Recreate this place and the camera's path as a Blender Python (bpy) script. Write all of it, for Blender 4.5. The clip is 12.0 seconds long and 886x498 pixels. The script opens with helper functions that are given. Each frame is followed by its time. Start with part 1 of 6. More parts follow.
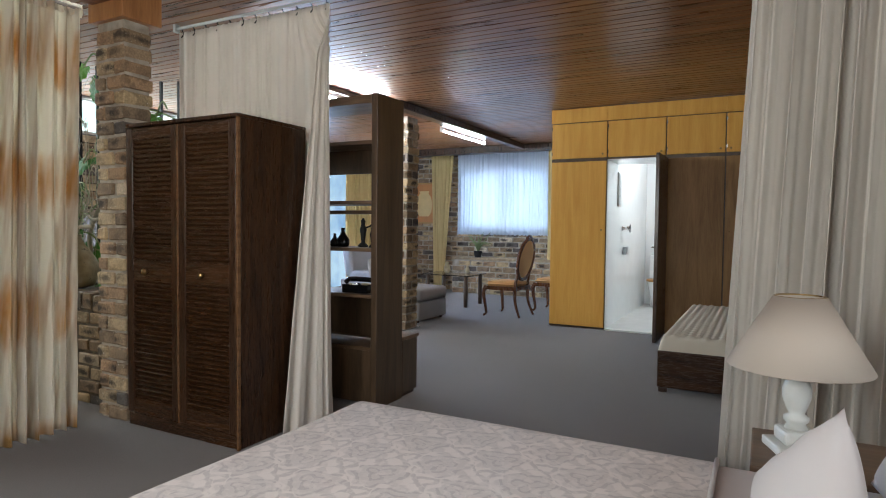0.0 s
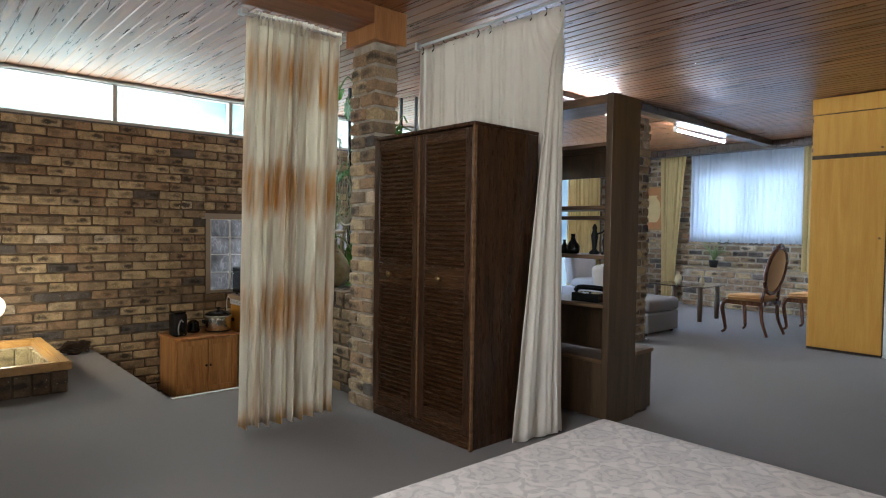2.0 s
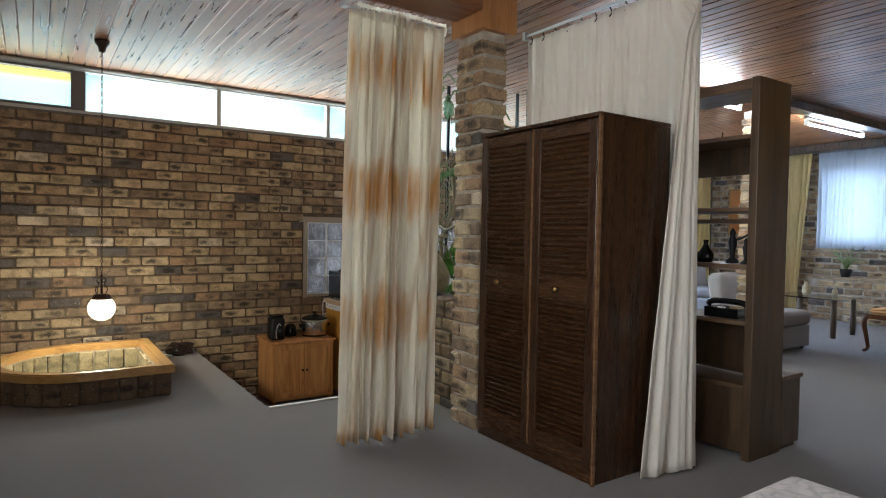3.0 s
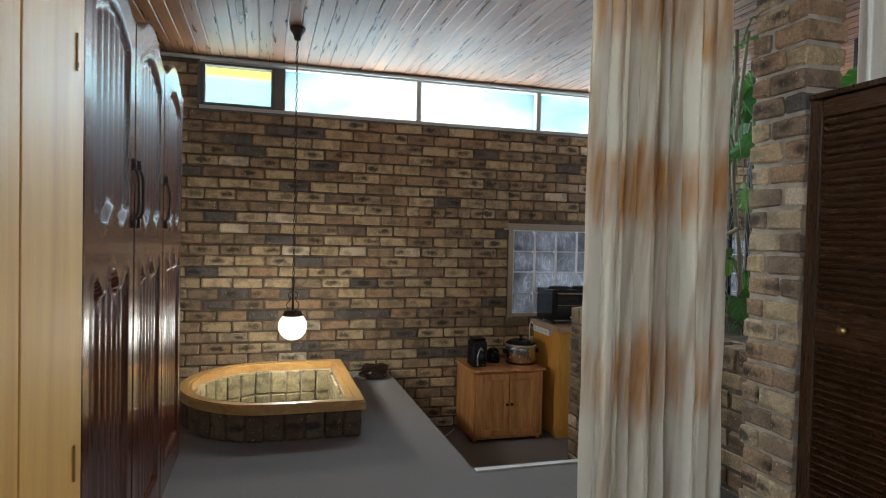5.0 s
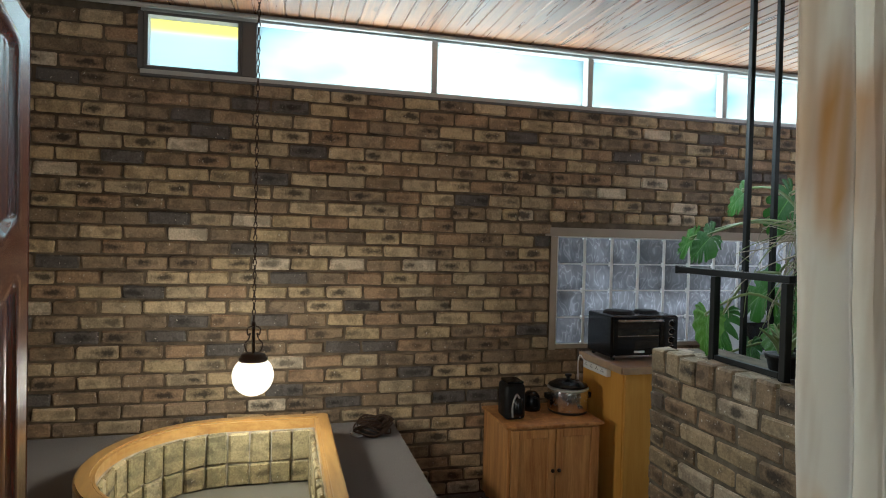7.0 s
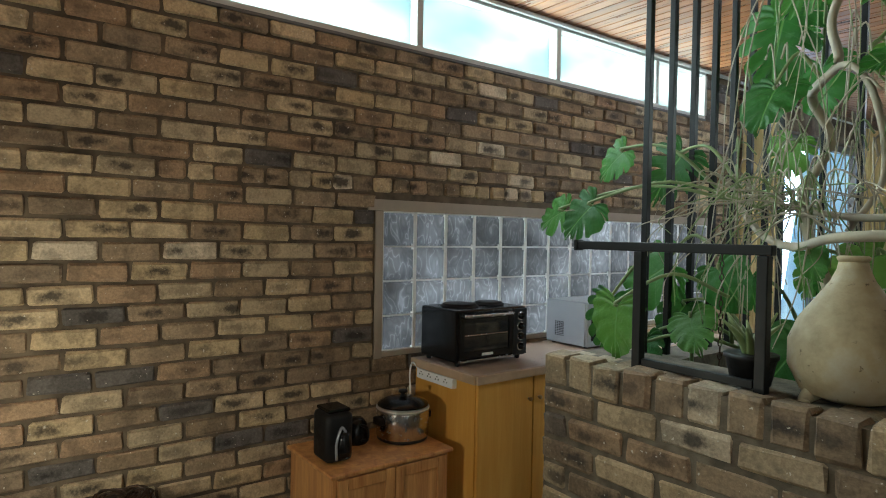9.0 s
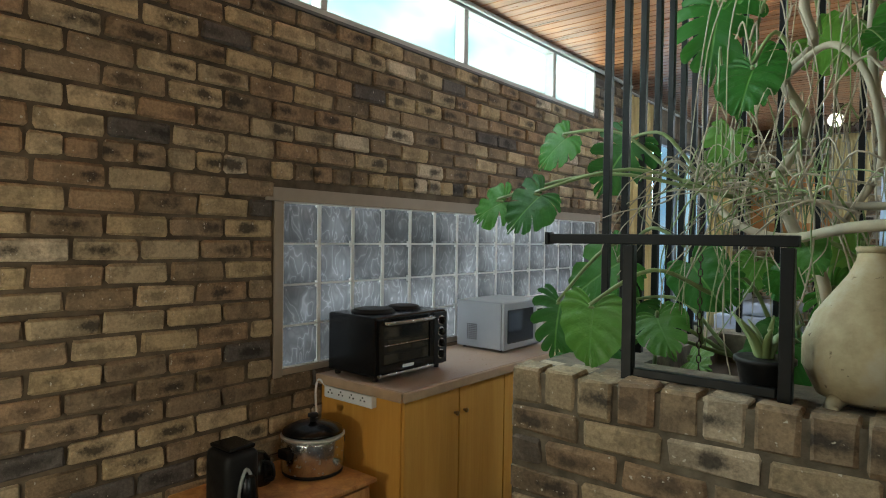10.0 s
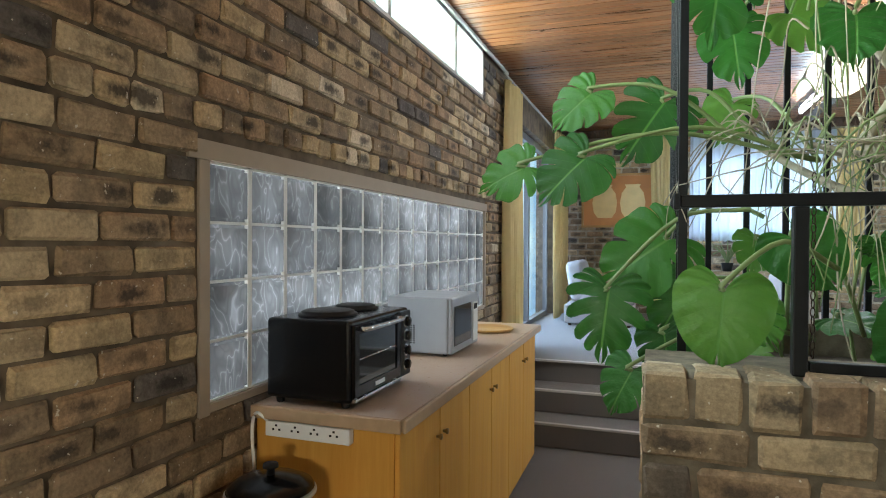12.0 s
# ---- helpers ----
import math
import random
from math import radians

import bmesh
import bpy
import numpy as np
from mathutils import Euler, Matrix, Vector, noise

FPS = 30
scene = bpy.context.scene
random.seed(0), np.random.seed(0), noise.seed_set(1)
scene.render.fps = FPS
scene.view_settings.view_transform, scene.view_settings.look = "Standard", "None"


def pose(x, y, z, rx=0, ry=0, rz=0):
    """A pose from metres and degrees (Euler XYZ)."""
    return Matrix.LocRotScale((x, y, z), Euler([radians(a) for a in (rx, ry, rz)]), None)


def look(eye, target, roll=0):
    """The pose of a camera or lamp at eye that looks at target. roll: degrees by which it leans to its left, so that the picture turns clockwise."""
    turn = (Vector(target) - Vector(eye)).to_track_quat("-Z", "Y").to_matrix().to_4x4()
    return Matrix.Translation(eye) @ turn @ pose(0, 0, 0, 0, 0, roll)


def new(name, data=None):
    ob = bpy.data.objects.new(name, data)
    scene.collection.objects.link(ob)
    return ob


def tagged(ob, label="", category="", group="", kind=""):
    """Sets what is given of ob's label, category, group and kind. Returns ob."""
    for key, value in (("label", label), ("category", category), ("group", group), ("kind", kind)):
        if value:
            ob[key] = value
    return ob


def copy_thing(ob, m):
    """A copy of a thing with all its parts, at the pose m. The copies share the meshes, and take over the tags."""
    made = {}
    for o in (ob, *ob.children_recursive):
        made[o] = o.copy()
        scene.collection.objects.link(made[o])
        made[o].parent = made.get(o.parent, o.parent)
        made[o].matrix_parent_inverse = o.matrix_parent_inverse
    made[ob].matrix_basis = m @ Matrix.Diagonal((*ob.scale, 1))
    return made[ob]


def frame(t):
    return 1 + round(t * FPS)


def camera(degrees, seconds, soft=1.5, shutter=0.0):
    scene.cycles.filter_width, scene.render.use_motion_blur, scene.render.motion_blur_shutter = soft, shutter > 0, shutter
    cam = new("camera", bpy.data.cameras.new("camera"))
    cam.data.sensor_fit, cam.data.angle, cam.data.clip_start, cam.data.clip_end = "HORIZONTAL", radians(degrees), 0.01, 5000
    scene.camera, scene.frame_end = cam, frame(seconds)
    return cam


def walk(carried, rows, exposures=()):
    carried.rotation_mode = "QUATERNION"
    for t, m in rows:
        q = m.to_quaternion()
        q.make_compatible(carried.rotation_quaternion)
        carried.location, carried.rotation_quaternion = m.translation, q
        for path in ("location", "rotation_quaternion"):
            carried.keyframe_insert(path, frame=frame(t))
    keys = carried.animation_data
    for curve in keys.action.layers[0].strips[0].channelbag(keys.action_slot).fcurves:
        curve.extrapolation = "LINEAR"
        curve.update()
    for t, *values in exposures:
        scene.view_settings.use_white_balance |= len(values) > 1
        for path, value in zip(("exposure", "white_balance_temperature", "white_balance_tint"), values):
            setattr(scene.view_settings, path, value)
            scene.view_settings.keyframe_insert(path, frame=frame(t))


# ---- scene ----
cam = camera(72.1, 12.0, soft=1.05)
METRES, EYE, TILT, LEAN, TURN = 5.6, 1.2, 0.0, 0.0, 27.8
ROWS = [
    (0.0, 0.0, 0.0, 0.0, 0.02, -2.17, -0.59),
    (0.5, -0.0066, 0.0029, -0.0007, 3.12, -2.06, -0.58),
    (1.0, -0.0096, 0.0046, -0.0006, 8.16, -1.98, -0.64),
    (1.5, -0.0131, 0.0061, -0.0001, 14.1, -1.86, -0.72),
    (2.0, -0.0186, 0.0131, -0.0005, 20.17, -1.83, -0.8),
    (2.5, -0.0378, 0.0339, -0.0008, 24.28, -1.7, -0.9),
    (3.0, -0.0639, 0.0558, -0.0003, 28.26, -1.6, -1.0),
    (3.5, -0.0953, 0.0848, 0.0002, 32.93, -1.67, -1.08),
    (5.5, -0.2548, 0.2242, 0.0081, 47.99, -1.39, -1.39),
    (6.0, -0.3027, 0.271, 0.0117, 48.58, -1.42, -1.4),
    (6.5, -0.3432, 0.3052, 0.011, 48.93, -1.17, -1.38),
    (8.5, -0.5044, 0.4333, -0.0025, 31.81, -1.28, -1.14),
    (9.0, -0.5473, 0.4583, -0.0098, 25.43, -1.25, -1.03),
    (9.5, -0.5926, 0.4806, -0.0076, 17.96, -1.19, -0.94),
    (10.0, -0.6299, 0.5082, -0.015, 11.43, -1.03, -0.8),
    (10.5, -0.6676, 0.5416, -0.0208, 5.69, -0.89, -0.71),
    (11.0, -0.7064, 0.5685, -0.0252, 0.64, -0.84, -0.52),
    (11.5, -0.7468, 0.5935, -0.0285, -3.48, -0.73, -0.43),
    (12.0, -0.7806, 0.6127, -0.0324, -8.57, -0.67, -0.28),
]
walk(cam, [(t, pose(0, 0, EYE, TILT, LEAN, TURN) @ pose(METRES * x, METRES * y, METRES * z, 90 + pitch, roll, yaw)) for t, x, y, z, yaw, pitch, roll in ROWS],
     [(0.0, 0.1, 6000, 7), (1.5, 0.07, 5900, 5), (3.5, 0.05, 5750, 5), (5.5, -0.15, 5400, 5), (6.5, -0.12, 5450, 4), (8.5, -0.08, 5500, -4), (9.5, 0.12, 5850, -3), (10.5, -0.2, 5900, -5), (11.2, 0.05, 5900, -4), (12.0, 0.42, 5900, -1)])

# ---------------------------------------------------------------- light
world = bpy.data.worlds.new("world")
scene.world = world
world.use_nodes = True
wn = world.node_tree.nodes
sky = wn.new("ShaderNodeTexSky")
sky.sky_type, sky.sun_disc = "NISHITA", False
sky.sun_elevation, sky.sun_rotation = radians(50), radians(140)
wn["Background"].inputs["Strength"].default_value = 0.12
world.node_tree.links.new(sky.outputs[0], wn["Background"].inputs["Color"])


def area_lamp(name, m, sx, sy, power, color=(1, 1, 1)):
    d = bpy.data.lights.new(name, "AREA")
    d.shape, d.size, d.size_y, d.energy, d.color = "RECTANGLE", sx, sy, power, color
    ob = new(name, d)
    ob.matrix_world = m
    return ob


def point_lamp(name, p, power, radius, color=(1, 1, 1)):
    d = bpy.data.lights.new(name, "POINT")
    d.energy, d.shadow_soft_size, d.color = power, radius, color
    ob = new(name, d)
    ob.location = p
    return ob


WX = -6.82      # face of the long brick wall
CZ = 2.62       # ceiling
PIT = -0.55     # sunken floor
# daylight standing in the window openings
area_lamp("clerestory_daylight", look((-7.02, 2.85, 2.42), (-6.0, 2.85, 2.27)), 6.0, 0.36, 300, (0.92, 1.0, 0.98))
area_lamp("glass_block_daylight", look((-7.06, 4.28, 0.89), (-5.0, 4.28, 0.89)), 3.3, 0.78, 92, (0.95, 0.96, 1.0))
area_lamp("far_window_daylight", look((-4.13, 10.34, 1.66), (-4.13, 5.0, 1.3)), 1.65, 1.05, 24, (0.76, 0.87, 1.0))
area_lamp("patio_daylight", look((-7.75, 8.3, 1.3), (-3.0, 8.1, 0.7)), 2.6, 2.2, 150, (0.55, 0.70, 1.0))
# added light from two assumed, unseen windows: behind the walker, beyond the bed head
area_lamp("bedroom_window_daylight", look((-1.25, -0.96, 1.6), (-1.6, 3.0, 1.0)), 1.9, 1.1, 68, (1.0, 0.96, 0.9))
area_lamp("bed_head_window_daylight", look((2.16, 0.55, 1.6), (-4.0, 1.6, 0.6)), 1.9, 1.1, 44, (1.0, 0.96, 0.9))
point_lamp("globe_bulb", (-5.85, 0.55, 0.56), 32, 0.06, (1.0, 0.86, 0.66))
point_lamp("planter_globe_bulb", (-4.55, 4.75, 1.95), 24, 0.1, (1.0, 0.96, 0.9))
point_lamp("bathroom_bulb", (-0.9, 8.4, 2.3), 60, 0.1, (0.95, 1.0, 1.0))

# ---------------------------------------------------------------- mesh helpers
def bm_box(bm, x0, x1, y0, y1, z0, z1):
    vs = [bm.verts.new(p) for p in ((x0, y0, z0), (x1, y0, z0), (x1, y1, z0), (x0, y1, z0), (x0, y0, z1), (x1, y0, z1), (x1, y1, z1), (x0, y1, z1))]
    for f in ((3, 2, 1, 0), (4, 5, 6, 7), (0, 1, 5, 4), (1, 2, 6, 5), (2, 3, 7, 6), (3, 0, 4, 7)):
        bm.faces.new([vs[k] for k in f])
    return vs

def box(x0, x1, y0, y1, z0, z1, bevel=0.0, seg=2):
    bm = bmesh.new()
    bm_box(bm, x0, x1, y0, y1, z0, z1)
    if bevel:
        bmesh.ops.bevel(bm, geom=bm.edges[:], offset=bevel, segments=seg, affect="EDGES", profile=0.5)
    return bm

def boxes(*bs):
    bm = bmesh.new()
    for b in bs:
        bm_box(bm, *b)
    return bm

def mesh_of(name, bm, material, smooth=False):
    me = bpy.data.meshes.new(name)
    bm.normal_update()
    bm.to_mesh(me)
    bm.free()
    me.materials.append(material)
    if smooth:
        me.shade_smooth()
    return me

def part(name, bm, material, parent=None, label="", smooth=False):
    ob = new(name, mesh_of(name, bm, material, smooth))
    if parent is not None:
        ob.parent = parent
    if label:
        tagged(ob, label)
    return ob

def thing(name, p, label, category, group="", rz=0):
    ob = new(name)
    ob.empty_display_size = 0.05
    ob.matrix_world = pose(*p, 0, 0, rz)
    return tagged(ob, label, category, group)

def structure(name, bm, material, label="", category="", smooth=False):
    ob = part(name, bm, material, None, "", smooth)
    return tagged(ob, label, category or name.split("_")[0], kind="structure")

# ---------------------------------------------------------------- materials
class Mat:
    """A node material with a small vocabulary."""

    def __init__(self, name, base=(0.5, 0.5, 0.5), rough=0.6, metal=0.0, spec=0.5):
        self.m = bpy.data.materials.new(name)
        self.m.use_nodes = True
        self.t = self.m.node_tree
        self.b = self.t.nodes["Principled BSDF"]
        self.b.inputs["Base Color"].default_value = (*base, 1)
        self.b.inputs["Roughness"].default_value = rough
        self.b.inputs["Metallic"].default_value = metal
        self.b.inputs["Specular IOR Level"].default_value = spec

    def node(self, kind, **inputs):
        n = self.t.nodes.new(kind)
        for k, v in inputs.items():
            self.put(n.inputs[k], v)
        return n

    def put(self, socket, v):
        if isinstance(v, bpy.types.NodeSocket):
            self.t.links.new(v, socket)
        else:
            socket.default_value = v

    def coords(self, which="Object", scale=(1, 1, 1), add=None):
        if which == "World":
            src = self.node("ShaderNodeNewGeometry").outputs["Position"]
        else:
            src = self.node("ShaderNodeTexCoord").outputs[which]
        if add is not None:
            v = self.node("ShaderNodeVectorMath")
            v.operation = "ADD"
            self.put(v.inputs[0], src)
            self.put(v.inputs[1], add)
            src = v.outputs[0]
        mp = self.node("ShaderNodeMapping")
        self.put(mp.inputs["Vector"], src)
        mp.inputs["Scale"].default_value = scale
        return mp.outputs[0]

    def noise(self, vec, scale, detail=3.0, rough=0.55, distort=0.0):
        n = self.node("ShaderNodeTexNoise")
        self.put(n.inputs["Vector"], vec)
        n.inputs["Scale"].default_value, n.inputs["Detail"].default_value = scale, detail
        n.inputs["Roughness"].default_value, n.inputs["Distortion"].default_value = rough, distort
        return n.outputs["Fac"]

    def ramp(self, fac, *stops, constant=False):
        r = self.node("ShaderNodeValToRGB")
        if constant:
            r.color_ramp.interpolation = "CONSTANT"
        el = r.color_ramp.elements
        while len(el) < len(stops):
            el.new(0.5)
        for e, (p, c) in zip(el, stops):
            e.position = p
            e.color = (c, c, c, 1) if isinstance(c, (int, float)) else (*c, 1)
        self.put(r.inputs[0], fac)
        return r.outputs[0]

    def mix(self, fac, a, b, mode="MIX"):
        n = self.node("ShaderNodeMix")
        n.data_type, n.blend_type = "RGBA", mode
        self.put(n.inputs[0], fac)
        for s, v in ((n.inputs[6], a), (n.inputs[7], b)):
            self.put(s, (*v, 1) if isinstance(v, tuple) and len(v) == 3 else v)
        return n.outputs[2]

    def math(self, op, a, b=0.0):
        n = self.node("ShaderNodeMath")
        n.operation = op
        self.put(n.inputs[0], a)
        self.put(n.inputs[1], b)
        return n.outputs[0]

    def color(self, c):
        self.put(self.b.inputs["Base Color"], c)
        return self

    def rough(self, r):
        self.put(self.b.inputs["Roughness"], r)
        return self

    def bump(self, h, strength=0.3, distance=0.01):
        n = self.node("ShaderNodeBump")
        n.inputs["Strength"].default_value, n.inputs["Distance"].default_value = strength, distance
        self.put(n.inputs["Height"], h)
        self.put(self.b.inputs["Normal"], n.outputs[0])
        return self

    def translucent(self, fac, color):
        tr = self.node("ShaderNodeBsdfTranslucent")
        self.put(tr.inputs["Color"], (*color, 1) if isinstance(color, tuple) else color)
        mx = self.node("ShaderNodeMixShader")
        self.put(mx.inputs[0], fac)
        self.put(mx.inputs[1], self.b.outputs[0])
        self.put(mx.inputs[2], tr.outputs[0])
        self.put(self.t.nodes["Material Output"].inputs["Surface"], mx.outputs[0])
        return self


def brick_mat(name, islands, dirt_shade=0.0, dirt_shade_color=(0.12, 0.10, 0.075)):
    k = Mat(name, rough=0.85, spec=0.3)
    if islands:
        rnd = k.node("ShaderNodeNewGeometry").outputs["Random Per Island"]
    else:
        rnd = k.node("ShaderNodeObjectInfo").outputs["Random"]
    base = k.ramp(rnd, (0.0, (0.27, 0.19, 0.115)), (0.14, (0.47, 0.35, 0.20)), (0.28, (0.25, 0.18, 0.115)), (0.38, (0.53, 0.40, 0.24)), (0.5, (0.35, 0.23, 0.135)),
                  (0.62, (0.43, 0.33, 0.205)), (0.73, (0.13, 0.112, 0.098)), (0.82, (0.33, 0.235, 0.145)), (0.955, (0.60, 0.49, 0.35)), constant=True)
    w = k.coords("World")
    smudge = k.ramp(k.noise(w, 8.5, 4, 0.65), (0.48, 0.0), (0.58, 1.0))
    sep = k.node("ShaderNodeSeparateXYZ")
    k.put(sep.inputs[0], k.coords("UV", (9, 24, 1)) if islands else k.coords("Object", (9, 9, 24)))
    aside = k.math("ADD", sep.outputs["X"], k.math("MULTIPLY", k.math("SUBTRACT", k.math("FRACT", k.math("MULTIPLY", rnd, 53.0)), 0.5), 1.5))
    rr = k.math("SQRT", k.math("ADD", k.math("MULTIPLY", aside, aside), k.math("POWER", sep.outputs["Y" if islands else "Z"], 2.0)))
    heart = k.ramp(k.math("ADD", k.math("MULTIPLY", rr, 0.5), k.math("MULTIPLY", k.noise(w, 14, 4, 0.75), 1.0)), (0.60, 1.0), (0.90, 0.0))
    some = k.ramp(k.math("FRACT", k.math("MULTIPLY", rnd, 37.0)), (0.2, 0.0), (0.75, 1.0))
    smudge = k.math("MAXIMUM", k.math("MULTIPLY", smudge, 0.42), k.math("MULTIPLY", heart, some))
    if dirt_shade:
        base = k.mix(dirt_shade, base, dirt_shade_color)
    dark = k.mix(k.math("MULTIPLY", smudge, 0.88), base, (0.028, 0.023, 0.02))
    fine = k.ramp(k.noise(w, 90, 4, 0.7), (0.3, 0.68), (0.7, 1.2))
    c = k.mix(1.0, dark, fine, "MULTIPLY")
    speck = k.ramp(k.noise(w, 60, 2, 0.5), (0.7, 0.0), (0.735, 1.0))
    c = k.mix(k.math("MULTIPLY", speck, 0.65), c, (0.62, 0.56, 0.46))
    k.color(c)
    k.bump(k.math("ADD", k.noise(w, 45, 5, 0.7), k.math("MULTIPLY", k.noise(w, 14, 2), 1.5)), 0.55, 0.006)
    return k.m


def wood_mat(name, light, dark, rough=0.4, grain=(1, 1, 14), scale=3.0, rnd=True, coat=0.0, streak=0.5, spec=0.5):
    """Wood with the grain along the axis that grain stretches least."""
    k = Mat(name, rough=rough, spec=spec)
    add = None
    if rnd:
        r = k.node("ShaderNodeObjectInfo").outputs["Random"]
        add = k.math("MULTIPLY", r, 31.0)
    v = k.coords("Object", grain, add)
    n1 = k.noise(v, scale, 4, 0.6, 0.6)
    n2 = k.noise(v, scale * 7, 3, 0.7, 0.2)
    f = k.math("ADD", k.math("MULTIPLY", n1, 0.7), k.math("MULTIPLY", n2, 0.3))
    c = k.ramp(f, (0.36, dark), (0.64, light))
    k.color(c)
    k.rough(k.ramp(n2, (0.3, rough * 0.85), (0.7, min(1.0, rough * 1.25))))
    k.bump(n2, 0.12, 0.003)
    k.b.inputs["Coat Weight"].default_value = coat
    k.b.inputs["Coat Roughness"].default_value = 0.12
    return k.m


def cloth_mat(name, color, rough=0.9, weave=700, trans=0.25, vary=0.12, spec=0.2):
    k = Mat(name, color, rough, spec=spec)
    w = k.coords("Object")
    f = k.noise(w, 3.0, 3)
    a = tuple(c * (1 - vary) for c in color)
    c = k.mix(f, a, tuple(min(1, c * (1 + vary)) for c in color))
    k.color(c)
    k.bump(k.noise(w, weave, 2), 0.15, 0.002)
    if trans:
        k.translucent(trans, c)
    return k.m


def plain_mat(name, color, rough=0.5, metal=0.0, spec=0.5, vary=0.15, scale=20.0):
    k = Mat(name, color, rough, metal, spec)
    n = k.noise(k.coords("Object"), scale, 4)
    k.color(k.mix(n, tuple(c * (1 - vary) for c in color), tuple(min(1, c * (1 + vary)) for c in color)))
    k.rough(k.ramp(n, (0.3, rough * 0.85), (0.7, min(1, rough * 1.2))))
    return k.m


M_BRICK = brick_mat("brick", False)
M_BRICKS = brick_mat("bricks_joined", True)
M_DIRTYBRICK = brick_mat("weathered_planter_brick", False, 0.4, (0.15, 0.105, 0.06))
# outer well bricks: brown stain, with the rim's shade put into the colour
M_SHADEDBRICK = brick_mat("shaded_soldier_brick", False, 0.72, (0.055, 0.036, 0.024))
M_WELLBRICK = brick_mat("damp_olive_brick", False, 0.72, (0.30, 0.26, 0.13))
k = Mat("mortar", (0.15, 0.105, 0.07), 0.95)
w = k.coords("World")
k.color(k.ramp(k.noise(w, 9, 4), (0.35, (0.066, 0.047, 0.03)), (0.65, (0.15, 0.11, 0.07)))).bump(k.noise(w, 70, 4), 0.5, 0.004)
M_MORTAR = k.m
k = Mat("pale_mortar", (0.4, 0.36, 0.3), 0.95)
k.color(k.ramp(k.noise(w := k.coords("World"), 12, 4), (0.35, (0.26, 0.22, 0.17)), (0.65, (0.42, 0.37, 0.30)))).bump(k.noise(w, 70, 4), 0.5, 0.004)
M_PALEMORTAR = k.m
k = Mat("planter_mortar", (0.2, 0.17, 0.12), 0.95)
k.color(k.ramp(k.noise(w := k.coords("World"), 14, 4), (0.35, (0.075, 0.06, 0.04)), (0.65, (0.16, 0.13, 0.09)))).bump(k.noise(w, 60, 4), 0.6, 0.006)
M_PLANTMORTAR = k.m

k = Mat("carpet", (0.09, 0.08, 0.08), 1.0, spec=0.1)
w = k.coords("World")
patch = k.noise(w, 1.7, 4)
pile = k.noise(w, 320, 2, 0.8)
k.color(k.mix(k.ramp(pile, (0.25, 0.0), (0.75, 1.0)), k.mix(patch, (0.084, 0.071, 0.063), (0.112, 0.095, 0.086)), k.mix(patch, (0.148, 0.129, 0.118), (0.187, 0.163, 0.151))))
k.bump(pile, 0.6, 0.006)
k.b.inputs["Sheen Weight"].default_value = 0.25
M_CARPET = k.m

k = Mat("ceiling_planks", (0.3, 0.13, 0.05), 0.32)
rnd = k.node("ShaderNodeNewGeometry").outputs["Random Per Island"]
v = k.coords("World", (0.5, 7, 7), k.math("MULTIPLY", rnd, 17.0))
g = k.noise(v, 3.2, 5, 0.6, 0.8)
c = k.ramp(g, (0.35, (0.135, 0.052, 0.02)), (0.65, (0.30, 0.13, 0.05)))
tint = k.ramp(rnd, (0.0, 0.75), (1.0, 1.2))
knot = k.ramp(k.noise(k.coords("World", (1, 3, 1), k.math("MULTIPLY", rnd, 9.0)), 4.0, 1), (0.70, 0.0), (0.76, 1.0))
k.color(k.mix(k.math("MULTIPLY", knot, 0.6), k.mix(1.0, c, tint, "MULTIPLY"), (0.06, 0.022, 0.01)))
k.rough(k.ramp(g, (0.3, 0.25), (0.7, 0.38))).bump(g, 0.09, 0.004)
M_CEIL = k.m

M_DARKWOOD = wood_mat("dark_stained_wood", (0.058, 0.024, 0.009), (0.014, 0.006, 0.003), 0.28, (9, 9, 0.7), 2.5, coat=0.22)
M_DARKWOOD_X = wood_mat("dark_stained_wood_across", (0.062, 0.027, 0.010), (0.02, 0.0085, 0.0035), 0.25, (0.7, 9, 9), 2.5)
M_SLAT = wood_mat("dark_stained_slat", (0.056, 0.024, 0.009), (0.032, 0.0135, 0.0055), 0.24, (0.4, 3, 3), 1.5, coat=0.15)
M_SHELF = wood_mat("brown_shelf_wood", (0.095, 0.058, 0.03), (0.038, 0.022, 0.011), 0.4, (5, 5, 0.6), 2.5)
M_SHELF_X = wood_mat("brown_shelf_board", (0.17, 0.105, 0.06), (0.08, 0.046, 0.025), 0.35, (0.6, 5, 5), 2.5)
M_MAHOGANY = wood_mat("mahogany_varnish", (0.105, 0.022, 0.009), (0.042, 0.009, 0.0045), 0.2, (12, 12, 0.8), 2.0, coat=0.65)
M_OAK = wood_mat("golden_oak_veneer", (0.72, 0.40, 0.085), (0.62, 0.31, 0.055), 0.55, (7, 7, 0.5), 2.2, spec=0.25)
# darker and browner than the golden veneer; for the lower right cupboard doors
M_BROWNOAK = wood_mat("brown_oak", (0.42, 0.245, 0.095), (0.23, 0.125, 0.048), 0.5, (5, 5, 0.5), 2.0, spec=0.3)
M_PINE = wood_mat("orange_pine", (0.68, 0.36, 0.125), (0.38, 0.155, 0.048), 0.32, (8, 8, 0.6), 2.4, coat=0.2)
M_RIM = wood_mat("honey_rim_wood", (0.46, 0.27, 0.085), (0.31, 0.16, 0.042), 0.35, (0.9, 4, 8), 2.4, coat=0.2)
M_BEAM = wood_mat("beam_wood", (0.27, 0.11, 0.045), (0.13, 0.05, 0.02), 0.45, (7, 0.6, 7), 2.4)
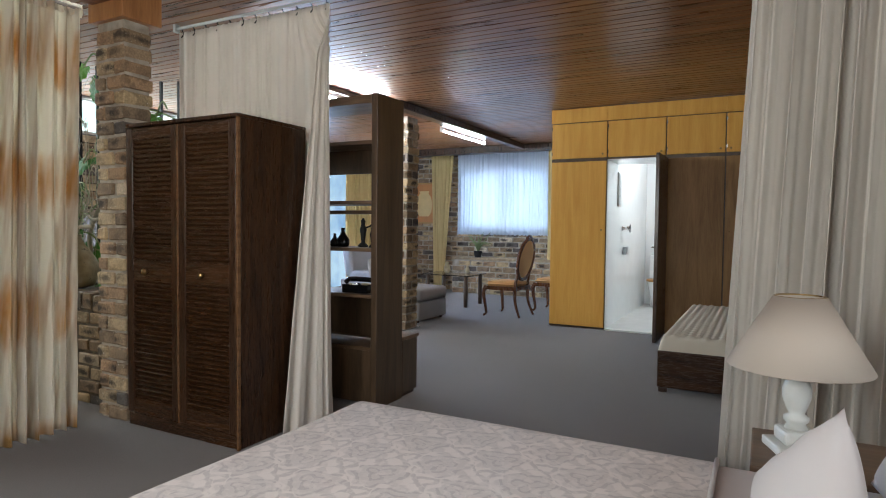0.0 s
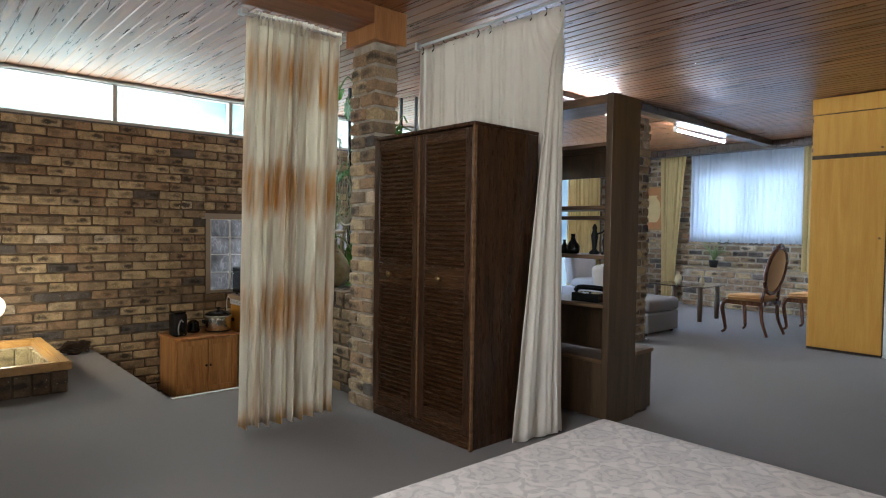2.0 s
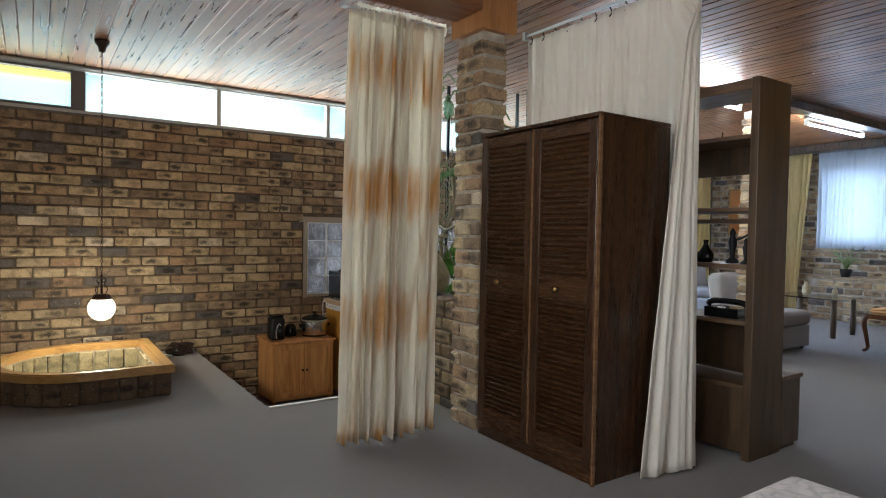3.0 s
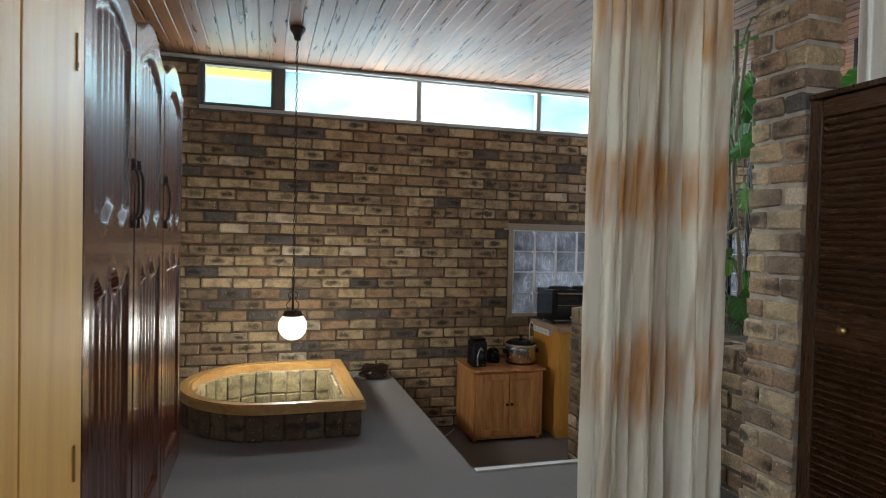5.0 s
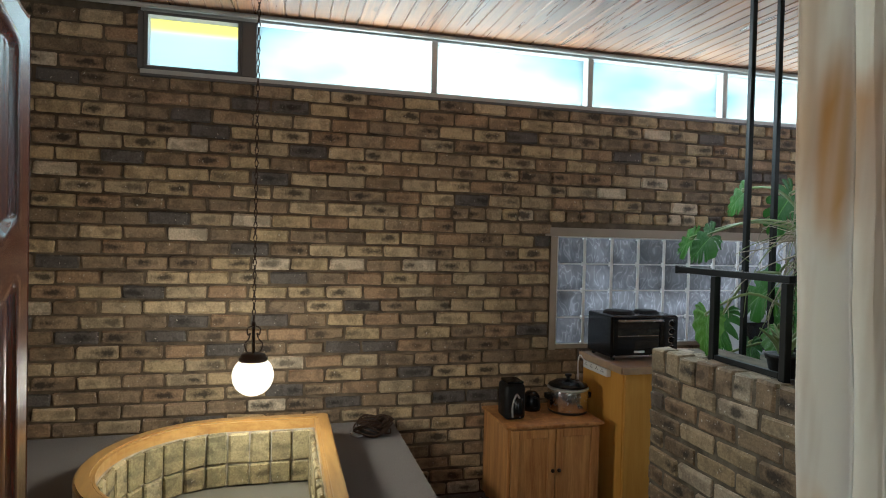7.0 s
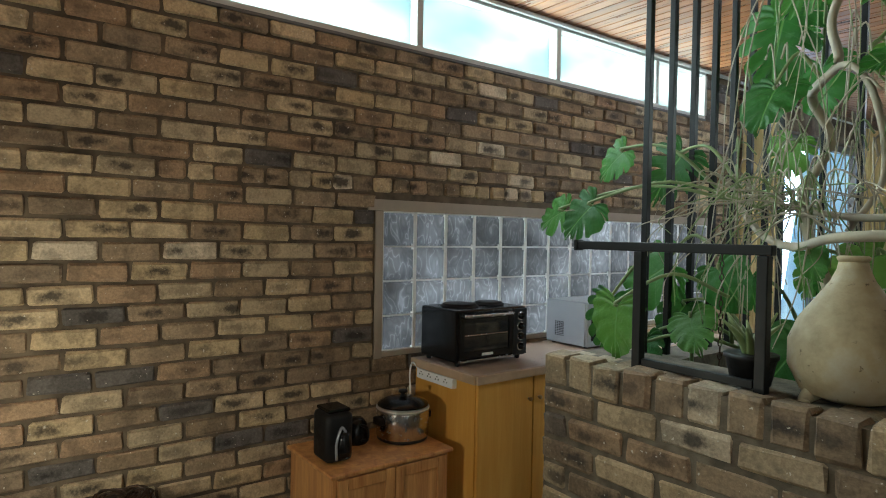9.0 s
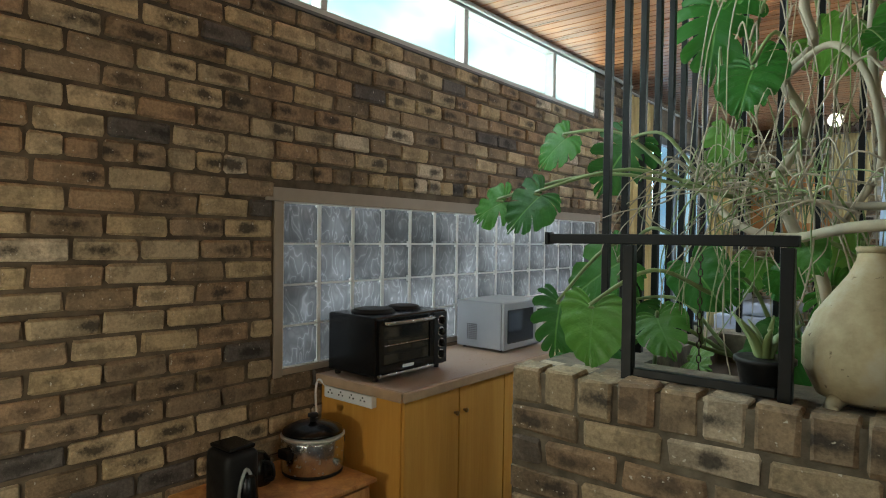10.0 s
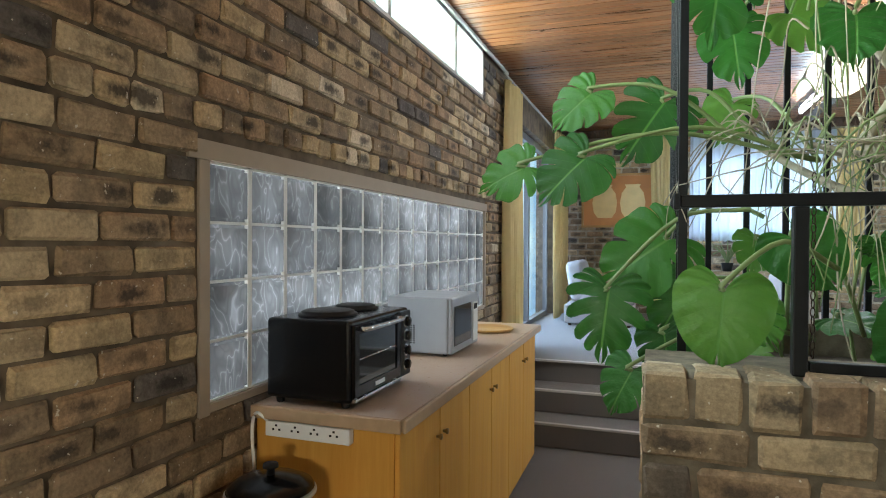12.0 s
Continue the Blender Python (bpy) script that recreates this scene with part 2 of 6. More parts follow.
M_CHAIRWOOD = wood_mat("chair_walnut", (0.14, 0.05, 0.018), (0.06, 0.02, 0.008), 0.25, (8, 8, 1), 3, coat=0.3)
M_COUNTER = plain_mat("counter_laminate", (0.36, 0.26, 0.18), 0.32, vary=0.12, scale=60)
M_CREAMCLOTH = cloth_mat("cream_lining_cloth", (0.78, 0.72, 0.64), trans=0.25)
M_GREYCREAM = cloth_mat("grey_cream_cloth", (0.55, 0.515, 0.46), trans=0.1)
M_DRAPE = cloth_mat("mustard_drape", (0.60, 0.47, 0.22), trans=0.2)
M_NET = cloth_mat("white_net", (0.70, 0.74, 0.80), trans=0.75, vary=0.05)
M_SOFA = cloth_mat("grey_sofa_cloth", (0.27, 0.25, 0.24), trans=0)
M_TAN = cloth_mat("tan_velvet", (0.54, 0.29, 0.115), trans=0)
M_SHEET = cloth_mat("white_sheet", (0.53, 0.505, 0.50), trans=0, vary=0.04)
M_SHADE = cloth_mat("lamp_shade_linen", (0.62, 0.55, 0.47), trans=0.3, vary=0.04)
M_TICKING = cloth_mat("quilted_cream", (0.62, 0.57, 0.47), trans=0)
M_WHITE = plain_mat("white_paint", (0.78, 0.78, 0.76), 0.5, vary=0.04, scale=4)
M_CHALK = plain_mat("chalk_white_lamp_base", (0.62, 0.63, 0.60), 0.55, vary=0.12, scale=14)
M_PORCELAIN = plain_mat("porcelain", (0.82, 0.83, 0.83), 0.12, vary=0.02)
M_BLACK = plain_mat("black_steel", (0.005, 0.0055, 0.006), 0.45, spec=0.25, vary=0.3)
M_BLACKGLOSS = plain_mat("black_gloss", (0.004, 0.004, 0.0045), 0.2, spec=0.3, vary=0.3, scale=40)
M_BLACKMATT = plain_mat("black_plastic", (0.007, 0.007, 0.0075), 0.5, spec=0.3, vary=0.3, scale=40)
M_STEEL = plain_mat("brushed_steel", (0.55, 0.55, 0.56), 0.24, 1.0, vary=0.05, scale=60)
M_SILVER = plain_mat("silver_plastic", (0.34, 0.35, 0.37), 0.36, 0.3, vary=0.06)
M_DARKGLASS = plain_mat("dark_oven_glass", (0.012, 0.013, 0.014), 0.05, vary=0.1)
M_BRASS = plain_mat("old_brass", (0.33, 0.22, 0.09), 0.3, 1.0)
M_IRON = plain_mat("brown_iron", (0.05, 0.028, 0.018), 0.5, 0.6)
M_FRAME = plain_mat("window_frame_paint", (0.42, 0.41, 0.38), 0.5, vary=0.1)
M_FRAMEDARK = plain_mat("dark_window_frame", (0.09, 0.085, 0.08), 0.5)
k = Mat("clay_pot", (0.42, 0.35, 0.22), 0.72, spec=0.3)
v = k.coords("Object")
c = k.ramp(k.noise(v, 7, 5, 0.65), (0.34, (0.27, 0.215, 0.125)), (0.52, (0.40, 0.33, 0.20)), (0.68, (0.46, 0.41, 0.30)))
c = k.mix(k.ramp(k.noise(v, 3.2, 3), (0.55, 0.0), (0.68, 0.55)), c, (0.36, 0.34, 0.29))
c = k.mix(k.ramp(k.noise(v, 30, 3, 0.6), (0.66, 0.0), (0.71, 0.8)), c, (0.10, 0.075, 0.045))
k.color(c).bump(k.noise(v, 26, 5, 0.7), 0.4, 0.006)
M_GOURD = k.m
M_SOIL = plain_mat("soil", (0.05, 0.034, 0.022), 1.0, vary=0.5, scale=60)
M_PLASTER = plain_mat("beige_render", (0.34, 0.28, 0.22), 0.9, vary=0.15, scale=14)
M_WELLFLOOR = plain_mat("grey_screed", (0.16, 0.15, 0.12), 0.6, vary=0.3, scale=6)
M_TILE = plain_mat("white_tile", (0.80, 0.82, 0.82), 0.18, vary=0.03, scale=5)
M_STEM = plain_mat("plant_stem", (0.16, 0.21, 0.075), 0.55, vary=0.3, scale=9)
M_ROOT = plain_mat("aerial_root", (0.32, 0.28, 0.20), 0.8, vary=0.35, scale=14)
M_RUBBER = plain_mat("grey_trim", (0.42, 0.39, 0.35), 0.5)
M_ORANGE = plain_mat("painting_orange", (0.50, 0.22, 0.07), 0.7, vary=0.25, scale=5)
M_JAR = plain_mat("painting_jar", (0.68, 0.52, 0.24), 0.7, vary=0.2, scale=6)
M_WOODSEAT = plain_mat("toilet_seat_wood", (0.45, 0.22, 0.06), 0.3)
M_PICTURE = plain_mat("grey_picture", (0.30, 0.33, 0.34), 0.3, vary=0.3, scale=12)

# dyed curtain: broad soft bands of ochre on cream, strongest in some stripes
k = Mat("ochre_dyed_cloth", (0.6, 0.5, 0.35), 0.9, spec=0.2)
geo = k.node("ShaderNodeSeparateXYZ")
k.put(geo.inputs[0], k.node("ShaderNodeTexCoord").outputs["Object"])
z, yy = geo.outputs["Z"], geo.outputs["Y"]
wob = k.math("MULTIPLY", k.noise(k.coords("Object", (1, 1, 0.4)), 5.0, 2), 0.25)
zz = k.math("ADD", z, wob)
band = k.math("SINE", k.math("MULTIPLY", k.math("SUBTRACT", zz, 1.36), 8.6))
blot = k.noise(k.coords("Object", (1, 1, 0.55)), 6.5, 3)
bandm = k.ramp(k.math("ADD", band, k.math("MULTIPLY", k.math("SUBTRACT", blot, 0.5), 2.2)), (0.0, 0.0), (0.95, 1.0))
strm = k.ramp(k.noise(k.coords("Object", (1, 1, 0.03)), 14.0, 2), (0.38, 0.12), (0.62, 1.0))
c = k.mix(k.math("MULTIPLY", bandm, strm), (0.81, 0.765, 0.665), (0.60, 0.36, 0.135))
brown = k.ramp(k.noise(k.coords("Object", (1, 1, 0.05), (4.7, 4.7, 4.7)), 12.0, 3), (0.48, 0.0), (0.64, 0.45))
c = k.mix(brown, c, (0.40, 0.24, 0.10))
k.color(c).bump(k.noise(k.coords("Object"), 600, 2), 0.15, 0.002)
k.translucent(0.42, c)
M_DYED = k.m

# bedspread: silver damask on cream
k = Mat("damask_bedspread", (0.6, 0.56, 0.54), 0.6, spec=0.3)
rot = k.node("ShaderNodeMapping")
k.put(rot.inputs["Vector"], k.node("ShaderNodeTexCoord").outputs["Object"])
rot.inputs["Rotation"].default_value = (0, 0, radians(45))
rot.inputs["Scale"].default_value = (6.2, 6.2, 0.01)
cell = k.node("ShaderNodeTexVoronoi")
cell.inputs["Scale"].default_value, cell.inputs["Randomness"].default_value = 1.0, 0.04
wobble = k.node("ShaderNodeVectorMath")
wobble.operation = "ADD"
k.put(wobble.inputs[0], rot.outputs[0])
nz = k.node("ShaderNodeTexNoise")
nz.inputs["Scale"].default_value = 3.0
k.put(nz.inputs["Vector"], rot.outputs[0])
sc = k.node("ShaderNodeVectorMath")
sc.operation = "SCALE"
k.put(sc.inputs[0], nz.outputs["Color"])
sc.inputs["Scale"].default_value = 0.28
k.put(wobble.inputs[1], sc.outputs[0])
k.put(cell.inputs["Vector"], wobble.outputs[0])
loc = k.node("ShaderNodeVectorMath")
loc.operation = "SUBTRACT"
k.put(loc.inputs[0], wobble.outputs[0])
k.put(loc.inputs[1], cell.outputs["Position"])
sep = k.node("ShaderNodeSeparateXYZ")
k.put(sep.inputs[0], loc.outputs[0])
th = k.math("ARCTAN2", sep.outputs["Y"], sep.outputs["X"])
rad = cell.outputs["Distance"]
petal = k.math("MULTIPLY", k.math("COSINE", k.math("MULTIPLY", th, 8.0)), 0.06)
leafy = k.ramp(k.math("ADD", rad, petal), (0.44, 1.0), (0.49, 0.0))
scroll = k.math("SINE", k.math("ADD", k.math("MULTIPLY", rad, 34.0), k.math("MULTIPLY", k.math("SINE", k.math("MULTIPLY", th, 3.0)), 2.2)))
inner = k.ramp(scroll, (0.3, 0.5), (0.65, 1.0))
broken = k.ramp(k.noise(rot.outputs[0], 6.0, 2, 0.6, 0.6), (0.38, 0.4), (0.52, 1.0))
vine = k.ramp(k.math("ABSOLUTE", k.math("ADD", k.math("SUBTRACT", rad, 0.60), k.math("MULTIPLY", k.math("SINE", k.math("MULTIPLY", th, 7.0)), 0.06))), (0.03, 0.8), (0.065, 0.0))
mask = k.math("MAXIMUM", k.math("MULTIPLY", k.math("MULTIPLY", leafy, inner), broken), k.math("MULTIPLY", vine, broken))
k.color(k.mix(mask, (0.63, 0.585, 0.56), (0.42, 0.395, 0.39)))
k.rough(k.ramp(mask, (0.0, 0.65), (1.0, 0.42)))
k.bump(k.math("ADD", mask, k.math("MULTIPLY", k.noise(k.coords("Object"), 500, 2), 0.3)), 0.25, 0.003)
M_DAMASK = k.m

# frosted clerestory glass, lit from outside
k = Mat("frosted_glass", (0.5, 0.6, 0.6), 0.25)
w = k.coords("World", (0.2, 0.55, 1.2))
tone = k.ramp(k.noise(w, 1.6, 3), (0.34, (0.11, 0.14, 0.143)), (0.46, (0.17, 0.195, 0.193)), (0.60, (0.255, 0.272, 0.265)))
k.color((0.30, 0.34, 0.34, 1)).bump(k.noise(k.coords("World"), 55, 2), 0.3, 0.004)
k.translucent(0.85, tone)
M_FROST = k.m

k = Mat("yellow_frosted_glass", (0.5, 0.5, 0.3), 0.25)
sep = k.node("ShaderNodeSeparateXYZ")
k.put(sep.inputs[0], k.coords("World"))
k.translucent(0.85, k.ramp(k.math("SUBTRACT", sep.outputs["Z"], 2.0), (0.46, (0.15, 0.19, 0.19)), (0.5, (0.22, 0.19, 0.06))))
M_FROSTYELLOW = k.m

# wavy glass block: clear ripples, with glints and grey outdoor daylight painted as colour
k = Mat("wavy_glass_block", (0.55, 0.58, 0.62), 0.05, spec=0.7)
r = k.node("ShaderNodeObjectInfo").outputs["Random"]
shift = k.math("MULTIPLY", r, 23.0)
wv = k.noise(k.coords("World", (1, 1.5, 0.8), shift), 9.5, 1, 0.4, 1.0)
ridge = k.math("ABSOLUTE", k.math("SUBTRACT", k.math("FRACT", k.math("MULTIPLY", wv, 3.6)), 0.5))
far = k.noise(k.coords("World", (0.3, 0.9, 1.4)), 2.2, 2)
painted_sky = k.ramp(far, (0.35, (0.14, 0.139, 0.14)), (0.52, (0.225, 0.222, 0.225)), (0.68, (0.32, 0.318, 0.325)))
# the brightest stops paint highlights on the ripple crests
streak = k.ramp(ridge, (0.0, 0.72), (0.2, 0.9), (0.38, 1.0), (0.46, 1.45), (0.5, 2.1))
tone = k.mix(1.0, painted_sky, streak, "MULTIPLY")
k.color(k.mix(1.0, painted_sky, (0.62, 0.62, 0.62), "MULTIPLY")).bump(wv, 0.8, 0.02)
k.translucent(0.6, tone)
M_GLASSBLOCK = k.m

# clear glass
k = Mat("clear_glass", (1, 1, 1), 0.02)
k.b.inputs["Transmission Weight"].default_value = 1.0
k.b.inputs["IOR"].default_value = 1.08
M_GLASS = k.m
k = Mat("opal_globe", (0.95, 0.9, 0.8), 0.3)
k.b.inputs["Emission Color"].default_value = (1.0, 0.86, 0.66, 1)
k.b.inputs["Emission Strength"].default_value = 1.5
M_GLOBE = k.m
k = Mat("fluorescent_tube", (1, 1, 1), 0.3)
k.b.inputs["Emission Color"].default_value = (0.86, 0.90, 1.0, 1)
k.b.inputs["Emission Strength"].default_value = 140
M_TUBE = k.m
k = Mat("garden_beyond", (0.2, 0.3, 0.2), 1.0)
k.b.inputs["Emission Strength"].default_value = 0.7
k.put(k.b.inputs["Emission Color"], k.ramp(k.noise(k.coords("World", (1, 1, 1)), 1.3, 3), (0.35, (0.25, 0.42, 0.75)), (0.65, (0.65, 0.82, 1.0))))
M_GARDEN = k.m

# monstera leaf
k = Mat("glossy_leaf", (0.05, 0.12, 0.025), 0.36, spec=0.42)
r = k.node("ShaderNodeObjectInfo").outputs["Random"]
v = k.coords("Object")
c1 = k.ramp(r, (0.0, (0.014, 0.07, 0.014)), (0.45, (0.03, 0.13, 0.018)), (0.75, (0.06, 0.19, 0.022)), (1.0, (0.17, 0.29, 0.05)))
sep = k.node("ShaderNodeSeparateXYZ")
k.put(sep.inputs[0], k.node("ShaderNodeTexCoord").outputs["Object"])
vein = k.math("ABSOLUTE", k.math("SINE", k.math("MULTIPLY", k.math("SUBTRACT", sep.outputs["X"], k.math("MULTIPLY", k.math("ABSOLUTE", sep.outputs["Y"]), 0.55)), 22.0)))
veinm = k.ramp(vein, (0.0, 1.0), (0.12, 0.0))
rib = k.ramp(k.math("ABSOLUTE", sep.outputs["Y"]), (0.008, 1.0), (0.022, 0.0))
vm = k.math("MAXIMUM", k.math("MULTIPLY", veinm, 0.25), rib)
c = k.mix(vm, k.mix(k.noise(v, 5, 3), c1, k.mix(0.5, c1, (0.03, 0.08, 0.02))), (0.10, 0.22, 0.05))
k.color(c).bump(k.math("SUBTRACT", k.noise(v, 9, 2), k.math("MULTIPLY", vm, 0.6)), 0.28, 0.02)
k.translucent(0.24, k.mix(0.35, c, (0.12, 0.32, 0.03)))
M_LEAF = k.m

# ---------------------------------------------------------------- shape helpers
def rounded_box(x0, x1, y0, y1, z0, z1, r=0.01):
    return box(x0, x1, y0, y1, z0, z1, r, 2)


def lathe(profile, n=32, axis=(0, 0)):
    """A turned body from (radius, height) pairs."""
    bm = bmesh.new()
    rings = []
    for r, z in profile:
        r = max(r, 1e-4)
        rings.append([bm.verts.new((axis[0] + r * math.cos(2 * math.pi * i / n), axis[1] + r * math.sin(2 * math.pi * i / n), z)) for i in range(n)])
    for a, b in zip(rings, rings[1:]):
        for i in range(n):
            bm.faces.new((a[i], a[(i + 1) % n], b[(i + 1) % n], b[i]))
    bm.faces.new(rings[0][::-1])
    bm.faces.new(rings[-1])
    return bm


def spline(pts, n):
    """A smooth line through the points, n steps a span."""
    p = [Vector(q) for q in pts]
    p = [2 * p[0] - p[1]] + p + [2 * p[-1] - p[-2]]
    out = []
    for i in range(1, len(p) - 2):
        for s in range(n):
            t = s / n
            a, b, c, d = p[i - 1:i + 3]
            out.append(0.5 * ((2 * b) + (c - a) * t + (2 * a - 5 * b + 4 * c - d) * t * t + (3 * b - a - 3 * c + d) * t ** 3))
    out.append(p[-2])
    return out


def bm_tube(bm, pts, r0, r1=None, n=6, steps=5):
    r1 = r0 if r1 is None else r1
    line = spline(pts, steps) if steps else [Vector(q) for q in pts]
    rings = []
    for i, p in enumerate(line):
        d = (line[min(i + 1, len(line) - 1)] - line[max(i - 1, 0)]).normalized()
        up = Vector((0, 0, 1)) if abs(d.z) < 0.9 else Vector((1, 0, 0))
        u = d.cross(up).normalized()
        v = d.cross(u)
        r = r0 + (r1 - r0) * i / max(1, len(line) - 1)
        rings.append([bm.verts.new(p + r * (math.cos(2 * math.pi * j / n) * u + math.sin(2 * math.pi * j / n) * v)) for j in range(n)])
    for a, b in zip(rings, rings[1:]):
        for j in range(n):
            bm.faces.new((a[j], a[(j + 1) % n], b[(j + 1) % n], b[j]))
    bm.faces.new(rings[0][::-1])
    bm.faces.new(rings[-1])


def tube(pts, r0, r1=None, n=8, steps=5):
    bm = bmesh.new()
    bm_tube(bm, pts, r0, r1, n, steps)
    return bm


def prism(outline, z0, z1):
    """A flat plate of an outline in x and y."""
    bm = bmesh.new()
    lo = [bm.verts.new((x, y, z0)) for x, y in outline]
    hi = [bm.verts.new((x, y, z1)) for x, y in outline]
    n = len(outline)
    bm.faces.new(lo[::-1])
    bm.faces.new(hi)
    for i in range(n):
        bm.faces.new((lo[i], lo[(i + 1) % n], hi[(i + 1) % n], hi[i]))
    return bm


def moved(bm, m):
    bmesh.ops.transform(bm, matrix=m, verts=bm.verts)
    return bm


# ---------------------------------------------------------------- bricks
BRICK_MESHES = {}
brick_rng = random.Random(7)


def brick_bm(L, D, H, seed):
    rng = random.Random(seed)
    bm = bmesh.new()
    bm_box(bm, -L / 2, L / 2, -D / 2, D / 2, -H / 2, H / 2)
    bmesh.ops.bevel(bm, geom=bm.edges[:], offset=0.009, segments=1, affect="EDGES")
    for v in bm.verts:
        v.co += Vector((rng.uniform(-1, 1), rng.uniform(-0.6, 0.6), rng.uniform(-0.9, 0.9))) * 0.0052
    return bm


def brick_mesh(L, D, H):
    key = (round(L, 3), round(D, 3), round(H, 3), brick_rng.randrange(7))
    if key not in BRICK_MESHES:
        BRICK_MESHES[key] = mesh_of("brick", brick_bm(*key[:3], key[3] * 13 + int(L * 1000)), M_BRICK)
    return BRICK_MESHES[key]


def lay_bricks(parent, bricks, stuff_name="", label="", special=None):
    """bricks: (single?, x, y, z, turn about z, L, D, H); those not single are joined into one part."""
    verts, faces, along = [], [], []
    for single, x, y, z, rz, L, D, H in bricks:
        tilt = brick_rng.uniform(-0.6, 0.6)
        m = pose(x, y, z, 0, tilt, rz)
        if single:
            ob = new("brick", brick_mesh(L, D, H))
            if special is not None:
                ob.material_slots[0].link = "OBJECT"
                ob.material_slots[0].material = special
            ob.parent = parent
            ob.matrix_local = m
        else:
            me = brick_mesh(L, D, H)
            o = len(verts)
            verts += [m @ v.co for v in me.vertices]
            faces += [[o + i for i in p.vertices] for p in me.polygons]
            along += [c for p in me.polygons for i in p.vertices for c in (me.vertices[i].co.x, me.vertices[i].co.z)]
    if verts:
        me = bpy.data.meshes.new(stuff_name)
        me.from_pydata([tuple(v) for v in verts], [], faces)
        me.uv_layers.new(name="along").data.foreach_set("uv", along)
        me.materials.append(M_BRICKS)
        ob = new(stuff_name, me)
        ob.parent = parent
        tagged(ob, label, kind="stuff")


COURSE, PITCH = 0.0913, 0.2435


def wall_courses(y0, y1, z0, z1, keep, z_base=0.462, y_base=1.818):
    """Stretcher bond on the plane of x: (y, z, length, course) of each brick between the bounds."""
    out = []
    n0 = math.ceil((z0 - z_base) / COURSE - 0.01)
    n1 = math.floor((z1 - z_base) / COURSE + 0.01)
    for n in range(n0, n1):
        z = z_base + (n + 0.5) * COURSE
        header = n == 10
        p = PITCH / 2 if header else PITCH
        off = y_base + (0 if n % 2 else PITCH / 2) + brick_rng.uniform(-0.012, 0.012)
        i0, i1 = math.floor((y0 - off) / p), math.ceil((y1 - off) / p)
        for i in range(i0, i1):
            a, b = off + i * p, off + (i + 1) * p
            if header and b < 1.5:
                if i % 2:
                    continue
                b = a + 2 * p
            a, b = max(a, y0), min(b, y1)
            if b - a < 0.04:
                continue
            for (a2, b2) in keep(a, b, z):
                if b2 - a2 > 0.03:
                    out.append(((a2 + b2) / 2, z, b2 - a2 - 0.014, n))
    return out


# ---------------------------------------------------------------- floors
structure("floor", boxes((-4.46, 2.1, -0.9, 2.45, -0.7, 0), (-7.1, -6.5, -0.9, 1.42, -0.7, 0), (-4.95, -4.46, -0.9, 1.42, -0.7, 0), (-6.5, -4.95, -0.9, -0.3, -0.7, 0), (-6.5, -4.95, 1.1, 1.42, -0.7, 0), (-3.6, 2.1, 2.45, 7.15, -0.7, 0), (-7.1, -2.3, 7.15, 10.4, -0.7, 0), (-7.1, -3.6, 6.28, 7.15, -0.7, 0)), M_CARPET,
          "worn grey-brown fitted carpet of the bedroom", "floor")
structure("floor_sunken", boxes((-7.1, -3.6, 1.42, 6.28, -0.8, PIT)), M_CARPET, "grey carpet of the sunken passage", "floor")
for i in range(2):
    st = structure("step", box(-6.84, -3.62, 5.63 + 0.31 * i, 6.279, PIT + 0.1833 * i + 0.001, PIT + 0.1833 * (i + 1), 0.012), M_CARPET, "carpeted step with a pale metal nosing", "step")
for i in range(3):
    y = 5.63 + 0.31 * i
    z = PIT + 0.1833 * (i + 1)
    structure("trim_nosing", box(-6.84, -3.62, y - 0.006, y + 0.03, z - 0.012, z + 0.006, 0.003), M_RUBBER, "pale metal step nosing", "trim")
structure("trim_edge", boxes((-4.478, -4.44, 1.42, 2.44, -0.014, 0.007)), M_RUBBER, "pale metal strip along the carpet edge", "trim")

# ---------------------------------------------------------------- ceiling of narrow planks
bm = bmesh.new()
y = -1.0
rng = random.Random(3)
while y < 10.4:
    x = -7.1
    while x < 2.2:
        x2 = min(2.2, x + rng.uniform(2.2, 4.6))
        if 2.2 - x2 < 0.8:
            x2 = 2.2
        c = 0.007
        vs = [bm.verts.new(p) for p in ((x, y, CZ + c), (x, y + c, CZ), (x, y + 0.092 - c, CZ), (x, y + 0.092, CZ + c), (x2, y, CZ + c), (x2, y + c, CZ), (x2, y + 0.092 - c, CZ), (x2, y + 0.092, CZ + c))]
        for a in range(3):
            bm.faces.new((vs[a], vs[a + 1], vs[a + 5], vs[a + 4]))
        x = x2
    y += 0.0925
bm_box(bm, -7.1, 2.2, -1.1, 10.4, CZ + 0.012, CZ + 0.1)
structure("ceiling", bm, M_CEIL, "varnished reddish-brown plank ceiling", "ceiling")

# ---------------------------------------------------------------- west wall
GY0, GY1, GZ0, GZ1 = 2.61, 5.957, 0.49, 1.275
CY0, CY1, SILL = -0.17, 5.84, 2.20
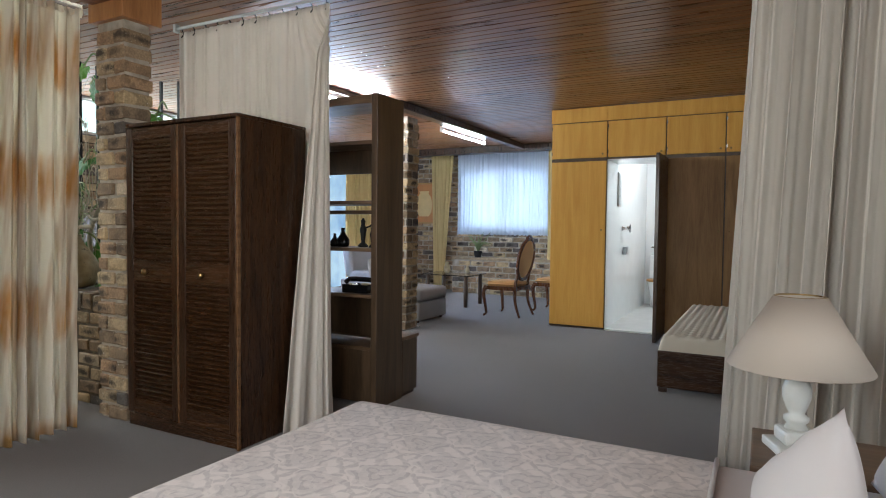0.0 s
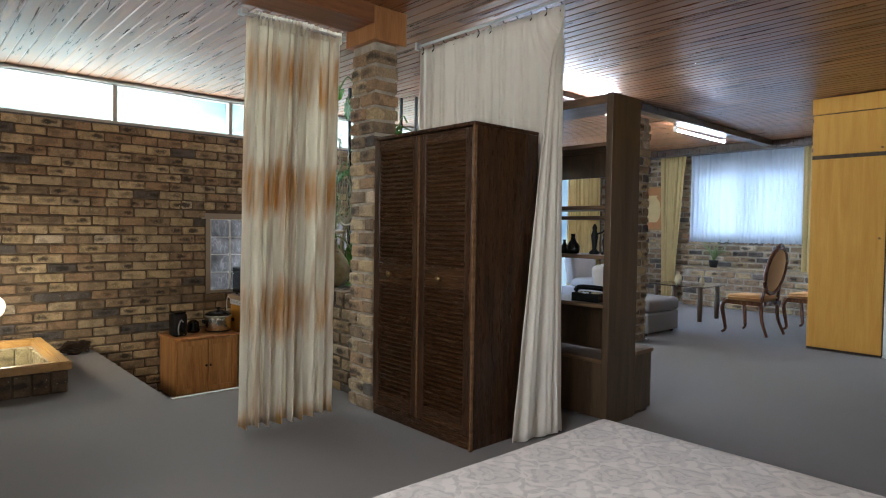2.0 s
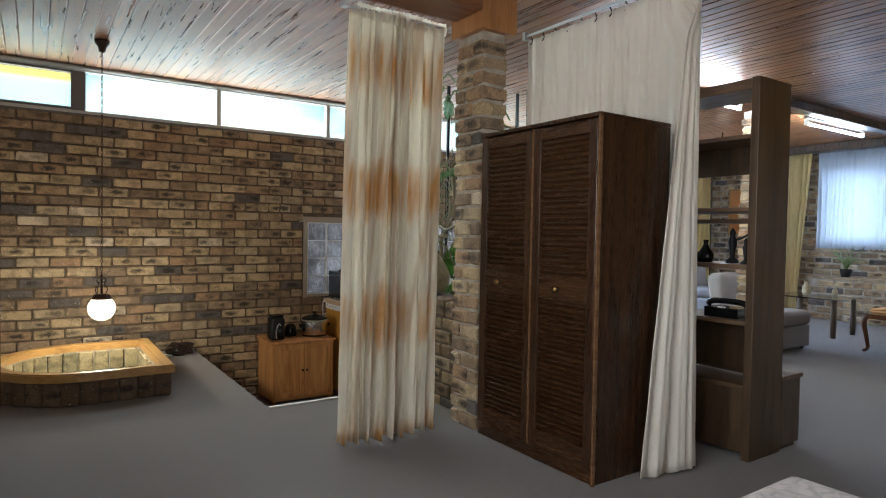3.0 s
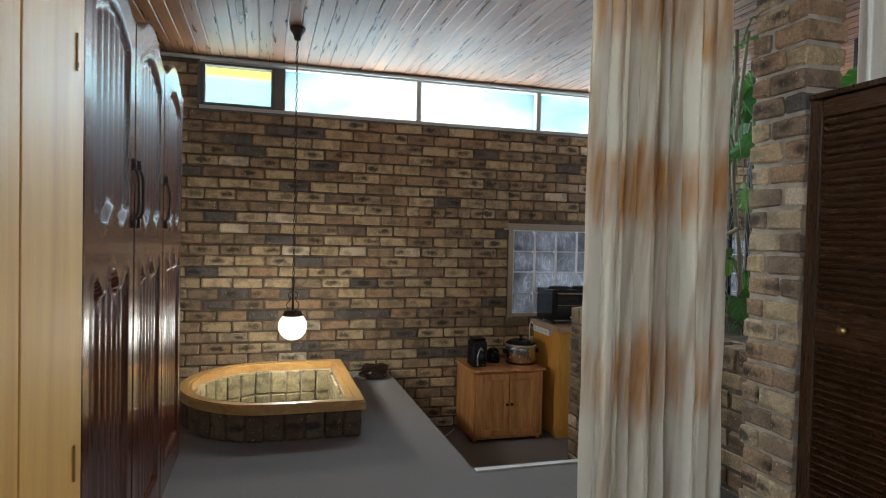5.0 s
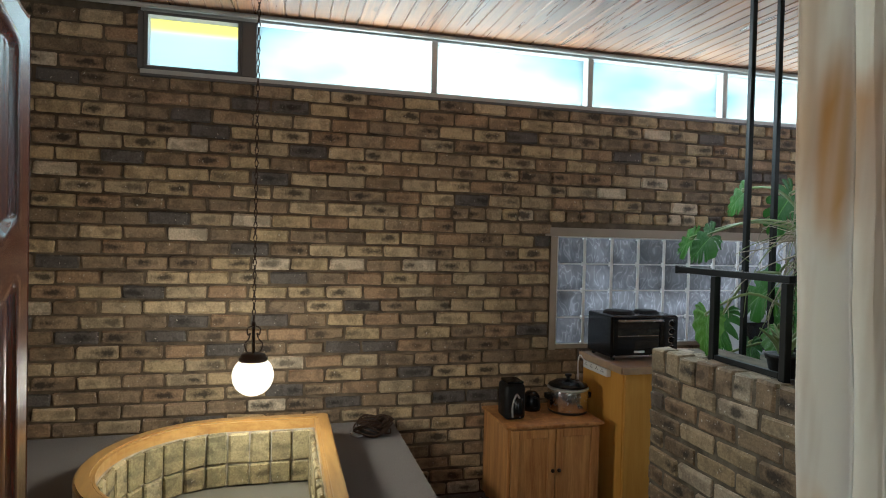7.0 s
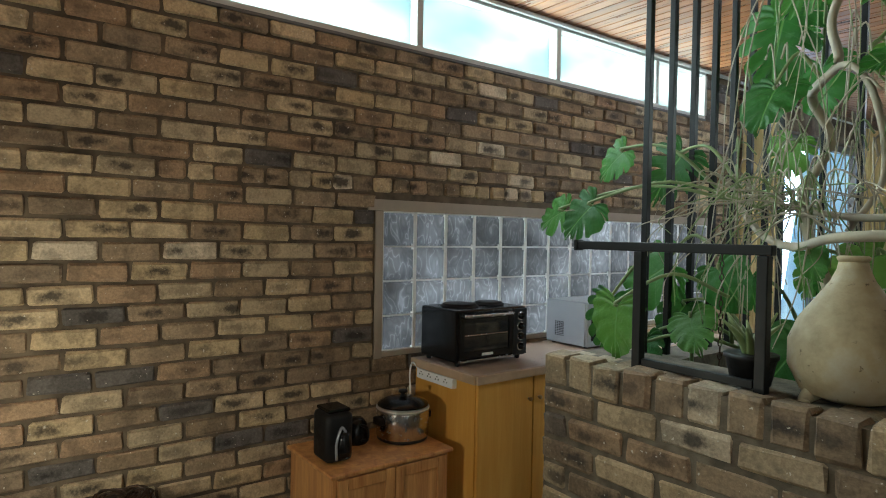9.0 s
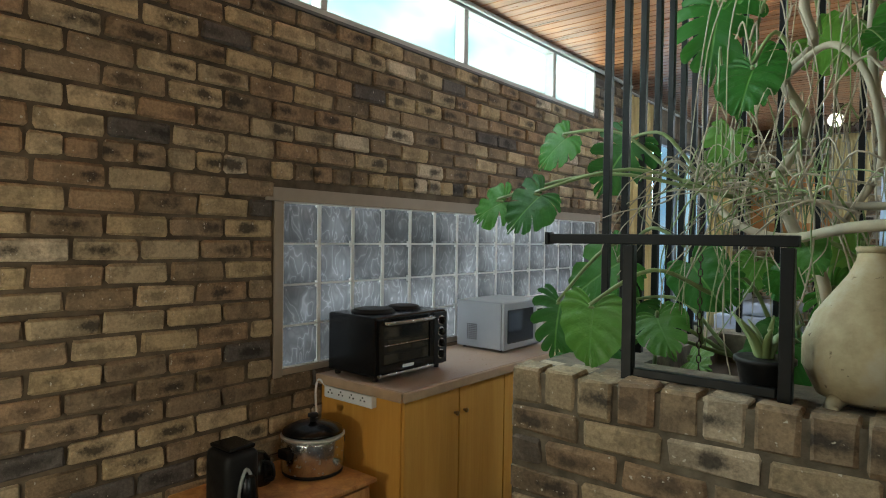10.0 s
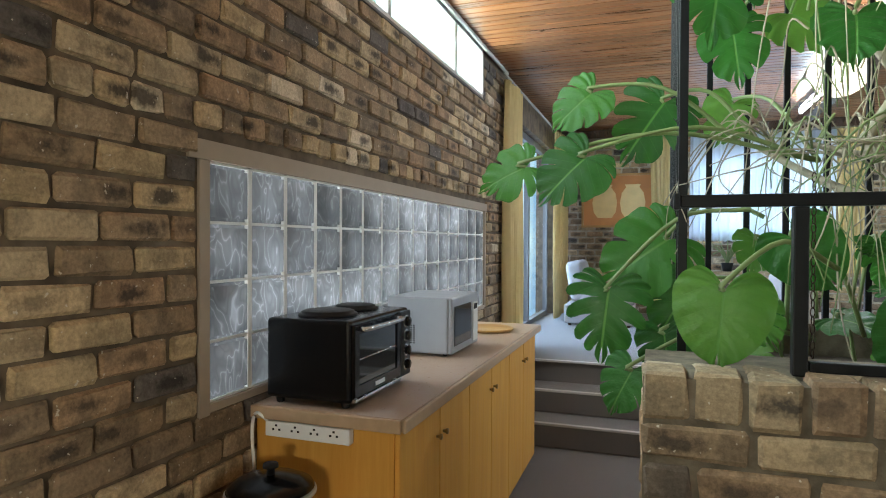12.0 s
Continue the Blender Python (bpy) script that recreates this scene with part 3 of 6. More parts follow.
wall_w = structure("wall_west", boxes(
    (-7.1, WX - 0.016, -0.9, GY0 - 0.05, -0.62, SILL), (-7.1, WX - 0.016, GY1 + 0.04, 6.72, -0.62, SILL), (-7.1, WX - 0.016, GY0 - 0.05, GY1 + 0.04, -0.62, GZ0 - 0.01),
    (-7.1, WX - 0.016, GY0 - 0.05, GY1 + 0.04, GZ1 + 0.065, SILL), (-7.1, WX - 0.016, -0.9, CY0, SILL, CZ), (-7.1, WX - 0.016, CY1, 6.72, SILL, CZ), (-7.1, WX - 0.016, 9.75, 10.2, 0, CZ), (-7.1, WX - 0.016, 6.72, 9.75, 2.3, CZ)),
    M_MORTAR, "rough brown and tan face-brick wall", "wall")
structure("trim_lintel", boxes((WX - 0.2, WX - 0.004, GY0 - 0.1, GY1 + 0.06, GZ1 + 0.004, GZ1 + 0.066), (WX - 0.2, WX - 0.006, GY0 - 0.052, GY0 - 0.004, GZ0 - 0.06, GZ1 + 0.002), (WX - 0.2, WX - 0.006, GY1 + 0.004, GY1 + 0.042, GZ0 - 0.02, GZ1 + 0.002),
                              (WX - 0.2, WX - 0.006, GY0 - 0.002, GY1 + 0.002, GZ0 - 0.03, GZ0 - 0.003)), M_PLASTER, "beige rendered surround of the glass-block window", "trim")


def keep_west(a, b, z):
    if z < 0 and b < 1.42:
        return []
    if GZ0 - 0.02 < z < GZ1 + 0.07 and b > GY0 - 0.055 and a < GY1 + 0.045:
        return [(a, min(b, GY0 - 0.055)), (max(a, GY1 + 0.045), b)]
    if z > SILL - 0.02 and b > CY0 and a < CY1:
        return [(a, min(b, CY0)), (max(a, CY1), b)]
    return [(a, b)]


west = wall_courses(-0.88, 6.7, PIT - 0.05, CZ, keep_west)
near = [(0.9 < y < 3.75 and 0.2 < z < 2.2) for y, z, L, n in west]
WEST_BRICKS = []
for s, (y, z, L, n) in zip(near, west):
    WEST_BRICKS.append((s, WX - 0.03 + brick_rng.uniform(-0.006, 0.008), y, z, 90, L, 0.06, COURSE - 0.015))

# clerestory: frame, mullions and frosted panes
win = structure("window_1", boxes((-6.93, WX + 0.004, CY0, CY1, SILL, SILL + 0.028), (-6.93, WX + 0.004, CY0, CY1, CZ - 0.045, CZ - 0.004)), M_FRAME, "long clerestory window with frosted panes", "window")
mull = [(CY0, 0.035, 1), (0.455, 0.09, 1), (1.655, 0.045, 0), (2.825, 0.045, 0), (3.98, 0.045, 0), (5.13, 0.045, 0), (CY1, 0.035, 0)]
for y, wd, dk in mull:
    part("window_post", box(-6.925, WX + 0.006, y - wd / 2, y + wd / 2, SILL + 0.029, CZ - 0.046, 0.004, 1), M_FRAMEDARK if dk else M_FRAME, win)
part("sash", boxes((-6.9, WX + 0.012, CY0 + 0.02, 0.41, SILL + 0.03, SILL + 0.05), (-6.9, WX + 0.012, CY0 + 0.02, 0.41, CZ - 0.066, CZ - 0.048), (-6.9, WX + 0.012, CY0 + 0.02, CY0 + 0.042, SILL + 0.051, CZ - 0.067), (-6.9, WX + 0.012, 0.388, 0.41, SILL + 0.051, CZ - 0.067)), M_FRAMEDARK, win, "dark opening sash")
for i, ((a, wa, _), (b, wb, _)) in enumerate(zip(mull, mull[1:])):
    p = part("pane", box(-6.892, -6.886, a + wa / 2, b - wb / 2, SILL + 0.029, CZ - 0.046), M_FROSTYELLOW if i == 0 else M_FROST, win)
    p.visible_shadow = False
structure("trim_coving", tube([(WX + 0.03, -0.6, CZ - 0.02), (WX + 0.03, 6.6, CZ - 0.02)], 0.016, n=8, steps=1), M_FRAME, "thin rounded ceiling trim", "trim")
structure("trim_sill", boxes((-6.9, WX + 0.012, CY0, CY1, SILL - 0.016, SILL - 0.001)), M_FRAMEDARK, "dark window sill", "trim")

# glass-block window
gb = structure("window_2", boxes((WX - 0.10, WX - 0.03, GY0, GY1, GZ0, GZ0 + 0.004)), M_PLASTER, "glass-block window of wavy square blocks", "window")
pw, ph = (GY1 - GY0) / 15, (GZ1 - GZ0) / 4
bm = bmesh.new()
bm_box(bm, -0.045, 0.012, -pw / 2 + 0.011, pw / 2 - 0.011, -ph / 2 + 0.005, ph / 2 - 0.005)
bmesh.ops.bevel(bm, geom=bm.edges[:], offset=0.012, segments=2, affect="EDGES")
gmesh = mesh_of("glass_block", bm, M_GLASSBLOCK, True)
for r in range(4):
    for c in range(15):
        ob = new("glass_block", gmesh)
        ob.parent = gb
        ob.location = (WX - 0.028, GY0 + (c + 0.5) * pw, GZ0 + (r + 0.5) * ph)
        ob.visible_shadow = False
bm = bmesh.new()
for c in range(16):
    bm_box(bm, WX - 0.08, WX - 0.022, GY0 + c * pw - 0.0105, GY0 + c * pw + 0.0105, GZ0, GZ1)
for r in range(5):
    for c in range(15):
        bm_box(bm, WX - 0.08, WX - 0.024, GY0 + c * pw + 0.0107, GY0 + (c + 1) * pw - 0.0107, GZ0 + r * ph - 0.005, GZ0 + r * ph + 0.005)
j = part("joint", bm, plain_mat("white_block_joint", (0.70, 0.69, 0.67), 0.6, vary=0.1), gb, "pale mortar joints")

# ---------------------------------------------------------------- other walls
wall_n = structure("wall_north", boxes((-7.1, -4.97, 10.215, 10.42, 0, CZ), (-3.3, 2.1, 10.215, 10.42, 0, CZ), (-4.97, -3.3, 10.215, 10.42, 0, 1.12), (-4.97, -3.3, 10.215, 10.42, 2.2, CZ)), M_PALEMORTAR, "far brick wall with a window", "wall")
NORTH_BRICKS = []
for n in range(28):
    z = (n + 0.5) * 0.0915
    for i in range(20):
        x = -6.8 + i * 0.245 + (0.12 if n % 2 else 0)
        if x > -2.3 or (1.09 < z < 2.23 and -5.08 < x < -3.18):
            continue
        NORTH_BRICKS.append((False, x, 10.23 + brick_rng.uniform(-0.006, 0.006), z, 0, 0.222, 0.06, 0.072))
# south and east walls are unseen; their window openings are assumed
structure("wall_south", boxes((-7.1, -2.25, -1.1, -0.9, 0, CZ), (-0.25, 2.3, -1.1, -0.9, 0, CZ), (-2.25, -0.25, -1.1, -0.9, 0, 1.0), (-2.25, -0.25, -1.1, -0.9, 2.2, CZ)), M_PLASTER, "plain painted wall", "wall")
structure("wall_east", boxes((2.1, 2.3, -0.9, -0.4, 0, CZ), (2.1, 2.3, 1.5, 7.9, 0, CZ), (2.1, 2.3, -0.4, 1.5, 0, 1.05), (2.1, 2.3, -0.4, 1.5, 2.15, CZ)), M_PLASTER, "plain painted wall with an assumed, unseen window opening", "wall")
structure("wall_bathroom", boxes((-2.3, -1.637, 7.845, 10.2, 0, CZ), (-1.636, 2.1, 9.9, 10.1, 0, CZ), (0.3, 0.4, 7.84, 9.9, 0, CZ)), M_TILE, "white tiled bathroom wall", "wall")
structure("floor_bathroom", boxes((-1.636, 0.3, 7.17, 9.9, -0.3, 0.012)), M_TILE, "white tiled bathroom floor", "floor")

# columns and beams
def brick_column(x0, x1, y0, y1, top, label):
    ob = structure("column", boxes((x0 + 0.014, x1 - 0.014, y0 + 0.014, y1 - 0.014, 0, top)), M_PALEMORTAR, label, "column")
    bricks = []
    n = int(top / 0.0915)
    lx, ly = x1 - x0, y1 - y0
    for c in range(n):
        z = (c + 0.5) * 0.0915
        H, j = 0.076, brick_rng.uniform(-0.013, 0.013)
        if c % 2:
            bricks += [(True, x0 + 0.111 + j, y0 + 0.055, z, 0, 0.222, 0.11, H), (True, (x0 + 0.234 + x1) / 2, y0 + 0.055 - j, z, 0, max(0.02, lx - 0.236), 0.11, H), (True, x0 + 0.111 - j, y1 - 0.055, z, 0, 0.222, 0.11, H), (True, (x0 + 0.234 + x1) / 2, y1 - 0.055 - j, z, 0, max(0.02, lx - 0.236), 0.11, H)]
        else:
            bricks += [(True, xx, yy2, z, 90, L2, 0.11, H) for xx in (x0 + 0.055 + j, x1 - 0.055 + j) for yy2, L2 in ((y0 + 0.111, 0.222), ((y0 + 0.234 + y1) / 2, max(0.02, ly - 0.236)))]
            if lx > 0.3:
                bricks += [(True, (x0 + x1) / 2, y0 + 0.055 + j, z, 0, lx - 0.245, 0.11, H)]
    return ob, bricks


def slim_column(x0, x1, y0, y1, top, label):
    """One brick deep: two pieces a course, the joint moving from side to side."""
    ob = structure("column", boxes((x0 + 0.016, x1 - 0.016, y0 + 0.016, y1 - 0.016, 0, top)), M_PALEMORTAR, label, "column")
    bricks = []
    lx, ly = x1 - x0, y1 - y0
    for c in range(int(top / 0.0905)):
        z = (c + 0.5) * 0.0905
        cut = x0 + lx * (0.62 if c % 2 else 0.36)
        for a, b in ((x0, cut), (cut, x1)):
            jx, jy = brick_rng.uniform(-0.010, 0.010), brick_rng.uniform(-0.010, 0.008)
            bricks.append((True, (a + b) / 2 + jx, (y0 + y1) / 2 + jy, z, brick_rng.uniform(-2, 2), b - a - 0.014, ly, 0.074))
    return ob, bricks


COLS = [slim_column(-3.63, -3.352, 2.315, 2.51, 2.40, "pale brick column with smeared mortar"), brick_column(-3.86, -3.6, 5.95, 6.2, 2.44, "brick column lit by the tube lamp")]
structure("beam", box(-3.65, -3.325, 2.29, 2.555, 2.40, CZ - 0.002, 0.006), wood_mat("pine_column_head", (0.42, 0.20, 0.075), (0.25, 0.105, 0.035), 0.45, (6, 6, 0.7), 2.4), "pine box around the column head", "beam")
structure("beam", box(-3.60, -3.32, -0.9, 2.288, 2.5, CZ - 0.002, 0.006), M_BEAM, "wooden ceiling beam", "beam")
structure("beam", box(-3.8, -3.66, 5.9, 10.2, 2.53, CZ - 0.002, 0.006), M_DARKWOOD, "dark wooden ceiling beam", "beam")
structure("beam", box(-7.0, -2.4, 9.9, 10.17, 2.5, CZ - 0.002, 0.006), M_DARKWOOD, "dark wooden ceiling beam by the far window", "beam")

# planter wall
pl = structure("planter_wall", boxes((-5.492, -3.64, 2.516, 2.90, PIT, 0.703), (-5.492, -5.296, 2.90, 4.3, PIT, 0.66), (-5.296, -3.64, 4.1, 4.3, PIT, 0.66)), M_PLANTMORTAR, "low brick planter wall with a brick-on-edge coping", "wall")
structure("planter_soil", boxes((-5.296, -3.6, 2.90, 4.1, PIT, 0.52)), M_SOIL, "dark soil in the planter", "soil")
PLANTER_BRICKS = []
ztop = 0.715
for i in range(16):
    x = -5.50 + 0.0575 + i * 0.1165
    PLANTER_BRICKS.append((True, x, 2.555 + brick_rng.uniform(-0.006, 0.006), ztop - 0.055 + brick_rng.uniform(-0.006, 0.004), 0, 0.102, 0.10, 0.115))
    PLANTER_BRICKS.append((True, x, 2.665 + brick_rng.uniform(-0.006, 0.006), ztop - 0.063 + brick_rng.uniform(-0.006, 0.004), 0, 0.102, 0.10, 0.115))
for c in range(12):
    z = ztop - 0.115 - (c + 0.5) * 0.094
    for i in range(9):
        x = -5.50 + (i + 0.5) * 0.245 - (0.1225 if c % 2 else 0)
        a, b = max(x - 0.1225, -5.50), min(x + 0.1225, -3.64)
        if b - a > 0.05:
            PLANTER_BRICKS.append((c < 6, (a + b) / 2, 2.535 + brick_rng.uniform(-0.004, 0.006), z, 0, b - a - 0.016, 0.06, 0.078))
    for i in range(8):
        y = 2.5 + (i + 0.5) * 0.245 - (0.1225 if c % 2 == 0 else 0)
        a, b = max(y - 0.1225, 2.57), y + 0.1225
        if b - a > 0.05:
            PLANTER_BRICKS.append((False, -5.47, (a + b) / 2, z, 90, b - a - 0.016, 0.06, 0.078))
# ---------------------------------------------------------------- curtains
def curtain_bm(length, z0, z1, folds, depth, seed=1, flare=0.0, top=0.35, nx=140, nz=26):
    """A hanging cloth along local x; its folds deepen towards the hem."""
    rng = random.Random(seed)
    ph = [rng.uniform(0, 6.28) for _ in range(4)]
    bm = bmesh.new()
    rows = []
    for j in range(nz + 1):
        v = j / nz
        z = z1 + (z0 - z1) * v
        row = []
        for i in range(nx + 1):
            u = i / nx
            amp = depth * (top + (1 - top) * min(1, v * 1.6)) * (0.62 + 0.38 * math.sin(7.3 * u + ph[0]) * math.sin(3.1 * u + ph[2]))
            a = 2 * math.pi * folds * (u + 0.035 * math.sin(6.3 * u + ph[1]) + 0.016 * math.sin(19 * u + ph[2] + 0.8 * v))
            s = math.sin(a + 0.6 * math.sin(2.2 * v + ph[3]))
            y = amp * (0.72 * math.copysign(abs(s) ** 0.8, s) + 0.34 * math.sin(1.73 * a + ph[0] + 1.5 * v) + 0.16 * math.sin(3.9 * a + ph[1] - v)) + 0.012 * math.sin(9 * u + 3 * v)
            x = u * length + amp * 0.35 * math.cos(a) + flare * v * (u - 0.3)
            if v < 0.05:
                y += 0.006 * math.sin(a * 3)
            row.append(bm.verts.new((x, y, z + (0.008 * math.sin(a * 1.0 + 1) if j == nz else 0))))
        rows.append(row)
    for a, b in zip(rows, rows[1:]):
        for i in range(nx):
            bm.faces.new((a[i], a[i + 1], b[i + 1], b[i]))
    return bm


def curtain(name, p, rz, bm, material, label, rail=None, category="curtain"):
    ob = thing(name, p, label, category, rz=rz)
    c = part("cloth", bm, material, ob, smooth=True)
    so = c.modifiers.new("thickness", "SOLIDIFY")
    so.thickness = 0.003
    if rail:
        part("rail", tube([rail[0], rail[1]], 0.011, n=8, steps=1), M_FRAME, ob, "white curtain rail")
    return ob


def drape_bm(line, z0, z1, folds, depth, seed=1, top=0.3, nx=240, nz=40, hem=0.0):
    """A heavy cloth whose plan at each height is line(u, v); uneven pleats that merge and deepen towards the hem."""
    rng = random.Random(seed)
    edges = [0.0]
    for _ in range(folds):
        edges.append(edges[-1] + rng.uniform(0.45, 1.6))
    cut = [e / edges[-1] for e in edges]
    deep = [rng.uniform(0.45, 1.15) for _ in range(folds + 1)]
    sway = [rng.uniform(-0.5, 0.5) for _ in range(folds + 1)]
    bm = bmesh.new()
    rows = []
    for j in range(nz + 1):
        v = j / nz
        row = []
        for i in range(nx + 1):
            u = i / nx
            n = max(q for q in range(folds) if cut[q] <= u + 1e-9)
            f = (u - cut[n]) / (cut[n + 1] - cut[n])
            soft = f * f * (3 - 2 * f)
            d = deep[n] * (1 - soft) + deep[n + 1] * soft
            sw = (sway[n] * (1 - soft) + sway[n + 1] * soft) * math.sin(2.4 * v + n) * v
            a = 2 * math.pi * (f + 0.28 * sw)
            s = math.cos(a)
            grow = top + (1 - top) * min(1.0, v * 1.5) ** 0.8
            off = depth * d * grow * (math.copysign(abs(s) ** 0.7, s) + 0.22 * math.sin(2 * a + 2.1 * n + 1.8 * v) + 0.10 * math.sin(3 * a + n - 3 * v))
            off += 0.10 * depth * math.sin(31 * v + 5.1 * n + 2 * a) * v
            x, y = line(u, v)
            x2, y2 = line(min(1.0, u + 0.01), v)
            x1, y1 = line(max(0.0, u - 0.01), v)
            tx, ty = x2 - x1, y2 - y1
            L = max(1e-6, math.hypot(tx, ty))
            side = 0.4 * depth * grow * d * math.sin(a)
            z = z1 + (z0 - z1) * v
            if v > 0.9:
                z += hem * (v - 0.9) * 10 * math.cos(a + 0.6)
            row.append(bm.verts.new((x - ty / L * off + tx / L * side, y + tx / L * off + ty / L * side, z)))
        rows.append(row)
    for a, b in zip(rows, rows[1:]):
        for i in range(nx):
            bm.faces.new((a[i], a[i + 1], b[i + 1], b[i]))
    return bm


# dyed curtain across the step, hung under the beam and swept towards the bedroom at its foot
def dyed_line(u, v):
    return 0.66 * u - 0.035 - 0.16 * v * (1 - u) - 0.19 * v * u, -0.22 * v ** 1.1 - 0.03 * v * math.sin(3 * u)


oc = curtain("curtain", (-3.735, 1.685, 0), 90, drape_bm(dyed_line, 0.022, 2.49, 9, 0.052, 9, top=0.95, nx=340, hem=0.004), M_DYED, "ochre-dyed cream curtain hanging in heavy folds to the floor", ((-0.1, 0, 2.5), (0.68, 0, 2.5)))
part("heading", curtain_bm(0.62, 2.45, 2.53, 22, 0.03, 5, top=1.0), M_DYED, oc, "puckered heading tape", True)
for a in (-0.1, 0.65):
    part("bracket", box(a, a + 0.04, -0.03, 0.03, 2.488, 2.52, 0.004), M_FRAME, oc, "rail end bracket")


# cream divider curtain behind the wardrobe, its free edge drawn forward past the wardrobe's side
def divider_line(u, v):
    if u < 0.78:
        return 1.345 * u, 0.0
    k2 = min(1.0, v * 7.0)
    k2 = k2 * k2 * (3 - 2 * k2)
    q = (u - 0.78) / 0.22
    x0 = 1.345 * 0.78
    bend = 1.0 - 0.62 * k2
    e = min(1.0, q / bend)
    g = max(0.0, (q - bend + 0.06 * k2) / max(0.05, 1.0 - bend + 0.06 * k2))
    x = x0 + (1.345 - x0 + 0.03 * v + 0.06 * v * v) * e - 0.05 * g * v
    return x, -(0.08 + 0.38 * v ** 1.1) * k2 * g ** 1.2


wc = curtain("curtain", (-3.725, 3.0, 0), 0, drape_bm(divider_line, 0.015, 2.55, 27, 0.021, 8, top=0.35, nx=460, nz=46, hem=0.01), M_CREAMCLOTH, "long cream divider curtain on a ceiling rail", ((-0.02, 0, 2.585), (5.6, 0, 2.585)))
for i in range(12):
    x = 0.03 + i * 0.117
    part("hook", tube([(x, 0, 2.572), (x + 0.012, 0.004, 2.54), (x, -0.006, 2.515)], 0.004, n=5, steps=2), M_BLACK, wc, "dark curtain hook")
part("bracket", boxes((-0.04, -0.015, -0.02, 0.02, 2.56, 2.615)), M_FRAME, wc, "white rail end")
curtain("curtain", (-0.06, 3.05, 0), 0, drape_bm(lambda u, v: (1.75 * u - 0.10 * v * (1 - u), 0.0), 0.08, 2.56, 25, 0.045, 14, top=0.75, nx=520, hem=0.01), M_GREYCREAM, "heavy grey-cream curtain beside the bed")

# ---------------------------------------------------------------- louvred wardrobe
def louvred_wardrobe(x0, x1, y0, y1, h):
    ob = thing("wardrobe", (x0, y0, 0), "dark-stained wooden wardrobe with two louvred doors", "wardrobe")
    w, d = x1 - x0, y1 - y0
    part("side_panel", box(0, 0.03, 0.022, d, 0.0, h - 0.022, 0.003), M_DARKWOOD, ob)
    part("side_panel", box(w - 0.03, w, 0.022, d, 0, h - 0.022, 0.003), M_DARKWOOD, ob)
    part("back_panel", box(0.0302, w - 0.0302, d - 0.015, d, 0.0, h - 0.022, 0.002), M_DARKWOOD, ob)
    part("bottom_panel", box(0.0302, w - 0.0302, 0.03, d - 0.016, 0.06, 0.085, 0.002), M_DARKWOOD, ob)
    part("top", box(-0.002, w + 0.002, -0.002, d + 0.002, h - 0.0215, h, 0.005), M_DARKWOOD, ob)
    part("plinth", box(0.004, w - 0.004, 0.006, 0.024, 0.0, 0.075, 0.003), M_DARKWOOD_X, ob)
    dw = (w - 0.02) / 2
    for k in range(2):
        a = 0.008 + k * (dw + 0.004)
        door = part("door", box(a + 0.055, a + dw - 0.055, 0.0185, 0.021, 0.08, h - 0.03, 0.0005, 1), M_DARKWOOD, ob, "louvred door")
        for x in (a, a + dw - 0.055):
            part("stile", box(x, x + 0.055, -0.004, 0.02, 0.08, h - 0.03, 0.004), M_DARKWOOD, door)
        for z0, z1 in ((0.08, 0.17), (0.86, 0.985), (h - 0.095, h - 0.03)):
            part("cross_rail", box(a + 0.0552, a + dw - 0.0552, -0.002, 0.018, z0, z1, 0.003), M_DARKWOOD_X, door)
        slat = None
        for z0, z1 in ((0.175, 0.855), (0.99, h - 0.10)):
            n = int((z1 - z0) / 0.0265)
            for i in range(n):
                z = z0 + (i + 0.5) * (z1 - z0) / n
                if slat is None:
                    bm = box(-(dw - 0.112) / 2, (dw - 0.112) / 2, -0.013, 0.013, -0.0035, 0.0035, 0.002, 1)
                    slat = mesh_of("slat", moved(bm, pose(0, 0, 0, -52, 0, 0)), M_SLAT)
                s = new("slat", slat)
                s.parent = door
                s.location = (a + dw / 2, 0.008, z)
        part("knob", moved(lathe([(0.007, 0), (0.008, 0.012), (0.017, 0.018), (0.019, 0.026), (0.014, 0.033), (0.002, 0.036)], 16), pose(a + dw * (0.42 if k == 0 else 0.45), -0.003, 0.92, 90)), M_BRASS, door, "dull brass knob", True)
    # pale strips paint the highlights along the right corner and the door meeting
    part("corner_strip", boxes((w - 0.004, w + 0.008, -0.006, 0.012, 0.0, h - 0.022), (0.008 + dw - 0.004, 0.008 + dw + 0.008, -0.008, -0.003, 0.08, h - 0.03)), wood_mat("edge_highlight_wood", (0.20, 0.105, 0.05), (0.10, 0.05, 0.022), 0.22), ob, "pale edge strip painted as a highlight")
    return ob


louvred_wardrobe(-3.335, -2.43, 2.31, 2.84, 1.778)

# ---------------------------------------------------------------- open shelf unit
sh = thing("bookcase", (-2.20, 3.26, 0), "brown wooden open bookcase used as a room divider", "bookcase")
part("side", box(-0.045, 0, 0, 0.32, 0.0, 2.045, 0.003), M_SHELF, sh, "broad end panel")
part("side", box(-1.42, -1.375, 0, 0.32, 0.0, 2.045, 0.003), M_SHELF, sh)
part("top", box(-1.374, -0.046, 0, 0.32, 1.985, 2.04, 0.003), M_SHELF_X, sh)
for z in (1.75, 1.36, 1.30, 1.05, 0.745, 0.40):
    part("shelf", box(-1.374, -0.046, 0.012 if z != 1.30 else 0.15, 0.31, z - 0.024, z, 0.003), M_SHELF_X, sh)
part("panel", box(-1.374, -0.046, 0.27, 0.29, 1.56, 1.725), M_SHELF, sh, "dark back board")
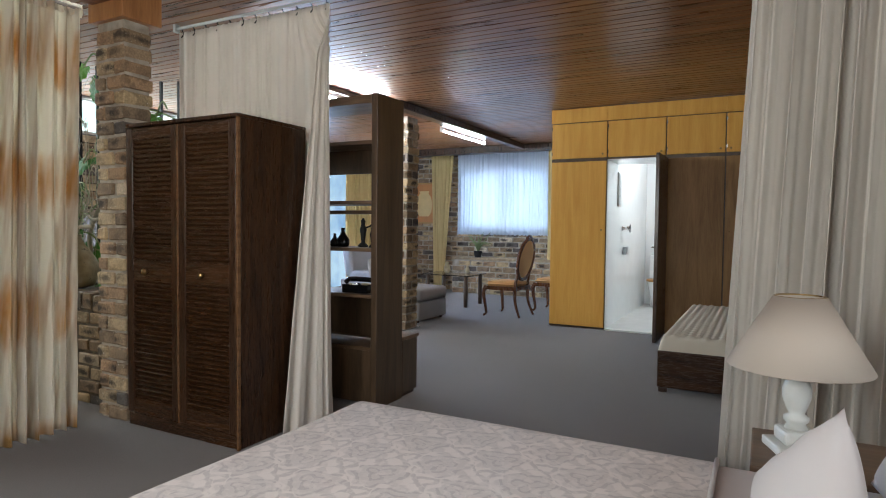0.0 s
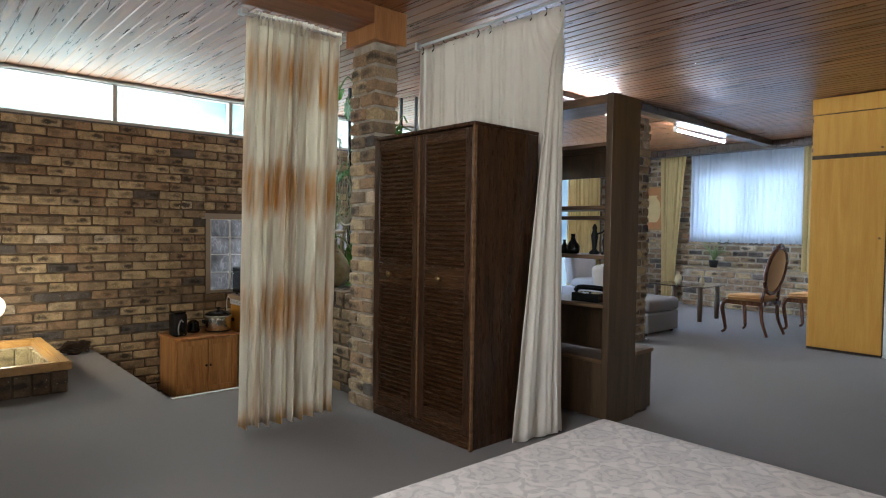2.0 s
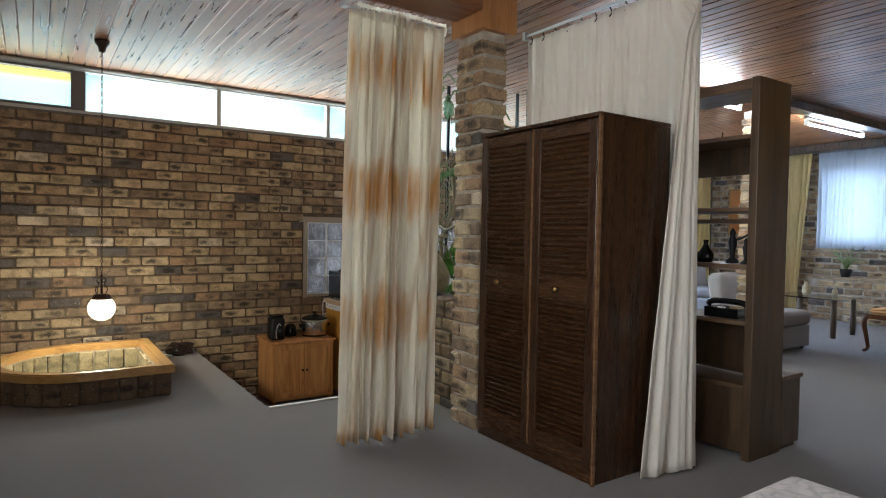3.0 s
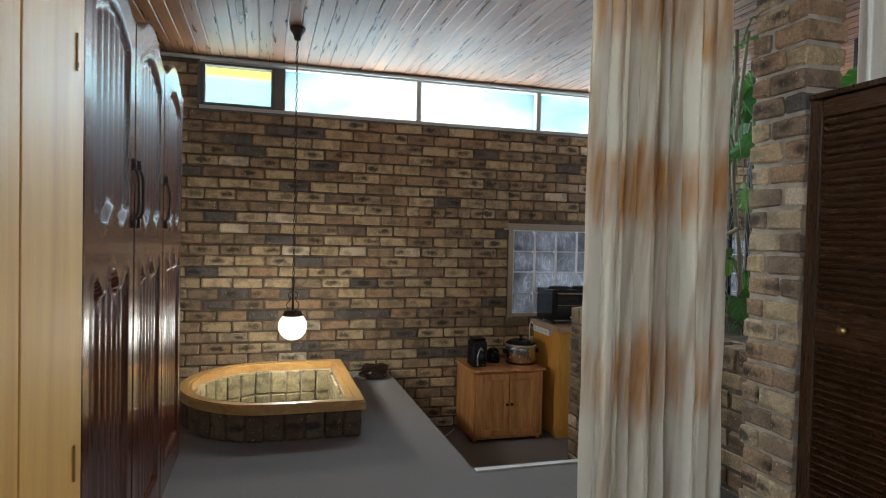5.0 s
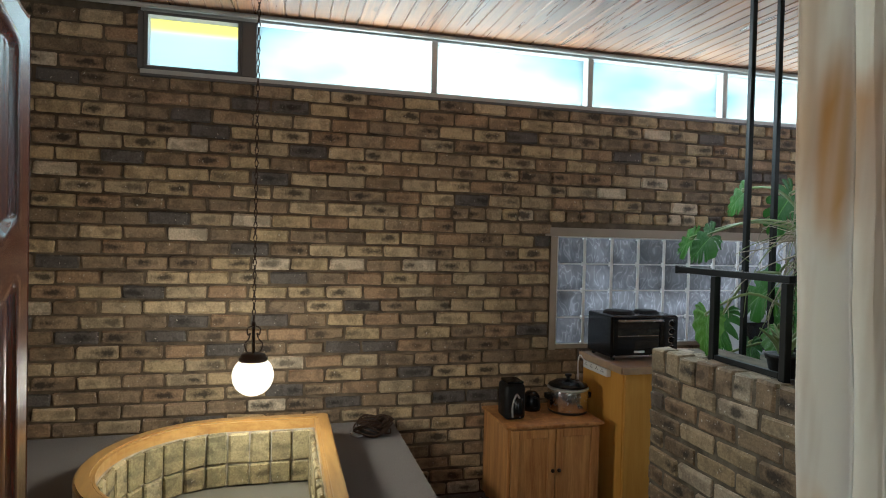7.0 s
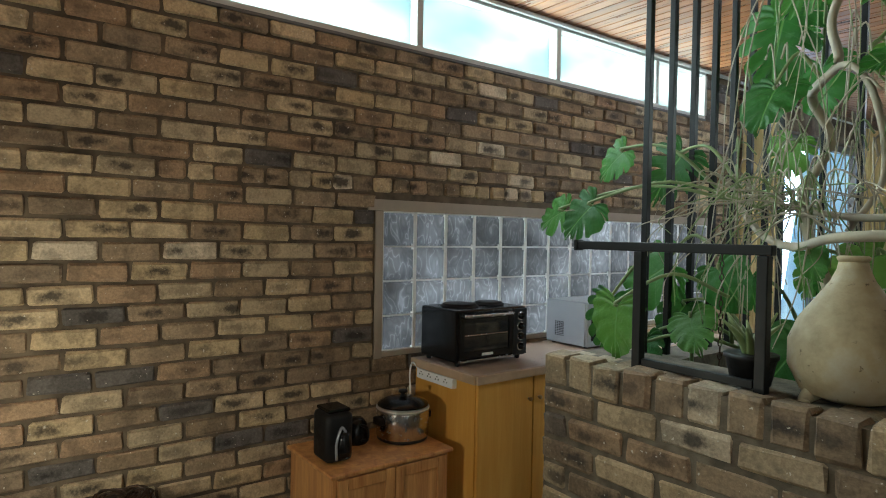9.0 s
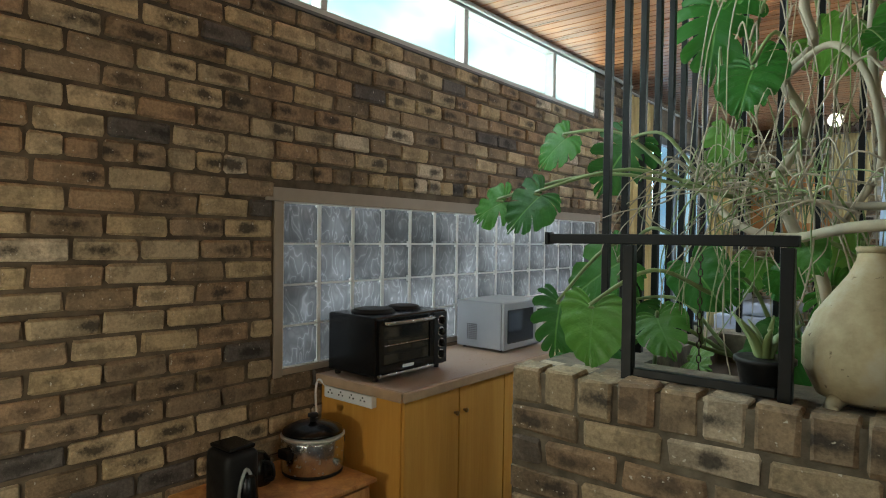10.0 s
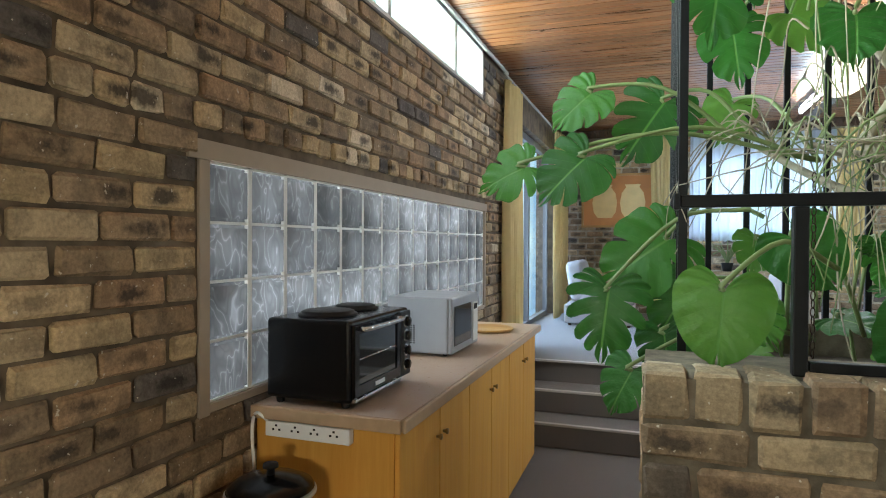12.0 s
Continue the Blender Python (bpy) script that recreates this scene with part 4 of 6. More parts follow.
part("panel", box(-1.374, -0.046, 0.02, 0.04, 0.03, 0.375), M_SHELF, sh, "closed base front")
part("panel", box(-1.374, -0.046, 0.27, 0.29, 0.425, 0.72), M_SHELF, sh, "dark back board")
ch = thing("low_cupboard", (-2.2, 3.585, 0), "low brown wooden cupboard behind the bookcase", "cupboard")
part("body", box(-0.9, 0, 0, 0.2, 0.03, 0.40, 0.003), M_SHELF, ch)
part("top", box(-0.91, 0.01, -0.002, 0.21, 0.401, 0.425, 0.003), M_SHELF_X, ch)
part("plinth", box(-0.88, -0.02, 0.02, 0.19, 0, 0.029), M_DARKWOOD, ch)

# things on the shelves
def figurine(p, s, label):
    bm = lathe([(0.03 * s, 0), (0.032 * s, 0.012 * s), (0.012 * s, 0.03 * s), (0.016 * s, 0.07 * s), (0.022 * s, 0.11 * s), (0.012 * s, 0.14 * s), (0.015 * s, 0.16 * s), (0.004 * s, 0.18 * s)], 14)
    bm_tube(bm, [(0, 0, 0.115 * s), (0.05 * s, 0, 0.13 * s), (0.085 * s, 0.01 * s, 0.155 * s)], 0.006 * s, n=5, steps=3)
    ob = part("figurine", bm, M_BLACKMATT, None, "", True)
    ob.location = p
    return tagged(ob, label, "figurine")


figurine((-2.42, 3.42, 1.05), 1.1, "small dark carved figurine on a shelf")
figurine((-2.33, 3.40, 1.05), 0.8, "small dark carved figurine on a shelf")
for x, s in ((-2.56, 1.0), (-2.63, 0.7)):
    b = part("bottle", lathe([(0.036 * s, 0), (0.045 * s, 0.02 * s), (0.045 * s, 0.05 * s), (0.02 * s, 0.085 * s), (0.012 * s, 0.11 * s), (0.015 * s, 0.13 * s)], 18), M_BLACKGLOSS, None, "", True)
    b.location = (x, 3.38, 1.05)
    tagged(b, "squat dark glazed bottle on a shelf", "bottle")
tp = thing("telephone", (-2.42, 3.39, 0.745), "old black telephone on the bookcase shelf", "telephone")
part("body", moved(prism([(-0.1, -0.07), (0.1, -0.07), (0.085, 0.07), (-0.085, 0.07)], 0, 0.055), pose(0, 0, 0)), M_BLACKGLOSS, tp)
part("handset", tube([(-0.12, 0, 0.062), (-0.08, 0, 0.085), (0.08, 0, 0.085), (0.12, 0, 0.062)], 0.017, n=8), M_BLACKGLOSS, tp)
part("dial", moved(lathe([(0.035, 0), (0.035, 0.008), (0.02, 0.01)], 20), pose(0, -0.045, 0.055)), M_STEEL, tp)

# ---------------------------------------------------------------- bed
bed = thing("bed", (-1.26, 0.34, 0), "made double bed with a silver damask cover", "bed")
part("base", box(0.05, 1.93, 0.04, 1.39, 0.06, 0.28, 0.01), M_DARKWOOD, bed)
for x in (0.1, 1.85):
    for y in (0.1, 1.32):
        part("leg", lathe([(0.02, 0), (0.026, 0.06)], 12, (x, y)), M_DARKWOOD, bed)
part("mattress", box(0.03, 1.95, 0.02, 1.41, 0.281, 0.54, 0.04, 3), M_SHEET, bed)
bm = bmesh.new()
nx, ny = 60, 56
rows = []
for i in range(nx + 1):
    row = []
    for j in range(ny + 1):
        a, b = -0.42 + i / nx * (1.17 + 0.42), -0.40 + j / ny * (1.43 + 0.80)
        def fold(q, lo, hi, drop):
            if q < lo:
                return lo - 0.012 - 0.02 * (lo - q), lo - q
            if q > hi:
                return hi + 0.012 + 0.02 * (q - hi), q - hi
            return q, 0
        x, dx = fold(a, 0.0, 9, 0)
        y, dy = fold(b, 0.0, 1.43, 0)
        dz = max(dx, dy)
        z = 0.58 - max(0, dz - 0.0) + 0.004 * math.sin(5.1 * x + 2 * y) * math.sin(4.3 * y)
        if dz > 0 and dx > dy:
            x += 0.018 * math.sin(16 * y) * dz / 0.4
        elif dz > 0:
            y += 0.018 * math.sin(15 * x) * dz / 0.4 * (1 if b > 0.5 else -1)
        row.append(bm.verts.new((x, y, max(z, 0.16))))
    rows.append(row)
for a, b in zip(rows, rows[1:]):
    for j in range(ny):
        bm.faces.new((a[j], b[j], b[j + 1], a[j + 1]))
sp = part("bedspread", bm, M_DAMASK, bed, "silver and cream damask bedspread", True)
sp.modifiers.new("round", "SUBSURF").levels = 1
sp.modifiers["round"].render_levels = 1
so = sp.modifiers.new("thickness", "SOLIDIFY")
so.thickness = 0.008
part("hem", tube([(1.165, -0.01, 0.585), (1.168, 0.7, 0.589), (1.165, 1.425, 0.584)], 0.006, n=8, steps=6), M_SHEET, bed, "piped edge of the cover", True)
part("sheet", box(1.15, 1.955, -0.01, 1.44, 0.30, 0.572, 0.03, 3), M_SHEET, bed, "pale turned-down sheet", True)
part("headboard", box(1.975, 2.02, 0.0, 1.43, 0.0, 0.95, 0.012), M_DARKWOOD, bed)


def pillow(p, rx, ry, rz, w, d, h, label):
    bm = bmesh.new()
    n = 18
    for side in (1, -1):
        rows = []
        for i in range(n + 1):
            row = []
            for j in range(n + 1):
                u, v = i / n * 2 - 1, j / n * 2 - 1
                e = ((1 - abs(u) ** 2.4) * (1 - abs(v) ** 2.4)) ** 0.55
                pinch = 1 - 0.07 * (1 - abs(u)) * abs(v) ** 3 - 0.0
                pinch2 = 1 - 0.07 * (1 - abs(v)) * abs(u) ** 3
                row.append(bm.verts.new((u * w / 2 * pinch2, v * d / 2 * pinch, side * h / 2 * e + 0.004 * math.sin(9 * u + 4 * v) * e)))
            rows.append(row)
        for a, b in zip(rows, rows[1:]):
            for j in range(n):
                f = (a[j], b[j], b[j + 1], a[j + 1])
                bm.faces.new(f if side > 0 else f[::-1])
    bmesh.ops.remove_doubles(bm, verts=bm.verts, dist=0.0005)
    ob = part("pillow", bm, M_SHEET, None, "", True)
    ob.matrix_world = pose(*p, rx, ry, rz)
    return tagged(ob, label, "pillow")


pl1 = pillow((0, 0, 0), 0, 0, 0, 0.34, 0.34, 0.13, "plump white pillow standing on its corner")
nrm = Vector((-0.88, -0.38, 0.26)).normalized()
up = (Vector((0, 0, 1)) - nrm * nrm.z).normalized()
side = up.cross(nrm)
basis = Matrix((side, up, nrm)).transposed().to_4x4() @ pose(0, 0, 0, 0, 0, 45)
at = Matrix.Translation(Vector((0.148, 1.42, 0.845)) - up * 0.235)
for v in pl1.data.vertices:
    q = at @ basis @ v.co
    v.co = Vector((q.x, q.y, max(q.z, 0.576 + 0.02 * abs(v.co.z) / 0.08)))
pillow((0.40, 1.53, 0.755), 4, -58, 4, 0.44, 0.56, 0.16, "white pillow leaning at the bed head")

# bedside table and lamp
bt = thing("bedside_table", (0.04, 2.02, 0), "small pale wooden bedside table", "table")
part("top", box(-0.06, 0.42, -0.02, 0.38, 0.475, 0.5, 0.005), M_SHELF_X, bt)
part("body", box(-0.03, 0.39, 0.01, 0.36, 0.05, 0.474, 0.003), M_SHELF, bt)
for x in (-0.02, 0.38):
    for y in (0.02, 0.35):
        part("leg", box(x - 0.015, x + 0.015, y - 0.015, y + 0.015, 0, 0.0495), M_SHELF, bt)
tl = thing("table_lamp", (0.105, 2.2, 0.5), "table lamp with a cream cone shade and chalky turned base", "lamp")
part("foot", moved(box(-0.075, 0.075, -0.075, 0.075, 0, 0.028, 0.006), pose(0, 0, 0, 0, 0, 20)), M_CHALK, tl)
part("plinth", moved(box(-0.05, 0.05, -0.05, 0.05, 0.028, 0.075, 0.012), pose(0, 0, 0, 0, 0, 20)), M_CHALK, tl)
part("stem", lathe([(0.034, 0.075), (0.026, 0.09), (0.036, 0.10), (0.036, 0.112), (0.022, 0.122), (0.03, 0.14), (0.04, 0.17), (0.042, 0.2), (0.03, 0.235), (0.02, 0.25), (0.012, 0.3), (0.011, 0.46)], 24), M_CHALK, tl, "", True)
bm = bmesh.new()
n = 48
for r, z, in ((0.205, 0.27), (0.075, 0.492), (0.073, 0.490), (0.203, 0.268)):
    for i in range(n):
        bm.verts.new((r * math.cos(2 * math.pi * i / n), r * math.sin(2 * math.pi * i / n), z))
bm.verts.ensure_lookup_table()
for a in range(4):
    for i in range(n):
        bm.faces.new((bm.verts[a * n + i], bm.verts[a * n + (i + 1) % n], bm.verts[((a + 1) % 4) * n + (i + 1) % n], bm.verts[((a + 1) % 4) * n + i]))
part("shade", bm, M_SHADE, tl, "cream linen cone shade", True)
part("ring", moved(tube([(0.072 * math.cos(a * 0.5236), 0.072 * math.sin(a * 0.5236), 0.4905) for a in range(13)], 0.003, n=5, steps=2), pose(0, 0, 0)), M_BRASS, tl)

# ---------------------------------------------------------------- carved wardrobe
def carved_door(w, h_side, arch):
    """A glossy door with an arched head, two waved panels and vertical flutes; it faces +y, from x = 0 to w."""
    nu, nv = 44, 130
    bm = bmesh.new()
    rows = []

    def wave(u):
        s = (u - 0.5) * 2
        return 0.028 * math.cos(9.4 * s) + 0.03 * (1 - s * s)

    for j in range(nv + 1):
        row = []
        for i in range(nu + 1):
            u, v = i / nu, j / nv
            s = abs(u - 0.5) * 2
            top = h_side + arch * (0.5 + 0.5 * math.cos(math.pi * min(1, s / 0.92))) ** 0.8
            z = v * top
            x = u * w
            ex = min(x, w - x) - 0.072
            up_lo, up_hi = 1.135 + wave(u), top - 0.105
            lo_lo, lo_hi = 0.12, 0.985 + wave(u) * 1.1
            d = max(min(ex, z - up_lo, up_hi - z), min(ex, z - lo_lo, lo_hi - z))
            y = 0.0
            if d > 0:
                q = d / 0.03
                if q < 1:
                    y = 0.012 * math.sin(math.pi * q) - 0.016 * q
                else:
                    y = -0.016 + 0.009 * (0.5 + 0.5 * math.cos(2 * math.pi * (x / w * 9))) * min(1, (q - 1) * 1.2)
            row.append(bm.verts.new((x, y, z)))
        rows.append(row)
    for a, b in zip(rows, rows[1:]):
        for i in range(nu):
            bm.faces.new((a[i + 1], a[i], b[i], b[i + 1]))
    # rim of the slab
    for r, flip in ((rows[0], 0), (rows[-1], 1)):
        bk = [bm.verts.new((q.co.x, -0.03, q.co.z)) for q in r]
        for i in range(nu):
            f = (r[i], r[i + 1], bk[i + 1], bk[i])
            bm.faces.new(f if not flip else f[::-1])
    for c in (0, nu):
        col = [rows[j][c] for j in range(nv + 1)]
        bk = [bm.verts.new((q.co.x, -0.03, q.co.z)) for q in col]
        for j in range(nv):
            f = (col[j], col[j + 1], bk[j + 1], bk[j])
            bm.faces.new(f if c == 0 else f[::-1])
    bmesh.ops.remove_doubles(bm, verts=bm.verts, dist=0.0002)
    return bm


cw = thing("wardrobe", (-4.835, -0.05, 0), "glossy mahogany wardrobe with carved arched doors", "wardrobe")
part("body", boxes((0, 1.74, -0.58, -0.034, 0.0, 1.86), (-0.006, 1.746, -0.584, -0.03, 0.0, 0.07)), M_MAHOGANY, cw)
dmesh = mesh_of("door", carved_door(0.572, 1.80, 0.085), M_MAHOGANY, True)
for i in range(3):
    d = new("door", dmesh)
    d.parent = cw
    d.location = (i * 0.581, 0, 0.075)
    hx = i * 0.581 + (0.54 if i < 2 else 0.03)
    bm = tube([(hx, 0.002, 1.25), (hx, 0.016, 1.27), (hx + 0.004, 0.02, 1.33), (hx, 0.016, 1.39), (hx, 0.002, 1.41)], 0.0048, n=8, steps=4)
    bm_tube(bm, [(hx, 0.002, 1.22), (hx, 0.004, 1.25)], 0.009, n=6, steps=1)
    bm_tube(bm, [(hx, 0.002, 1.44), (hx, 0.004, 1.41)], 0.009, n=6, steps=1)
    part("handle", bm, M_IRON, cw, "ornate bronze handle", True)
oc2 = thing("wardrobe", (-3.075, -0.043, 0), "plain golden oak wardrobe beside the carved one", "wardrobe")
part("body", boxes((0, 0.75, -0.58, -0.022, 0, 1.79)), M_OAK, oc2)
for i in range(2):
    part("door", box(0.004 + i * 0.373, 0.373 + i * 0.373, -0.021, 0, 0.06, 1.785, 0.004), M_OAK, oc2)
part("keyhole", boxes((0.06, 0.068, 0.0, 0.004, 0.66, 0.74), (0.06, 0.068, 0.0, 0.004, 1.56, 1.64)), M_BRASS, oc2, "brass hinge leaf")

# ---------------------------------------------------------------- brick well with a wooden rim
def dee(r_out, y1=0.95, x0=-6.33, x1=-5.10, yc=0.42, n=28):
    """Outline with a straight end at y1 and a bowed one at the far end; r_out widens it."""
    cx, hx, hy = (x0 + x1) / 2, (x1 - x0) / 2 + r_out, 0.58 + r_out
    pts = [(cx - hx, y1 + r_out), (cx - hx, yc)]
    pts += [(cx - hx * math.cos(math.pi * i / n), yc - hy * math.sin(math.pi * i / n)) for i in range(1, n)]
    pts += [(cx + hx, yc), (cx + hx, y1 + r_out)]
    return pts


def ring_bm(outer, inner, z0, z1):
    bm = bmesh.new()
    n = len(outer)
    vs = [[bm.verts.new((x, y, z)) for x, y in o] for o, z in ((outer, z0), (outer, z1), (inner, z1), (inner, z0))]
    for i in range(n):
        k2 = (i + 1) % n
        for a in range(4):
            b = (a + 1) % 4
            bm.faces.new((vs[a][i], vs[a][k2], vs[b][k2], vs[b][i]))
    bmesh.ops.recalc_face_normals(bm, faces=bm.faces)
    return bm


o = dee(-0.05)
outer = []
for x, y in o:
    cx, cy = -5.725, 0.4
    s = min(0.775 / max(1e-6, abs(x - cx)), 0.7 / max(1e-6, abs(y - cy)))
    outer.append((cx + (x - cx) * s, cy + (y - cy) * s))
corner_fix = {0: (-6.5, 1.1), len(outer) - 1: (-4.95, 1.1)}
for i, q in corner_fix.items():
    outer[i] = q
lo = [(abs(x + 6.5) + abs(y + 0.3), i) for i, (x, y) in enumerate(outer)]
outer[min(lo)[1]] = (-6.5, -0.3)
lo = [(abs(x + 4.95) + abs(y + 0.3), i) for i, (x, y) in enumerate(outer)]
outer[min(lo)[1]] = (-4.95, -0.3)
structure("floor_around_well", ring_bm(outer, o, -0.7, 0.0), M_CARPET, "worn grey-brown carpet around the brick well", "floor")
well = thing("brick_well", (0, 0, 0), "low brick well with a honey-coloured wooden rim", "well")
rim = ring_bm(dee(0.0), dee(-0.068), 0.165, 0.222)
bmesh.ops.bevel(rim, geom=[e for e in rim.edges if abs(e.verts[0].co.z - e.verts[1].co.z) < 1e-5 and e.verts[0].co.z > 0.2], offset=0.008, segments=2, affect="EDGES")
part("rim", rim, M_RIM, well, "honey-coloured wooden rim")
part("liner", ring_bm(dee(-0.062), dee(-0.082), -0.2, 0.1645), M_PALEMORTAR, well)
part("lining_board", ring_bm(dee(-0.069), dee(-0.08), 0.14, 0.215), M_RIM, well, "inner edge board")
part("apron", ring_bm(dee(-0.045), dee(-0.06), 0.001, 0.164), M_PLANTMORTAR, well)
part("bottom", prism(dee(-0.07), -0.2, -0.13), M_WELLFLOOR, well, "grey bottom of the well")
WELL = []
for r, seg, dz, hh in ((-0.03, 0.112, 0.078, 0.155), (-0.095, 0.112, 0.075, 0.165), (-0.097, 0.112, -0.07, 0.115)):
    o = dee(r)
    o = o + [o[0]]
    acc, nxt = 0.0, 0.05
    for (ax, ay), (bx, by) in zip(o, o[1:]):
        L = math.hypot(bx - ax, by - ay)
        while nxt < acc + L:
            f = (nxt - acc) / L
            WELL.append((True, ax + (bx - ax) * f, ay + (by - ay) * f, dz + 0.004, math.degrees(math.atan2(by - ay, bx - ax)), 0.102, 0.03, hh))
            nxt += seg
        acc += L
lay_bricks(well, [q for q in WELL if q[7] == 0.155], special=M_SHADEDBRICK)
lay_bricks(well, [q for q in WELL if q[7] != 0.155], special=M_WELLBRICK)

# globe pendant over the well
gp = thing("pendant_lamp", (-5.85, 0.55, 0), "hanging globe lamp on a brown iron chain", "lamp")
part("rose", lathe([(0.055, CZ - 0.001), (0.052, CZ - 0.02), (0.03, CZ - 0.05), (0.022, CZ - 0.085), (0.01, CZ - 0.09)][::-1], 20), M_IRON, gp, "", True)
bm = bmesh.new()
z = CZ - 0.088
i = 0
while z > 0.80:
    pts = [(0.008 * math.cos(a), 0, 0.019 * math.sin(a)) for a in [k * math.pi / 3 for k in range(7)]]
    m = pose(0, 0, z - 0.014, 0, 0, 90 * (i % 2) + 20)
    bm_tube(bm, [m @ Vector(q) for q in pts], 0.0026, n=4, steps=1)
    z -= 0.03
    i += 1
part("chain", bm, M_IRON, gp, "brown iron chain")
bm = tube([(0, 0, 0.665), (0, 0, 0.82)], 0.008, n=8, steps=1)
for a in range(3):
    ca, sa = math.cos(a * 2.094), math.sin(a * 2.094)
    bm_tube(bm, [(q * ca, q * sa, zz) for q, zz in ((0.012, 0.80), (0.035, 0.785), (0.03, 0.755), (0.018, 0.765), (0.028, 0.735), (0.048, 0.71), (0.04, 0.68), (0.03, 0.668))], 0.0038, n=5, steps=4)
part("scrollwork", bm, M_IRON, gp, "iron scrolls", True)
part("cap", lathe([(0.066, 0.632), (0.068, 0.645), (0.06, 0.652), (0.058, 0.664), (0.03, 0.672)], 24), M_IRON, gp, "", True)
prof = [(0.098 * math.sin(a), 0.56 - 0.098 * math.cos(a)) for a in [0.02 + k * (2.42 / 14) for k in range(15)]]
g = part("globe", lathe(prof, 28), M_GLOBE, gp, "lit opal glass globe", True)
g.visible_shadow = False

# mesh basket and cable on the ledge
bk = thing("wire_bundle", (-6.55, 1.24, 0.0), "dark tangled bundle of wire and cloth on the ledge", "bundle")
rng = random.Random(5)
for i in range(26):
    c = Vector((rng.uniform(-0.04, 0.04), rng.uniform(-0.05, 0.05), 0.065))
    pts = [c + Vector((0.07 * math.cos(a) * rng.uniform(0.7, 1.1), 0.085 * math.sin(a) * rng.uniform(0.7, 1.1), 0.05 * math.sin(a + i) * rng.uniform(0.5, 1.1))) for a in [k * 1.25 for k in range(6)]]
    part("strand", tube(pts, 0.005, n=5, steps=3), M_IRON, bk, "", True)
part("lump", lathe([(0.05, 0.001), (0.075, 0.03), (0.065, 0.075), (0.03, 0.1)], 12), M_BLACKMATT, bk, "", True)
part("paper", moved(box(-0.05, 0.03, -0.02, 0.02, 0.001, 0.012), pose(0.0, -0.09, 0, 0, 0, 30)), M_CHALK, bk, "scrap of white")
cb = part("cable", tube([(-6.72, 2.03, PIT + 0.012), (-6.5, 1.85, PIT + 0.012), (-6.35, 1.7, PIT + 0.012), (-6.5, 1.56, PIT + 0.012), (-6.75, 1.6, PIT + 0.012)], 0.006, n=6), M_CHALK, None, "", True)
tagged(cb, "loose pale cable lying on the carpet", "cable")

# ---------------------------------------------------------------- pine cabinet with pots
pc = thing("cabinet", (WX + 0.012, 2.07, PIT), "small orange pine cabinet with two doors", "cabinet")
H = 0.625
CW, CF = 0.64, 0.47
for y in (0, CW - 0.018):
    part("side_panel", box(0, CF, y, y + 0.018, 0.03, H - 0.02, 0.002), M_PINE, pc)
part("back_panel", box(0, 0.02, 0.0182, CW - 0.0182, 0.03, H - 0.02, 0.002), M_PINE, pc)
part("bottom_panel", box(0.0202, CF - 0.0205, 0.0182, CW - 0.0182, 0.03, 0.05, 0.002), M_PINE, pc)
for z0, z1 in ((0.03, 0.075), (H - 0.075, H - 0.02)):
    part("cross_rail", box(CF - 0.02, CF, 0.0182, CW - 0.0182, z0, z1, 0.002), M_PINE, pc)
part("top", box(-0.002, CF + 0.025, -0.02, CW + 0.02, H - 0.0195, H, 0.006), M_PINE, pc)
for y in (0.03, CW - 0.03):
    for x in (0.04, CF - 0.04):
        part("foot", lathe([(0.018, 0), (0.022, 0.0295)], 12, (x, y)), M_PINE, pc)
dw = (CW - 0.044) / 2
for k2 in range(2):
    a = 0.02 + k2 * (dw + 0.004)
    d = part("door", box(CF + 0.0005, CF + 0.009, a + 0.0502, a + dw - 0.0502, 0.1152, H - 0.0852, 0.001, 1), M_PINE, pc, "framed pine door")
    for y in (a, a + dw - 0.05):
        part("stile", box(CF + 0.0005, CF + 0.018, y, y + 0.05, 0.06, H - 0.03, 0.003), M_PINE, d)
    for z0, z1 in ((0.06, 0.115), (H - 0.085, H - 0.03)):
        part("cross_rail", box(CF + 0.0005, CF + 0.0175, a + 0.0502, a + dw - 0.0502, z0, z1, 0.003), M_PINE, d)
    part("knob", moved(lathe([(0.006, 0), (0.012, 0.008), (0.012, 0.016), (0.003, 0.02)], 12), pose(CF + 0.018, a + (dw - 0.02 if k2 == 0 else 0.02), 0.33, 0, 90)), M_IRON, d, "", True)

sc = thing("slow_cooker", (-6.59, 2.60, PIT + H), "round steel slow cooker with a dark glass lid", "cooker")
sc.scale = (1.12, 1.12, 1.12)
part("base", lathe([(0.11, 0), (0.119, 0.004), (0.119, 0.014)], 32), M_BLACKMATT, sc, "", True)
part("body", lathe([(0.118, 0.0145), (0.123, 0.02), (0.123, 0.132), (0.121, 0.142)], 40), M_STEEL, sc, "brushed steel body", True)
part("rim", lathe([(0.12, 0.1425), (0.126, 0.145), (0.126, 0.150), (0.118, 0.152)], 40), M_CHALK, sc, "pale rim", True)
part("lid", lathe([(0.12, 0.1585), (0.115, 0.168), (0.08, 0.185), (0.03, 0.194), (0.002, 0.196)], 40), M_BLACKGLOSS, sc, "dark glass lid", True)
part("knob", lathe([(0.012, 0.195), (0.01, 0.21), (0.022, 0.216), (0.02, 0.226), (0.002, 0.228)], 20), M_BLACKMATT, sc, "", True)
for s in (-1, 1):
    part("handle", moved(box(-0.03, 0.03, 0.118, 0.146, 0.08, 0.115, 0.006), pose(0, 0, 0, 0, 0, 90 + s * 90)), M_BLACKMATT, sc)
